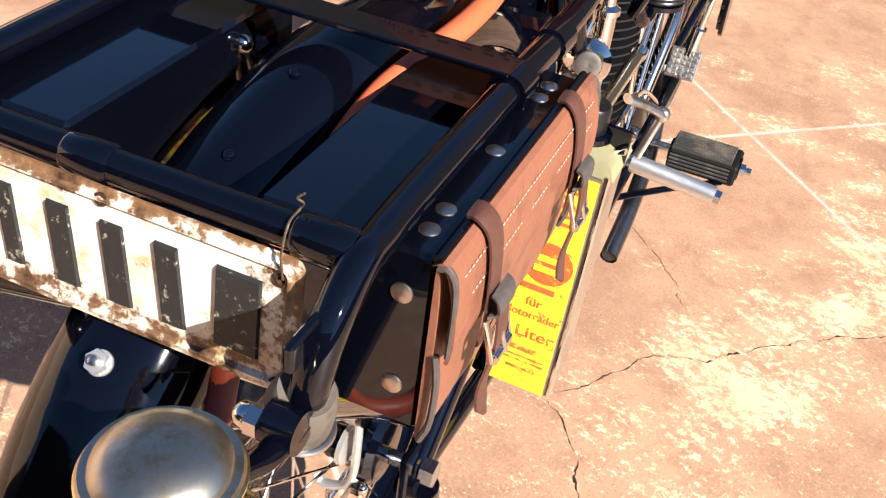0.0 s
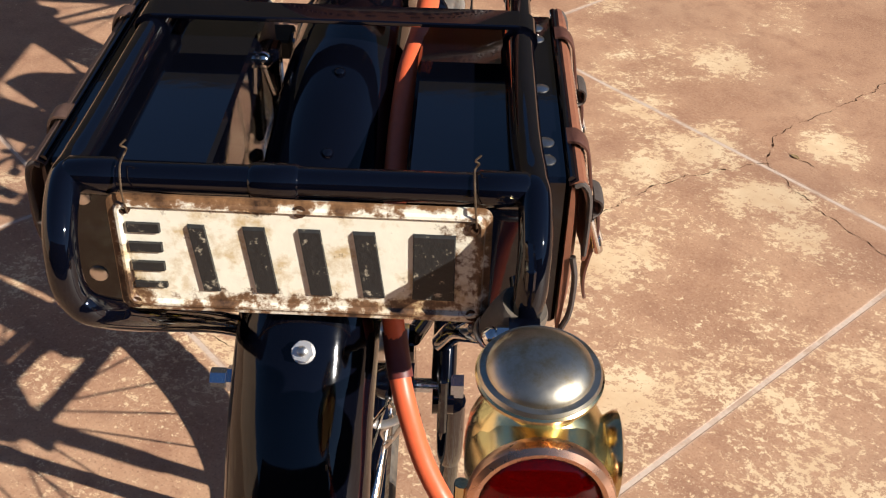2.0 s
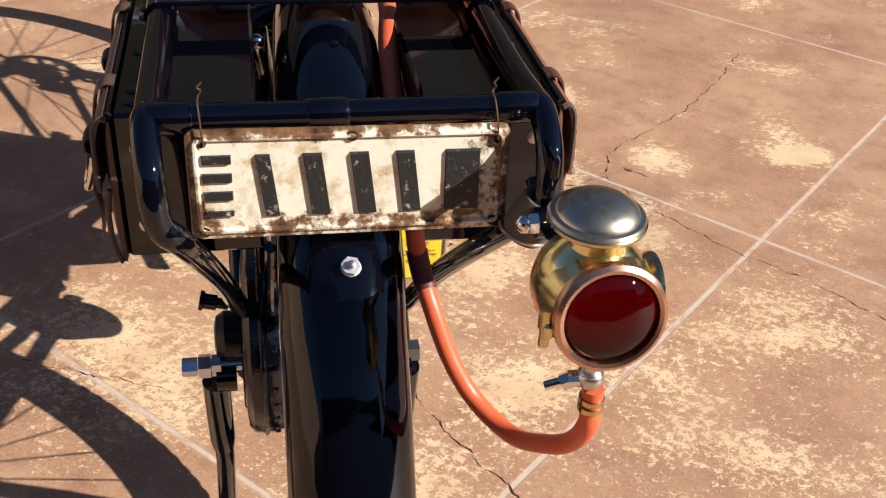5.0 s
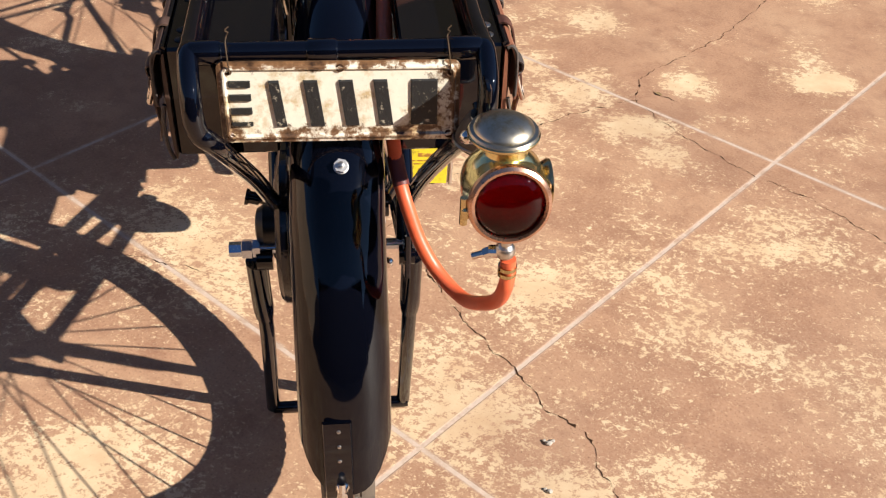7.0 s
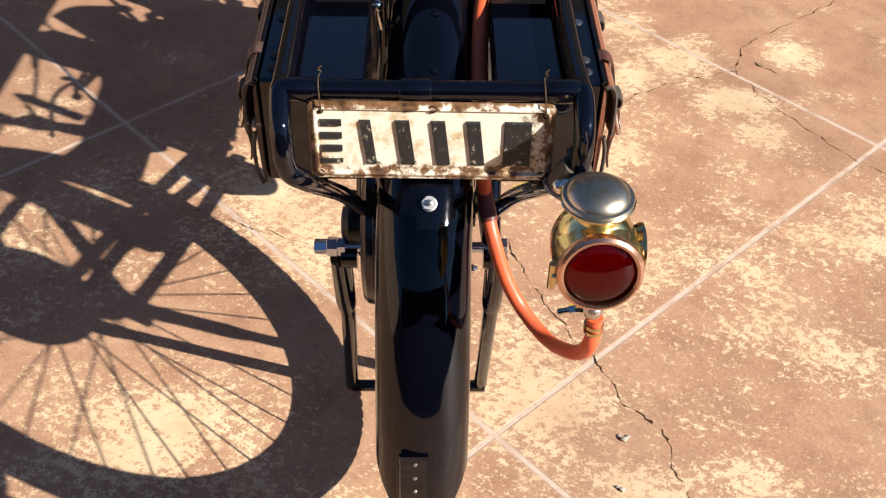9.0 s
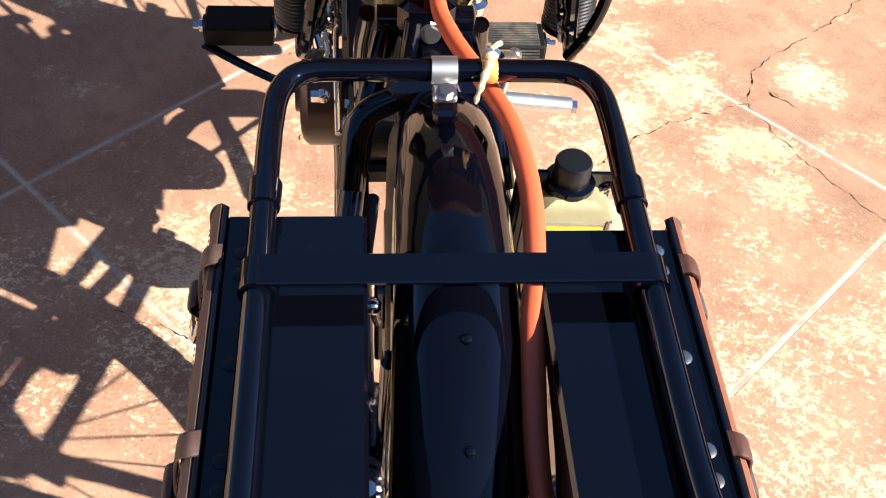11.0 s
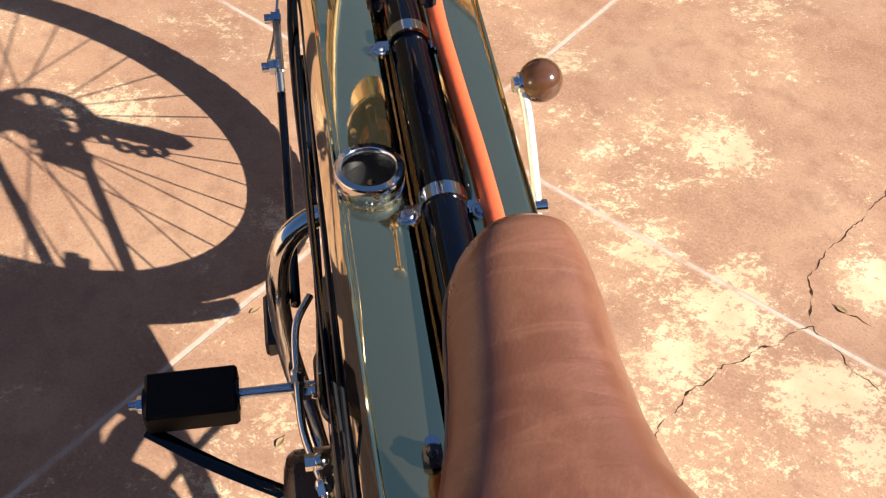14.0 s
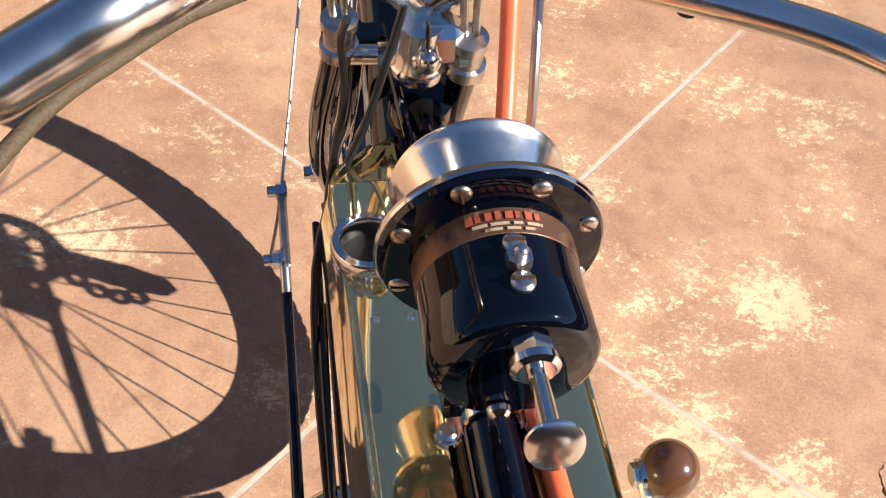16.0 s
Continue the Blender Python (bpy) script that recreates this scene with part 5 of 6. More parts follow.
filler((-0.0478, 0.947, TZ1 - 0.004), tank)
filler((-0.0560, 1.231, TZ1 - 0.004), tank)
for x in (-0.058, -0.036):
    rivet((x, 1.178, TZ1 + 0.0004), (0, 0, 1), 0.0032, 0.0018, NICKEL, tank)
catch_ob = part("tank_catch", join(box((-0.0360, 0.7245, TZ1 + 0.005), (0.0110, 0.0150, 0.010), 0.0035), lathe([(0, 0.0042), (0.004, 0.0040), (0.006, 0.0022)], (-0.0360, 0.7230, TZ1 + 0.0098), (0, 0, 1), 16)), BLACK, tank, "small black catch")
part("catch_bolt", hexagon((-0.0360, 0.7285, TZ1 + 0.0098), (0, 0, 1), 0.0046, 0.003), ZINC, catch_ob, "zinc bolt")
for y in (0.918, 1.100):
    band = part("tank_clamp", loft([[Vector((math.cos(a) * r, y + dy, 0.831 + math.sin(a) * r)) for r, dy in ((0.0150, -0.0065), (0.0172, -0.0060), (0.0172, 0.0060), (0.0150, 0.0065))] for a in [math.pi * (0.0 + k / 14) for k in range(15)]]), NICKEL, tank, "nickel band round the top tube")
    for s in (-1, 1):
        part("clamp_lug", join(lathe([(0, 0.0078), (0.0030, 0.0078), (0.0036, 0.0070)], (s * 0.0255, y - 0.009, TZ1 + 0.0002), (0, 0, 1), 18), box((s * 0.021, y - 0.004, TZ1 + 0.002), (0.010, 0.012, 0.003), 0.001)), NICKEL, band)
        part("clamp_screw", join(lathe([(0, 0.0056), (0.0022, 0.0054), (0.0034, 0.0040)], (s * 0.0255, y - 0.009, TZ1 + 0.0036), (0, 0, 1), 16)), ZINC, band, "slotted screw")

# ---- gear lever with its wooden knob ----
lever = part("gear_lever", tube([(0.0875, 1.062, 0.806), (0.0905, 1.045, 0.790), (0.0925, 1.010, 0.752), (0.0925, 0.990, 0.728), (0.088, 0.965, 0.690), (0.072, 0.955, 0.66)], 0.0042, 10, 6, flat=0.6), ALUMINIUM, bike, "bright steel gear lever")
part("lever_knob", ball((0.1035, 1.066, 0.808), 0.0182, 28, 14), WOOD, lever, "turned dark wooden knob")
part("lever_nut", join(hexagon((0.0885, 1.066, 0.806), (-1, 0, 0), 0.0072, 0.008), lathe([(0, 0.0095), (0.006, 0.0095)], (0.0850, 1.066, 0.806), (1, 0, 0), 16)), ZINC, lever, "zinc nut")
part("lever_pin", lathe([(0, 0.006), (0.010, 0.006), (0.012, 0.003)], (0.0905, 0.995, 0.735), (1, 0, 0), 14), NICKEL, lever)
part("side_nut", join(ball((0.088, 0.905, 0.755), 0.0085, 16, 8), rod((0.06, 0.905, 0.755), (0.09, 0.905, 0.755), 0.004)), NICKEL, bike, "nickel dome nut")

# ---- horn ----
HC = Vector((-0.009, 1.046, 0.9535))
HA = Vector((0.012, 0.998, 0.030)).normalized()
horn = part("horn", lathe([(-0.001, 0.020), (0.000, 0.034), (0.002, 0.0375), (0.006, 0.0402), (0.030, 0.0402), (0.060, 0.0402), (0.066, 0.0410), (0.070, 0.0420)], HC, HA, 56), BLACK, bike, "black hand-plunger horn with nickel bell")
part("label_band", lathe([(0.049, 0.0403), (0.0493, 0.0406), (0.0642, 0.0409), (0.0646, 0.0404)], HC, HA, 56), material("copper_label", (0.20, 0.105, 0.065), 0.35, 0.7, bump=0.1, scale=120, vary=0.3, dirt=(0.07, 0.035, 0.025), dirt_amount=0.45, dirt_scale=60), horn, "worn copper maker's band")
hu, hs, hw = basis(HA)


def horn_point(along, r, deg):
    a = radians(deg)
    return HC + hw * along + hu * (math.cos(a) * r) + hs * (math.sin(a) * r)


LABEL_RED = material("faded_red_print", (0.33, 0.060, 0.030), 0.5, vary=0.3, dirt=(0.10, 0.04, 0.025), dirt_amount=0.5, dirt_scale=160)


def label_bar(along, height, d0, d1, mat):
    rings = []
    for k in range(7):
        d = d0 + (d1 - d0) * k / 6
        rings.append([horn_point(along - height / 2, 0.0411, d), horn_point(along + height / 2, 0.0413, d), horn_point(along + height / 2, 0.0417, d), horn_point(along - height / 2, 0.0415, d)])
    part("label_bar", loft(rings), mat, horn, "faded printed bar")


for k in range(8):
    label_bar(0.0592, 0.0042 if k % 3 else 0.0050, -26 + 6.6 * k, -26 + 6.6 * k + (5.2, 3.4, 4.6, 3.8)[k % 4], LABEL_RED)
PALE_PRINT = material("faded_pale_print", (0.34, 0.25, 0.17), 0.5, vary=0.3, dirt=(0.12, 0.06, 0.04), dirt_amount=0.4, dirt_scale=160)
for d0, d1 in ((-22, -12), (-10, 2), (5, 11), (14, 25)):
    label_bar(0.0543, 0.0015, d0, d1, PALE_PRINT)
for d0, d1 in ((-14, -3), (0, 9), (12, 19)):
    label_bar(0.0512, 0.0013, d0, d1, PALE_PRINT)
flange = part("horn_flange", lathe([(0.068, 0.040), (0.070, 0.0555), (0.0725, 0.0570), (0.075, 0.0565), (0.0755, 0.040)], HC, HA, 64), BLACK, horn)
part("flange_ring", lathe([(0.0730, 0.0560), (0.0730, 0.0578), (0.0745, 0.0586), (0.0775, 0.0580), (0.0780, 0.0560)], HC, HA, 64, closed=True), NICKEL, flange, "nickel flange ring")
for k in range(8):
    d = 22.5 + 45 * k
    fs = part("flange_screw", lathe([(0, 0.0054), (-0.0012, 0.0053), (-0.0021, 0.0046), (-0.0027, 0.0030), (-0.0029, 0.0006)], horn_point(0.0702, 0.0495, d), HA, 18), NICKEL_OLD, flange, "slotted nickel screw")
    part("slot", box(horn_point(0.0674, 0.0495, d), (0.0090, 0.0012, 0.0012), 0.0002, Matrix.Rotation(radians(37 * k), 3, "Y")), CRACK, fs)
    part("flange_nut", hexagon(horn_point(0.0755, 0.0495, d), HA, 0.0044, 0.006), ZINC, flange)
part("bell", lathe([(0.074, 0.030), (0.084, 0.0320), (0.098, 0.0365), (0.112, 0.0425), (0.1158, 0.0446), (0.1166, 0.0458), (0.1180, 0.0464), (0.1194, 0.0458), (0.1198, 0.0444), (0.1150, 0.0415), (0.100, 0.034), (0.080, 0.026), (0.078, 0.004)], HC, HA, 64), material("hazy_bell_nickel", (0.82, 0.79, 0.73), 0.20, 1.0, bump=0.03, scale=90, vary=0.08, rough_vary=0.07, dirt=(0.45, 0.36, 0.24), dirt_amount=-0.1, dirt_scale=70), horn, "bright hazy nickel bell")
for al, r in ((0.020, 0.0058), (0.0315, 0.0050), (0.0420, 0.0056)):
    p = horn_point(al, 0.0402, 2)
    out = (p - (HC + hw * al)).normalized()
    geo = hexagon(p, out, 0.0064, 0.006) if al == 0.0315 else lathe([(0, r), (0.002, r), (0.0036, r * 0.75), (0.0042, r * 0.3)], p, out, 16)
    ts = part("terminal_screw", geo, NICKEL_OLD, horn, "nickel terminal screw")
    if al == 0.0315:
        part("terminal_stud", lathe([(0, 0.0034), (0.004, 0.0034), (0.0056, 0.0022), (0.006, 0.0004)], p + out * 0.006, out, 14), NICKEL_OLD, ts)
    else:
        part("slot", box(p + out * 0.0042, (r * 1.7, 0.0012, 0.0014), 0.0002), CRACK, ts)
plunger = part("plunger", join(hexagon(HC + Vector((0.003, 0, 0.0225)), -HA, 0.0100, 0.010), lathe([(0, 0.0115), (0.004, 0.0115), (0.006, 0.009)], HC + Vector((0.003, -0.010, 0.0225)), -HA, 24), rod(HC + Vector((0.003, -0.012, 0.0225)), HC + Vector((0.001, -0.055, 0.0285)), 0.0044, 14)), NICKEL, horn, "nickel plunger rod")
part("plunger_button", lathe([(-0.002, 0.004), (0.000, 0.0118), (0.0016, 0.0128), (0.0028, 0.0124), (0.0040, 0.0100), (0.0048, 0.0060), (0.0051, 0.0008)], HC + Vector((0.001, -0.054, 0.0290)), (-0.08, -0.93, 0.34), 32), BAR_NICKEL, plunger, "nickel thumb button")
for s in (-1, 1):
    part("horn_lug", box(HC + Vector((s * 0.020, 0.034, -0.042)), (0.012, 0.022, 0.060), 0.003), BLACK, horn)
part("rear_screw", lathe([(0, 0.006), (0.003, 0.0055), (0.005, 0.003)], HC + Vector((-0.006, -0.001, -0.028)), -HA, 16), NICKEL, horn)

# ---- head, fork and handlebar ----
fork = part("fork", join(tube([(-0.061, 1.400, 0.870), (-0.072, 1.470, 0.740), (-0.070, 1.560, 0.600), (-0.056, 1.655, 0.470)], 0.0110, 14, 5), tube([(0.0285, 1.372, 0.870), (0.030, 1.420, 0.775), (0.044, 1.530, 0.620), (0.056, 1.655, 0.470)], 0.0110, 14, 5),
                         *[tube([(TX + s * 0.040, 1.46, 0.84), (TX + s * 0.044, 1.49, 0.73), (TX + s * 0.050, 1.59, 0.59), (s * 0.056, 1.672, 0.466)], 0.0085, 12, 5) for s in (-1, 1)]), BLACK, bike, "black spring fork")
CLAMP_NICKEL = material("hazy_clamp_nickel", (0.80, 0.78, 0.75), 0.19, 1.0, bump=0.06, scale=70, vary=0.15, rough_vary=0.08, dirt=(0.30, 0.24, 0.17), dirt_amount=-0.05, dirt_scale=60)
LEG_TOP = [(0, 0.0115), (0.002, 0.0145), (0.012, 0.0145), (0.014, 0.0118), (0.028, 0.0115), (0.030, 0.0135), (0.038, 0.0135), (0.040, 0.0080)]
LEAN = Vector((0, -0.2, 1)).normalized()
crown = part("crown", join(lathe([(-0.004, 0.016), (0.000, 0.0195), (0.003, 0.0210), (0.010, 0.0210), (0.013, 0.0185), (0.030, 0.0170), (0.050, 0.0155)], (-0.006, 1.380, 0.860), LEAN, 36),
                           box((0.006, 1.373, 0.892), (0.036, 0.030, 0.034), 0.011), rod((-0.054, 1.397, 0.863), (-0.028, 1.391, 0.866), 0.0080, 18)), CLAMP_NICKEL, fork, "polished nickel handlebar clamp")
for x, y in ((-0.061, 1.402), (0.0285, 1.374)):
    part("leg_collar", lathe(LEG_TOP, (x, y, 0.860), LEAN, 28), NICKEL_OLD, crown, "dull nickel collar on the fork leg")
    for dx in (-0.004, 0.004):
        part("leg_rod", rod((x + dx, y - 0.006, 0.895), (x + dx * 1.4 - 0.004, y - 0.010, 0.965), 0.0032, 10), NICKEL_OLD, crown)
part("cross_link", box((-0.042, 1.412, 0.868), (0.034, 0.022, 0.010), 0.003), BLACK, crown)
part("crown_bolt", hexagon((-0.034, 1.388, 0.870), (1, -0.1, 0), 0.0098, 0.009), NICKEL, crown)
part("crown_bolt", hexagon((0.020, 1.362, 0.882), (1, 0, 0), 0.0068, 0.008), NICKEL, crown)
part("clamp_slit", box((-0.003, 1.3585, 0.902), (0.0016, 0.010, 0.026), 0.0004), CRACK, crown)
part("stem_bolt", join(lathe([(0, 0.0105), (0.003, 0.0105), (0.005, 0.0088)], (-0.003, 1.360, 0.884), (0.05, -0.8, 0.6), 22), ball((-0.003, 1.354, 0.8885), 0.0085, 18, 10)), NICKEL, crown, "bright domed bolt")
for k in range(3):
    part("collar_hole", lathe([(0, 0.0022), (0.0012, 0.0018)], Vector((-0.006, 1.380, 0.8665)) + Vector((-0.0145 + 0.0075 * k, -0.0150 - 0.0035 * (k > 0), 0.0)), (-0.5 + 0.35 * k, -0.85, 0.1), 12), CRACK, crown)
part("brake_tube", tube([(-0.026, 1.384, 0.865), (-0.020, 1.355, 0.845), (-0.016, 1.325, 0.832), (-0.018, 1.290, 0.826)], 0.0036, 10, 5), BLACK, fork, "thin black tube beside the top tube")
BAR_L = [(TX, 1.392, 0.905), (-0.030, 1.382, 0.935), (-0.070, 1.325, 0.995), (-0.110, 1.220, 1.070), (-0.138, 1.105, 1.128), (-0.156, 1.080, 1.134), (-0.175, 1.070, 1.128), (-0.193, 1.061, 1.122), (-0.213, 1.048, 1.116), (-0.270, 0.990, 1.085), (-0.305, 0.940, 1.045), (-0.320, 0.850, 1.010)]
BAR_R = [(TX, 1.392, 0.905), (0.034, 1.386, 0.930), (0.090, 1.352, 0.958), (0.165, 1.304, 0.966), (0.255, 1.250, 0.962), (0.318, 1.160, 0.962), (0.345, 1.060, 0.955), (0.352, 0.950, 0.945)]
bars = part("handlebar", join(tube(BAR_L, 0.0125, 18, 7), tube(BAR_R, 0.0125, 18, 7), rod((TX, 1.394, 0.87), (TX, 1.390, 0.915), 0.013, 18)), BAR_NICKEL, bike, "wide nickel-plated handlebar")
part("handlebar_grip", tube(BAR_L[-2:], 0.016, 16, 1), RUBBER, bars, "black rubber grip")
part("handlebar_grip", tube(BAR_R[-2:], 0.016, 16, 1), RUBBER, bars, "black rubber grip")
part("brake_lever", tube([(0.300, 1.180, 0.955), (0.297, 1.120, 0.953), (0.285, 1.052, 0.950), (0.272, 0.995, 0.950), (0.264, 0.966, 0.951)], lambda t: 0.0075 - 0.002 * t, 12, 5, flat=0.6), NICKEL, bars, "bright hand lever")
part("bar_clip", tube([(0.150, 1.317, 0.956), (0.152, 1.311, 0.951), (0.158, 1.305, 0.953), (0.160, 1.303, 0.961)], 0.0014, 8, 4), BLACK_FLAT, bars)
part("bar_cable", tube([(-0.098, 1.262, 1.022), (-0.133, 1.229, 1.030), (-0.153, 1.215, 1.030), (-0.179, 1.188, 1.030), (-0.203, 1.161, 1.030), (-0.223, 1.126, 1.030), (-0.262, 1.040, 1.030)], 0.0042, 12, 6), CABLE, bars, "grimy cloth-covered cable")
part("control_cable", tube([(-0.062, 1.320, 0.950), (-0.064, 1.345, 0.915), (-0.062, 1.35, 0.86), (-0.078, 1.32, 0.77), (-0.080, 1.22, 0.66), (-0.080, 1.00, 0.60), (-0.078, 0.80, 0.56)], 0.0030, 10, 6), BLACK_FLAT, bike, "dark control cable")
part("control_cable", tube([(-0.02, 1.36, 0.93), (-0.045, 1.335, 0.86), (-0.090, 1.28, 0.76), (-0.092, 1.10, 0.64), (-0.084, 0.90, 0.58)], 0.0030, 10, 6), BLACK_FLAT, bike)
part("braided_cable", tube([(0.086, 1.480, 1.030), (0.078, 1.410, 0.990), (0.069, 1.345, 0.920), (0.064, 1.305, 0.850), (0.058, 1.26, 0.74), (0.05, 1.20, 0.60)], 0.0036, 10, 6), NICKEL_OLD, bike, "braided steel cable")

part("front_axle", join(rod(AXLE_F + Vector((-0.085, 0, 0)), AXLE_F + Vector((0.085, 0, 0)), 0.008), *[hexagon(AXLE_F + Vector((s * 0.068, 0, 0)), (s, 0, 0), 0.012, 0.010) for s in (-1, 1)]), ZINC, fork)
FD = AXLE_F + Vector((0.085, 0, 0))
drum_f = part("front_drum", join(lathe([(-0.012, 0.054), (-0.012, 0.068), (0.008, 0.068), (0.008, 0.054)], FD, (1, 0, 0), 44, closed=True), lathe([(-0.030, 0.010), (-0.026, 0.026), (0.004, 0.026), (0.008, 0.010)], FD, (1, 0, 0), 32)), BLACK, fork, "black pierced brake drum")
for k in range(7):
    a = 2 * math.pi * k / 7 + 0.35
    d = Vector((0, math.cos(a), math.sin(a)))
    part("drum_arm", rod(FD + d * 0.020, FD + d * 0.060, 0.0055, 10), BLACK, drum_f)
part("drum_teeth", join(*[box(FD + Vector((-0.016, math.cos(2 * math.pi * k / 40) * 0.0665, math.sin(2 * math.pi * k / 40) * 0.0665)), (0.006, 0.006, 0.0055), 0.001, Matrix.Rotation(2 * math.pi * k / 40, 3, "X")) for k in range(40)]), BLACK, drum_f)
for a in (150, 60):
    e = AXLE_F + Vector((0, math.cos(radians(a)) * 0.412, math.sin(radians(a)) * 0.412))
    part("fender_stay", join(*[rod(AXLE_F + Vector((s * 0.060, 0, 0)), e + Vector((s * 0.034, 0, 0)), 0.0055, 10) for s in (-1, 1)]), BLACK, front_fender)
for x, z0, z1 in ((0.060, -0.060, -0.178), (-0.060, -0.024, -0.140)):
    part("fender_stay", rod(AXLE_F + Vector((x, -0.030, z0)), AXLE_F + Vector((x * 0.6, -0.362, z1)), 0.0075, 12), BLACK, front_fender)
part("fork_end", join(box(AXLE_F + Vector((0.060, -0.086, -0.052)), (0.012, 0.052, 0.066), 0.012), box(AXLE_F + Vector((0.060, -0.040, -0.030)), (0.010, 0.090, 0.040), 0.008)), BLACK, fork, "black fork end plate")
ra, rb = FD + Vector((0, 0.011, -0.060)), FD + Vector((0, 0.020, -0.194))
rd = (rb - ra).normalized()
rn = Vector((0, -rd.z, rd.y))
for q, off in ((0.020, -0.033), (0.045, -0.045), (0.070, -0.044), (0.090, -0.034)):
    part("link_plate", lathe([(-0.003, 0.0070), (-0.003, 0.0145), (0.003, 0.0145), (0.003, 0.0070)], ra + rd * q + rn * off, (1, 0, 0), 20, closed=True), BLACK, fork)
part("drum_arm_plate", prism([(-0.02, -0.022), (0.06, -0.026), (0.10, -0.021), (0.122, -0.017), (0.134, 0), (0.122, 0.018), (0.08, 0.023), (-0.02, 0.016)], ra, rd, rn, 0.008), BLACK, fork)

# ---- controls and linkage along the near side ----
part("control_rod", tube([(-0.086, 1.34, 0.745), (-0.090, 1.15, 0.715), (-0.090, 0.95, 0.68), (-0.086, 0.76, 0.62)], 0.0030, 10, 5), BLACK, bike, "black control rod beside the tank")
part("control_rod", tube([(-0.084, 1.36, 0.62), (-0.090, 1.18, 0.42), (-0.096, 1.00, 0.475), (-0.080, 0.962, 0.480), (-0.097, 0.900, 0.480)], 0.0055, 10, 6), BLACK, bike, "black bent control rod")
part("clutch_drum", lathe([(0, 0.055), (0.004, 0.068), (0.050, 0.068), (0.058, 0.062), (0.062, 0.050), (0.063, 0.022), (0.070, 0.020)], (-0.082, 0.945, 0.350), (-1, 0, 0), 44), material("oily_brown_enamel", (0.055, 0.028, 0.016), 0.30, bump=0.06, scale=60, vary=0.3, rough_vary=0.12), bike, "oily dark brown clutch drum")
link = part("bent_link", tube([(-0.100, 1.115, 0.500), (-0.114, 1.090, 0.496), (-0.119, 1.070, 0.488), (-0.120, 1.036, 0.474), (-0.118, 0.970, 0.472), (-0.103, 0.900, 0.484), (-0.100, 0.862, 0.480)], 0.0042, 12, 6), NICKEL, bike, "bent nickel clutch link")
for p, q in (((-0.1200, 1.036, 0.474), (0, -1, 0)), ((-0.104, 0.905, 0.483), (0.2, -1, 0)), ((-0.100, 0.868, 0.480), (0, -1, 0))):
    part("link_joint", join(ball(p, 0.0078, 14, 8), hexagon(Vector(p) + Vector(q).normalized() * 0.003, q, 0.0078, 0.010)), NICKEL, link)
part("gear_case", join(box((-0.066, 1.050, 0.360), (0.040, 0.26, 0.130), 0.014), box((-0.070, 1.150, 0.430), (0.034, 0.060, 0.070), 0.010), lathe([(0, 0.034), (0.014, 0.032), (0.018, 0.024)], (-0.086, 1.075, 0.40), (-1, 0, 0), 24)), BLACK_FLAT, bike, "black gear case")
part("brake_rod", rod((-0.1145, 1.548, 0.416), (-0.118, 1.190, 0.392), 0.0062, 14), BLACK, bike, "black pull rod")
link_part = part("rod_link", join(box((-0.113, 1.632, 0.430), (0.011, 0.135, 0.012), 0.004), rod((-0.1145, 1.570, 0.430), (-0.1145, 1.540, 0.416), 0.006, 12), tube([(-0.130, 1.578, 0.436), (-0.1136, 1.688, 0.430), (-0.0741, 1.869, 0.580)], 0.0022, 8, 4)), NICKEL_OLD, bike, "nickel linkage")
for x, y in ((-0.118, 1.578), (-0.110, 1.688)):
    part("link_bolt", join(hexagon((x, y, 0.432), (-1, 0, 0), 0.0115, 0.010), lathe([(0, 0.0135), (0.003, 0.0135)], (x, y, 0.432), (1, 0, 0), 18), lathe([(0, 0.0070), (0.024, 0.0070)], (x - 0.020, y, 0.432), (1, 0, 0), 14)), ZINC, link_part, "zinc bolt")
exhaust = part("exhaust_pipe", tube([(-0.050, 1.235, 0.500), (-0.090, 1.232, 0.492), (-0.122, 1.222, 0.468), (-0.136, 1.208, 0.420), (-0.136, 1.190, 0.350), (-0.128, 1.165, 0.295), (-0.110, 1.10, 0.262), (-0.09, 0.98, 0.25), (-0.085, 0.80, 0.25)], 0.0135, 18, 7), NICKEL, bike, "bright nickel exhaust pipe")
part("foot_bracket", box((-0.152, 1.222, 0.318), (0.016, 0.078, 0.030), 0.004), BLACK_FLAT, bike, "small black foot plate")


def pedal(s, x0, x1, y, z, label):
    body = part("pedal", box(((x0 + x1) / 2, y, z), (abs(x1 - x0), 0.062, 0.033), 0.0035), PEDAL_RUBBER, bike, label)
    ribs = []
    if s > 0:
        for k in range(10):
            ribs.append(box(((x0 + x1) / 2 - 0.004, y - 0.0265 + 0.0059 * k, z + 0.0172), (abs(x1 - x0) * 0.88, 0.0036, 0.0040), 0.0008))
        for k in range(4):
            ribs.append(box(((x0 + x1) / 2 - 0.004, y - 0.0312, z - 0.009 + 0.0059 * k), (abs(x1 - x0) * 0.88, 0.0036, 0.0036), 0.0008))
        part("ribs", join(*ribs), RUBBER, body, kind="stuff")
    part("pedal_axle", rod((x1, y, z), (s * 0.070, y, z), 0.0062, 14), ZINC, body, "zinc pedal axle")
    part("pedal_nut", join(hexagon((x0, y, z), (s, 0, 0), 0.0100, 0.009), rod((x0, y, z), (x0 + s * 0.018, y, z), 0.0055, 12)), ZINC, body, "zinc nut")
    for xx in (x0, x1):
        part("end_plate", lathe([(-0.002, 0.020), (0.002, 0.020)], (xx, y, z), (1, 0, 0), 24, squash=0.8), BLACK, body)


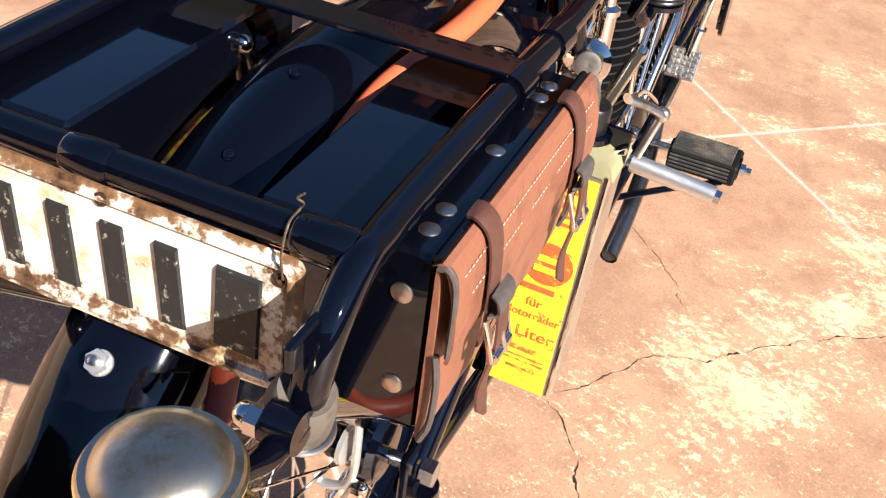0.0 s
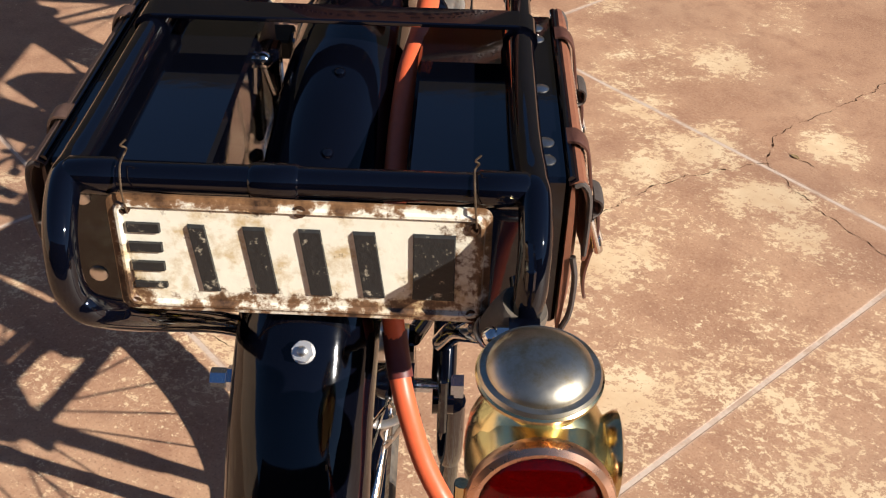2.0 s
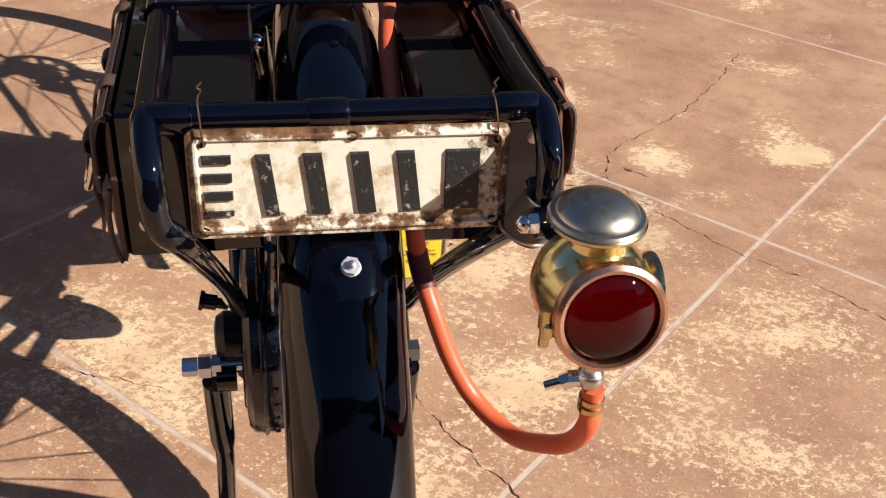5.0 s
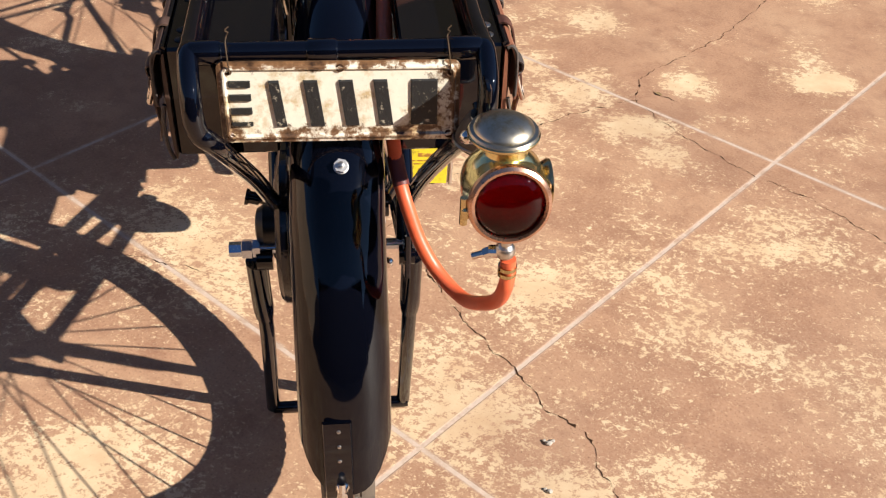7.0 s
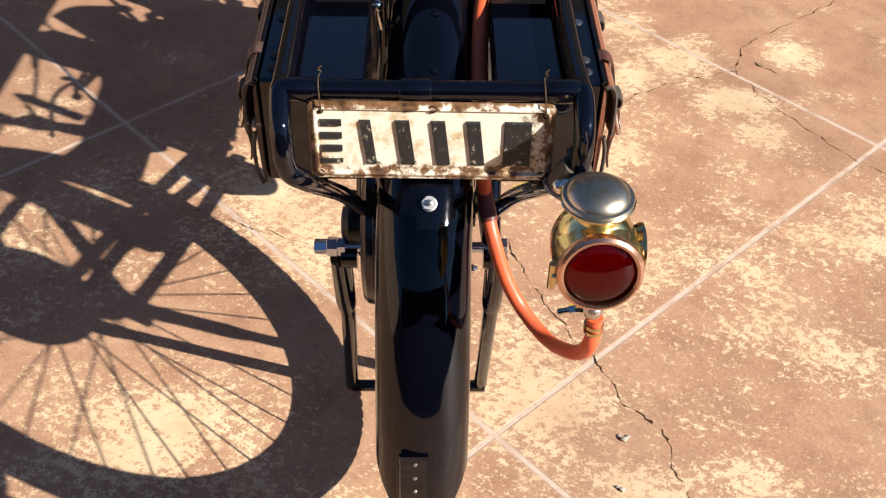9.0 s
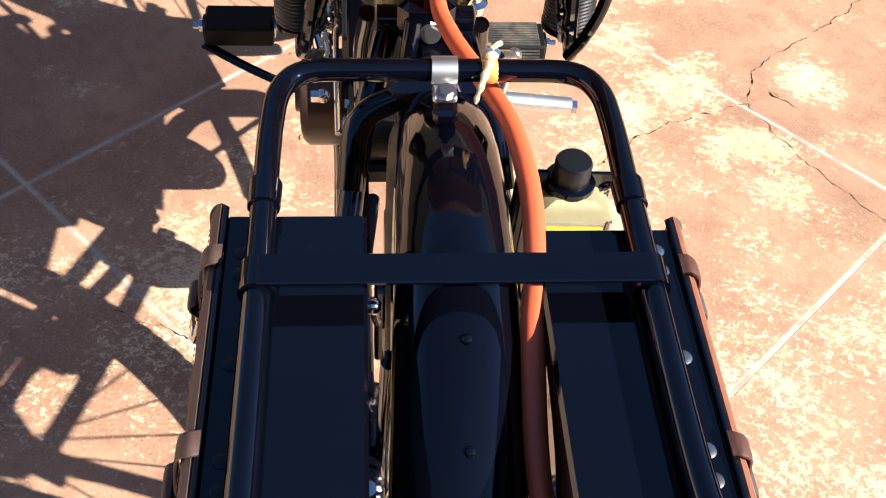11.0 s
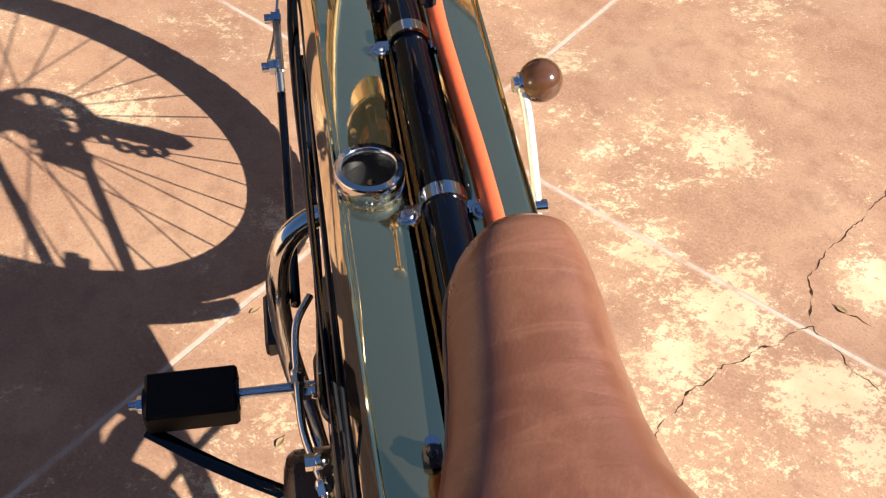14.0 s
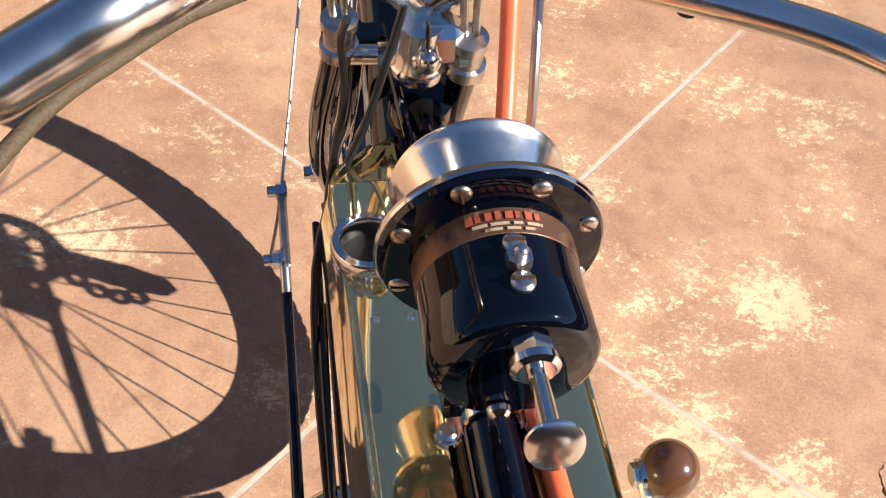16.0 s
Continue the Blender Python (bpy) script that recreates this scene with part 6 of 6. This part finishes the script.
pedal(-1, -0.292, -0.190, 1.099, 0.358, "worn black rubber pedal on a zinc axle")
pedal(1, 0.223, 0.122, 1.096, 0.333, "ribbed black rubber pedal on a zinc axle")
part("pedal_stay", tube([(-0.292, 1.074, 0.342), (-0.22, 1.026, 0.334), (-0.140, 0.982, 0.326), (-0.07, 0.945, 0.315)], 0.0085, 10, 4, flat=0.35), BLACK, bike, "flat black stay")
part("pedal_stay", tube([(0.205, 1.070, 0.318), (0.14, 1.03, 0.305), (0.07, 0.98, 0.290)], 0.0075, 10, 4, flat=0.35), BLACK, bike, "flat black stay")
part("crank_shaft", rod((-0.085, 1.099, 0.358), (0.085, 1.096, 0.335), 0.011, 16), NICKEL, bike)
foot = part("footrest", tube([(0.107, 0.835, 0.440), (0.214, 0.832, 0.431)], 0.0118, 18, 1), ALUMINIUM, bike, "plain aluminium footrest tube")
part("footrest_bolt", hexagon((0.214, 0.832, 0.431), (1, -0.03, -0.08), 0.0095, 0.008), ZINC, foot, "blue-white zinc bolt")
part("footrest_shaft", rod((0.04, 0.837, 0.446), (0.112, 0.835, 0.440), 0.009, 14), ZINC, foot)

# ---- engine ----
engine = part("engine", join(lathe([(-0.050, 0.02), (-0.050, 0.054), (-0.044, 0.062), (0.044, 0.062), (0.050, 0.054), (0.050, 0.02)], (0, 0.958, 0.308), (1, 0, 0), 40), box((0, 0.985, 0.375), (0.092, 0.165, 0.080), 0.020)), STEEL_DARK, bike, "grimy alloy crankcase of a V-twin engine")
part("timing_cover", lathe([(0, 0.058), (0.012, 0.056), (0.018, 0.050), (0.022, 0.022), (0.028, 0.020)], (0.045, 0.965, 0.350), (1, 0, 0), 36), NICKEL, engine, "nickel timing cover")
for lean in (26, -4):
    ax = Vector((0, math.sin(radians(lean)), math.cos(radians(lean))))
    prof = []
    for k in range(21):
        h0 = 0.085 + k * 0.0125
        prof += [(h0, 0.033), (h0, 0.058), (h0 + 0.003, 0.058), (h0 + 0.003, 0.033)]
    cyl = part("cylinder", lathe([(0.06, 0.034)] + prof + [(0.350, 0.034), (0.356, 0.018)], (0, 0.985, 0.305), ax, 32), BLACK_FLAT, engine, "finned black cylinder")
    part("valve_spring_cap", lathe([(0, 0.012), (0.03, 0.012), (0.034, 0.008)], Vector((0.040, 0.985, 0.305)) + ax * 0.330, ax, 18), NICKEL, cyl)
    part("push_rod", rod(Vector((0.062, 0.985, 0.335)) + ax * 0.05, Vector((0.056, 0.985, 0.305)) + ax * 0.33, 0.0055, 12), NICKEL, cyl, "bright push rod tube")
carb = part("carburettor", join(lathe([(0, 0.020), (0.006, 0.024), (0.022, 0.024), (0.028, 0.016), (0.034, 0.014)], (0.062, 0.658, 0.640), (0.30, -0.93, 0.22), 30), rod((0.060, 0.715, 0.575), (0.060, 0.715, 0.672), 0.0125, 20), lathe([(0, 0.0125), (0.002, 0.015), (0.008, 0.015), (0.012, 0.009), (0.024, 0.008)], (0.060, 0.715, 0.665), (0, 0, 1), 20), rod((0.058, 0.66, 0.625), (0.056, 0.675, 0.555), 0.011, 18)), NICKEL, engine, "nickel carburettor")
part("carb_cup", lathe([(0, 0.014), (0.003, 0.013), (0.004, 0.007), (0.003, 0.001)], (0.072, 0.627, 0.6475), (0.30, -0.93, 0.22), 24), NICKEL_OLD, carb)
part("oil_pump", join(rod((0.080, 0.858, 0.570), (0.080, 0.705, 0.566), 0.0085, 16), rod((0.080, 0.858, 0.570), (0.080, 0.900, 0.614), 0.0042, 12), lathe([(0, 0.0085), (0.004, 0.0105), (0.012, 0.0105), (0.016, 0.006)], (0.080, 0.850, 0.5695), (0, 1, 0.2), 18)), NICKEL, engine, "nickel hand oil pump")
part("tail_pipe", tube([(0.062, 1.215, 0.400), (0.080, 1.165, 0.345), (0.092, 1.09, 0.306), (0.098, 0.99, 0.273), (0.099, 0.902, 0.246)], 0.0125, 16, 6, hollow=True), STEEL_DARK, engine, "dull steel tail pipe")
part("pipe_bore", tube([(0.098, 0.99, 0.273), (0.099, 0.904, 0.2466)], 0.0105, 14, 1), RUBBER, engine)
part("silver_pipe", tube([(0.050, 1.19, 0.52), (0.066, 1.165, 0.53), (0.072, 1.12, 0.50), (0.068, 1.05, 0.42)], 0.0100, 14, 6), NICKEL, engine, "bright bent pipe")
part("running_tube", join(rod((0.090, 1.35, 0.42), (0.092, 0.80, 0.375), 0.0085, 14), rod((0.084, 1.35, 0.40), (0.086, 0.80, 0.355), 0.006, 12)), BLACK, bike)
kick = part("foot_pedal", box((0.099, 1.150, 0.443), (0.044, 0.046, 0.006), 0.002, Matrix.Rotation(radians(50), 3, "X")), NICKEL_OLD, bike, "checkered metal foot pedal")
studs = []
rx = Matrix.Rotation(radians(50), 3, "X")
for i in range(5):
    for j in range(5):
        studs.append(box(Vector((0.099, 1.150, 0.443)) + rx @ Vector((-0.0164 + 0.0082 * i, -0.0172 + 0.0086 * j, 0.004)), (0.0060, 0.0056, 0.004), 0.001, rx))
part("checker_studs", join(*studs), NICKEL_OLD, kick, kind="stuff")
part("pedal_arm", join(tube([(0.100, 1.158, 0.452), (0.106, 1.170, 0.488), (0.112, 1.175, 0.545), (0.110, 1.20, 0.58), (0.09, 1.24, 0.58)], 0.006, 12, 5), lathe([(0, 0.011), (0.03, 0.011), (0.034, 0.006)], (0.102, 1.165, 0.462), (0.1, 0.2, 1), 16)), NICKEL, kick)
part("lever_arm", join(tube([(0.092, 0.785, 0.546), (0.112, 0.805, 0.534), (0.130, 0.823, 0.520)], 0.0095, 12, 3, flat=0.6), rod((0.130, 0.823, 0.520), (0.115, 0.808, 0.465), 0.005, 12), ball((0.130, 0.823, 0.520), 0.0095, 14, 8)), NICKEL_OLD, engine, "nickel change linkage")
for s in (-1, 1):
    part("link_rod", tube([(s * 0.086, 0.70, 0.50), (s * 0.090, 0.85, 0.52), (s * 0.090, 1.0, 0.45), (s * 0.088, 1.12, 0.37)], 0.0038, 10, 5), NICKEL, engine, "bent nickel control link")
for y, z in ((0.75, 0.515), (0.92, 0.50), (1.05, 0.42)):
    part("link_nut", join(hexagon((-0.108, y, z), (-1, 0, 0), 0.008, 0.010), ball((-0.104, y, z), 0.0085, 12, 8)), NICKEL, engine)
stud = part("ball_stud", join(ball((-0.052, 0.210, 0.795), 0.0062, 18, 10), rod((-0.052, 0.214, 0.79), (-0.047, 0.225, 0.755), 0.0035, 10)), NICKEL, rear_fender, "bright ball-headed stud")
part("stud_bracket", box((-0.047, 0.228, 0.760), (0.007, 0.018, 0.075), 0.002), BLACK, rear_fender)

# ---- oil can in its bracket ----
can = thing("oil_can", (0.113, 0.432, 0.424), "yellow one-litre motorcycle oil can with black cap", "oil can")
can.rotation_euler = (0, radians(1.8), 0)
CX0, CX1, CY0, CY1, CZ0, CZ1 = 0.086, 0.1475, 0.402, 0.462, 0.424, 0.668
cc = ((CX0 + CX1) / 2, (CY0 + CY1) / 2, (CZ0 + CZ1) / 2)
body = part("can_body", box(cc, (CX1 - CX0, CY1 - CY0, CZ1 - CZ0), 0.004), NICKEL_OLD, can, "grey tin body")
part("painted_face", box((cc[0] - 0.001, CY0 - 0.0006, cc[2] - 0.002), (CX1 - CX0 - 0.009, 0.0012, CZ1 - CZ0 - 0.010), 0.0004), YELLOW, body, "chipped yellow paint")
part("shoulder", loft([[Vector((cc[0] + a * w, cc[1] + b * d, z)) for a, b in ((-1, -1), (1, -1), (1, 1), (-1, 1))] for w, d, z in ((0.0345, 0.0295, CZ1 - 0.003), (0.030, 0.026, CZ1 + 0.006), (0.017, 0.017, CZ1 + 0.013))]), material("thin_yellow_wash", (0.42, 0.37, 0.20), 0.35, 0.4, bump=0.1, scale=60, vary=0.2, rough_vary=0.1), body, "dull yellowish tin shoulder")
for x in (CX0, CX1):
    part("can_edge", rod((x, CY0 + 0.001, CZ0), (x, CY0 + 0.001, CZ1), 0.0022, 8), NICKEL, body, "bright folded tin edge")
neck = part("can_cap", lathe([(0, 0.0185), (0.010, 0.0185), (0.013, 0.0165), (0.014, 0.0168), (0.034, 0.0165), (0.0365, 0.0150), (0.0370, 0.003)], (0.1140, 0.436, CZ1 + 0.004), (0, 0, 1), 32), BLACK_FLAT, can, "matt black screw cap")
part("cap_strap", join(lathe([(0, 0.0215), (0.001, 0.0225), (0.016, 0.0225), (0.017, 0.0210)], (0.1140, 0.436, CZ1 + 0.002), (0, 0, 1), 32), box((0.1405, 0.436, CZ1 + 0.010), (0.022, 0.004, 0.034), 0.0018), box((0.0890, 0.436, CZ1 + 0.014), (0.012, 0.008, 0.026), 0.003)), BLACK, can, "black strap bracket round the neck")
part("spring_pin", tube([(0.1350, 0.432, CZ1 + 0.000), (0.1400, 0.431, CZ1 + 0.006), (0.1450, 0.430, CZ1 + 0.011), (0.1500, 0.431, CZ1 + 0.014), (0.1500, 0.431, CZ1 + 0.009), (0.1450, 0.430, CZ1 + 0.007), (0.1410, 0.431, CZ1 + 0.001), (0.1380, 0.432, CZ1 - 0.003)], 0.0013, 8, 5), NICKEL, can, "small steel spring pin")
part("can_bracket", join(box((0.072, 0.432, 0.55), (0.008, 0.030, 0.28), 0.002), rod((0.072, 0.432, 0.62), (0.050, 0.50, 0.655), 0.008), box((0.098, 0.432, CZ0 - 0.004), (0.06, 0.040, 0.006), 0.002)), BLACK, can)
fx, fy = Vector((1, 0, 0)), Vector((0, 0, 1))
fm = cc[0] - 0.002
disc = part("red_disc", lathe([(0, 0.0215), (0.0006, 0.0213)], (fm + 0.004, CY0 - 0.0013, 0.571), (0, -1, 0), 40), RED_PAINT, body, "orange-red printed roundel")
words("lettering", "für", 0.013, (fm, CY0 - 0.0015, 0.523), fx, fy, RED_PAINT, body)
words("lettering", "Motorräder", 0.012, (fm, CY0 - 0.0015, 0.509), fx, fy, RED_PAINT, body, 0.052)
words("lettering", "1 Liter", 0.017, (fm, CY0 - 0.0015, 0.487), fx, fy, RED_PAINT, body, 0.048)


def print_bar(z, w, h, mat, dx=0.0, y=CY0 - 0.0014):
    part("printed_bar", box((fm + dx, y, z), (w, 0.0006, h), 0.0001), mat, body)


for z, w, h, m_ in ((0.543, 0.030, 0.006, RED_PAINT), (0.473, 0.026, 0.0055, RUST_PRINT), (0.464, 0.042, 0.0018, RUST_PRINT), (0.459, 0.044, 0.0018, RUST_PRINT), (0.450, 0.024, 0.0030, RUST_PRINT), (0.646, 0.030, 0.0026, RED_PAINT), (0.640, 0.020, 0.0026, RED_PAINT), (0.632, 0.034, 0.0048, RED_PAINT), (0.622, 0.022, 0.0030, RED_PAINT), (0.614, 0.028, 0.0030, RED_PAINT)):
    print_bar(z, w, h, m_)
for z in (0.576, 0.565):
    print_bar(z, 0.024, 0.0065, YELLOW, 0.004, CY0 - 0.0024)

# ---- scrap of leather lace tied round the rack ----
lace = thing("leather_lace", (0.032, 0.404, 0.82), "scrap of orange leather lace knotted round the rack", "lace")
part("lace_wrap", lathe([(-0.006, 0.0088), (-0.003, 0.0102), (0.003, 0.0102), (0.006, 0.0090)], (0.036, 0.406, RZ + 0.008), (1, 0.1, 0), 16), material("orange_lace", (0.70, 0.27, 0.05), 0.6, bump=0.3, scale=200, vary=0.3), lace)
part("lace_knot", join(ball((0.037, 0.408, RZ + 0.0195), 0.0048, 12, 8, (1.2, 0.8, 0.9)), tube([(0.037, 0.409, RZ + 0.026), (0.041, 0.411, RZ + 0.028), (0.044, 0.414, RZ + 0.027)], 0.0022, 8, 4)), CORD, lace, "frayed pale knot")
part("lace_tail", tube([(0.036, 0.402, RZ + 0.020), (0.033, 0.396, RZ + 0.015), (0.030, 0.389, RZ + 0.010), (0.027, 0.384, RZ + 0.004), (0.025, 0.381, RZ - 0.003)], lambda t: 0.0038 - 0.0022 * t + 0.0006 * math.sin(23 * t), 8, 5, flat=0.4), CORD, lace, "frayed pale tail")

# plate between crankcase, gear case and frame, added to fill the cast shadow
part("shadow_plate", prism([(1.237, 0.211), (1.33, 0.25), (1.30, 0.37), (1.20, 0.47), (1.05, 0.52), (0.86, 0.49), (0.82, 0.42), (0.95, 0.35), (1.13, 0.27)], (-0.034, 0, 0), (0, 1, 0), (0, 0, 1), 0.008), BLACK_FLAT, engine, "added black plate that fills the engine's cast shadow")
# boxes added to fill the cast shadow; rear gear drum low behind the engine
part("shadow_boxes", join(box((0.006, 0.850, 0.425), (0.050, 0.180, 0.176), 0.016), box((0.006, 0.672, 0.466), (0.044, 0.120, 0.094), 0.014), box((0.006, 0.745, 0.430), (0.030, 0.060, 0.050), 0.006)), BLACK_FLAT, engine, "added black boxes that fill the shadow behind the engine")
gear_drum = part("gear_drum", join(lathe([(-0.030, 0.018), (-0.030, 0.040), (-0.025, 0.046), (0.025, 0.046), (0.030, 0.040), (0.030, 0.018)], (0, 0.737, 0.276), (1, 0, 0), 36), box((0, 0.772, 0.250), (0.03, 0.03, 0.024), 0.006)), BLACK_FLAT, bike, "grimy black gear drum")
part("drum_stud", join(rod((0.0, 0.770, 0.290), (0.0, 0.800, 0.330), 0.012, 12), hexagon((0.030, 0.737, 0.276), (1, 0, 0), 0.012, 0.010)), NICKEL_OLD, gear_drum)

# ---- magneto and small fittings under the saddle ----
magneto = part("magneto", join(lathe([(-0.045, 0.028), (-0.042, 0.036), (0.030, 0.036), (0.034, 0.030), (0.036, 0.012)], (-0.030, 0.775, 0.436), (1, 0, 0), 28), box((-0.032, 0.775, 0.394), (0.060, 0.075, 0.030), 0.006)), BLACK_FLAT, bike, "black magneto")
part("magneto_cap", lathe([(0, 0.021), (0.006, 0.020), (0.009, 0.014), (0.010, 0.004)], (-0.076, 0.775, 0.436), (-1, 0, 0), 24), NICKEL, magneto, "nickel end cap")
for y, z in ((0.750, 0.461), (0.800, 0.461), (0.775, 0.405)):
    part("magneto_screw", hexagon((-0.074, y, z), (-1, 0, 0), 0.006, 0.006), NICKEL, magneto)
part("ignition_lead", tube([(-0.020, 0.785, 0.47), (-0.028, 0.830, 0.50), (-0.034, 0.880, 0.54), (-0.040, 0.930, 0.58)], 0.0034, 8, 5), CABLE, magneto, "cloth-covered ignition lead")
part("oil_pipe", tube([(0.050, 0.70, 0.66), (0.040, 0.66, 0.60), (0.045, 0.70, 0.50), (0.05, 0.82, 0.42)], 0.0042, 10, 6), NICKEL, engine, "thin nickel oil pipe")
part("stay_tube", tube([(0.052, 0.590, 0.735), (0.058, 0.632, 0.66), (0.060, 0.705, 0.52), (0.058, 0.80, 0.36)], 0.0085, 12, 5), BLACK, frame_part)
part("stay_tube", tube([(-0.052, 0.606, 0.735), (-0.058, 0.653, 0.66), (-0.060, 0.725, 0.52), (-0.058, 0.807, 0.36)], 0.0085, 12, 5), BLACK, frame_part)

# ---- small litter on the concrete ----
LEAF = material("dry_leaf", (0.30, 0.20, 0.09), 0.7, bump=0.3, scale=300, vary=0.3)
STONE = material("grey_grit", (0.42, 0.37, 0.31), 0.85, bump=0.4, scale=400, vary=0.3)


def dry_leaf(x, y, turn, size):
    """A curled leaf, pointed at both ends, with a fold along its midrib."""
    ob = thing("dry_leaf", (x, y, 0), "small curled dry leaf lying on the concrete", "leaf", "fallen leaves")
    c, s_ = math.cos(turn), math.sin(turn)
    rings = []
    for k in range(7):
        t = k / 6
        w = size * 0.26 * math.sin(math.pi * (0.06 + 0.88 * t))
        ring = []
        for a, lift in ((-1, 0.55), (-0.5, 0.2), (0, 0.0), (0.5, 0.2), (1, 0.55)):
            p, q = (t - 0.5) * size, a * w
            ring.append(Vector((x + p * c - q * s_, y + p * s_ + q * c, 0.0012 + lift * w * 0.7 + 0.1 * size * (t - 0.5) ** 2)))
        rings.append(ring + [v - Vector((0, 0, 0.0005)) for v in reversed(ring)])
    part("blade", loft(rings), LEAF, ob)
    e = Vector((x + 0.5 * size * c, y + 0.5 * size * s_, 0.002))
    part("stalk", rod(e, e + Vector((c * size * 0.3, s_ * size * 0.3, -0.001)), 0.0005, 6), LEAF, ob)


for x, y, a, size in ((-0.196, 1.497, 0.5, 0.016), (-0.168, 1.246, 0.9, 0.018), (0.768, 1.372, 2.2, 0.020)):
    dry_leaf(x, y, a, size)


def grit(x, y, r, seed):
    rnd = random.Random(seed)
    ob = thing("pebble", (x, y, 0), "tiny pale chip of grit on the concrete", "pebble", "grit on the concrete")
    v, f = ball((x, y, r * 0.45), r, 8, 5, (1.0, 0.75, 0.55))
    part("chip", ([Vector(p) + Vector((rnd.uniform(-1, 1), rnd.uniform(-1, 1), rnd.uniform(-0.3, 0.3))) * r * 0.18 for p in v], f), STONE, ob, crease=20)


for k, (x, y, r) in enumerate(((0.305, 0.296, 0.006), (0.312, 0.301, 0.004), (0.299, 0.303, 0.0035), (0.29, 0.204, 0.005), (0.284, 0.209, 0.0035))):
    grit(x, y, r, k)
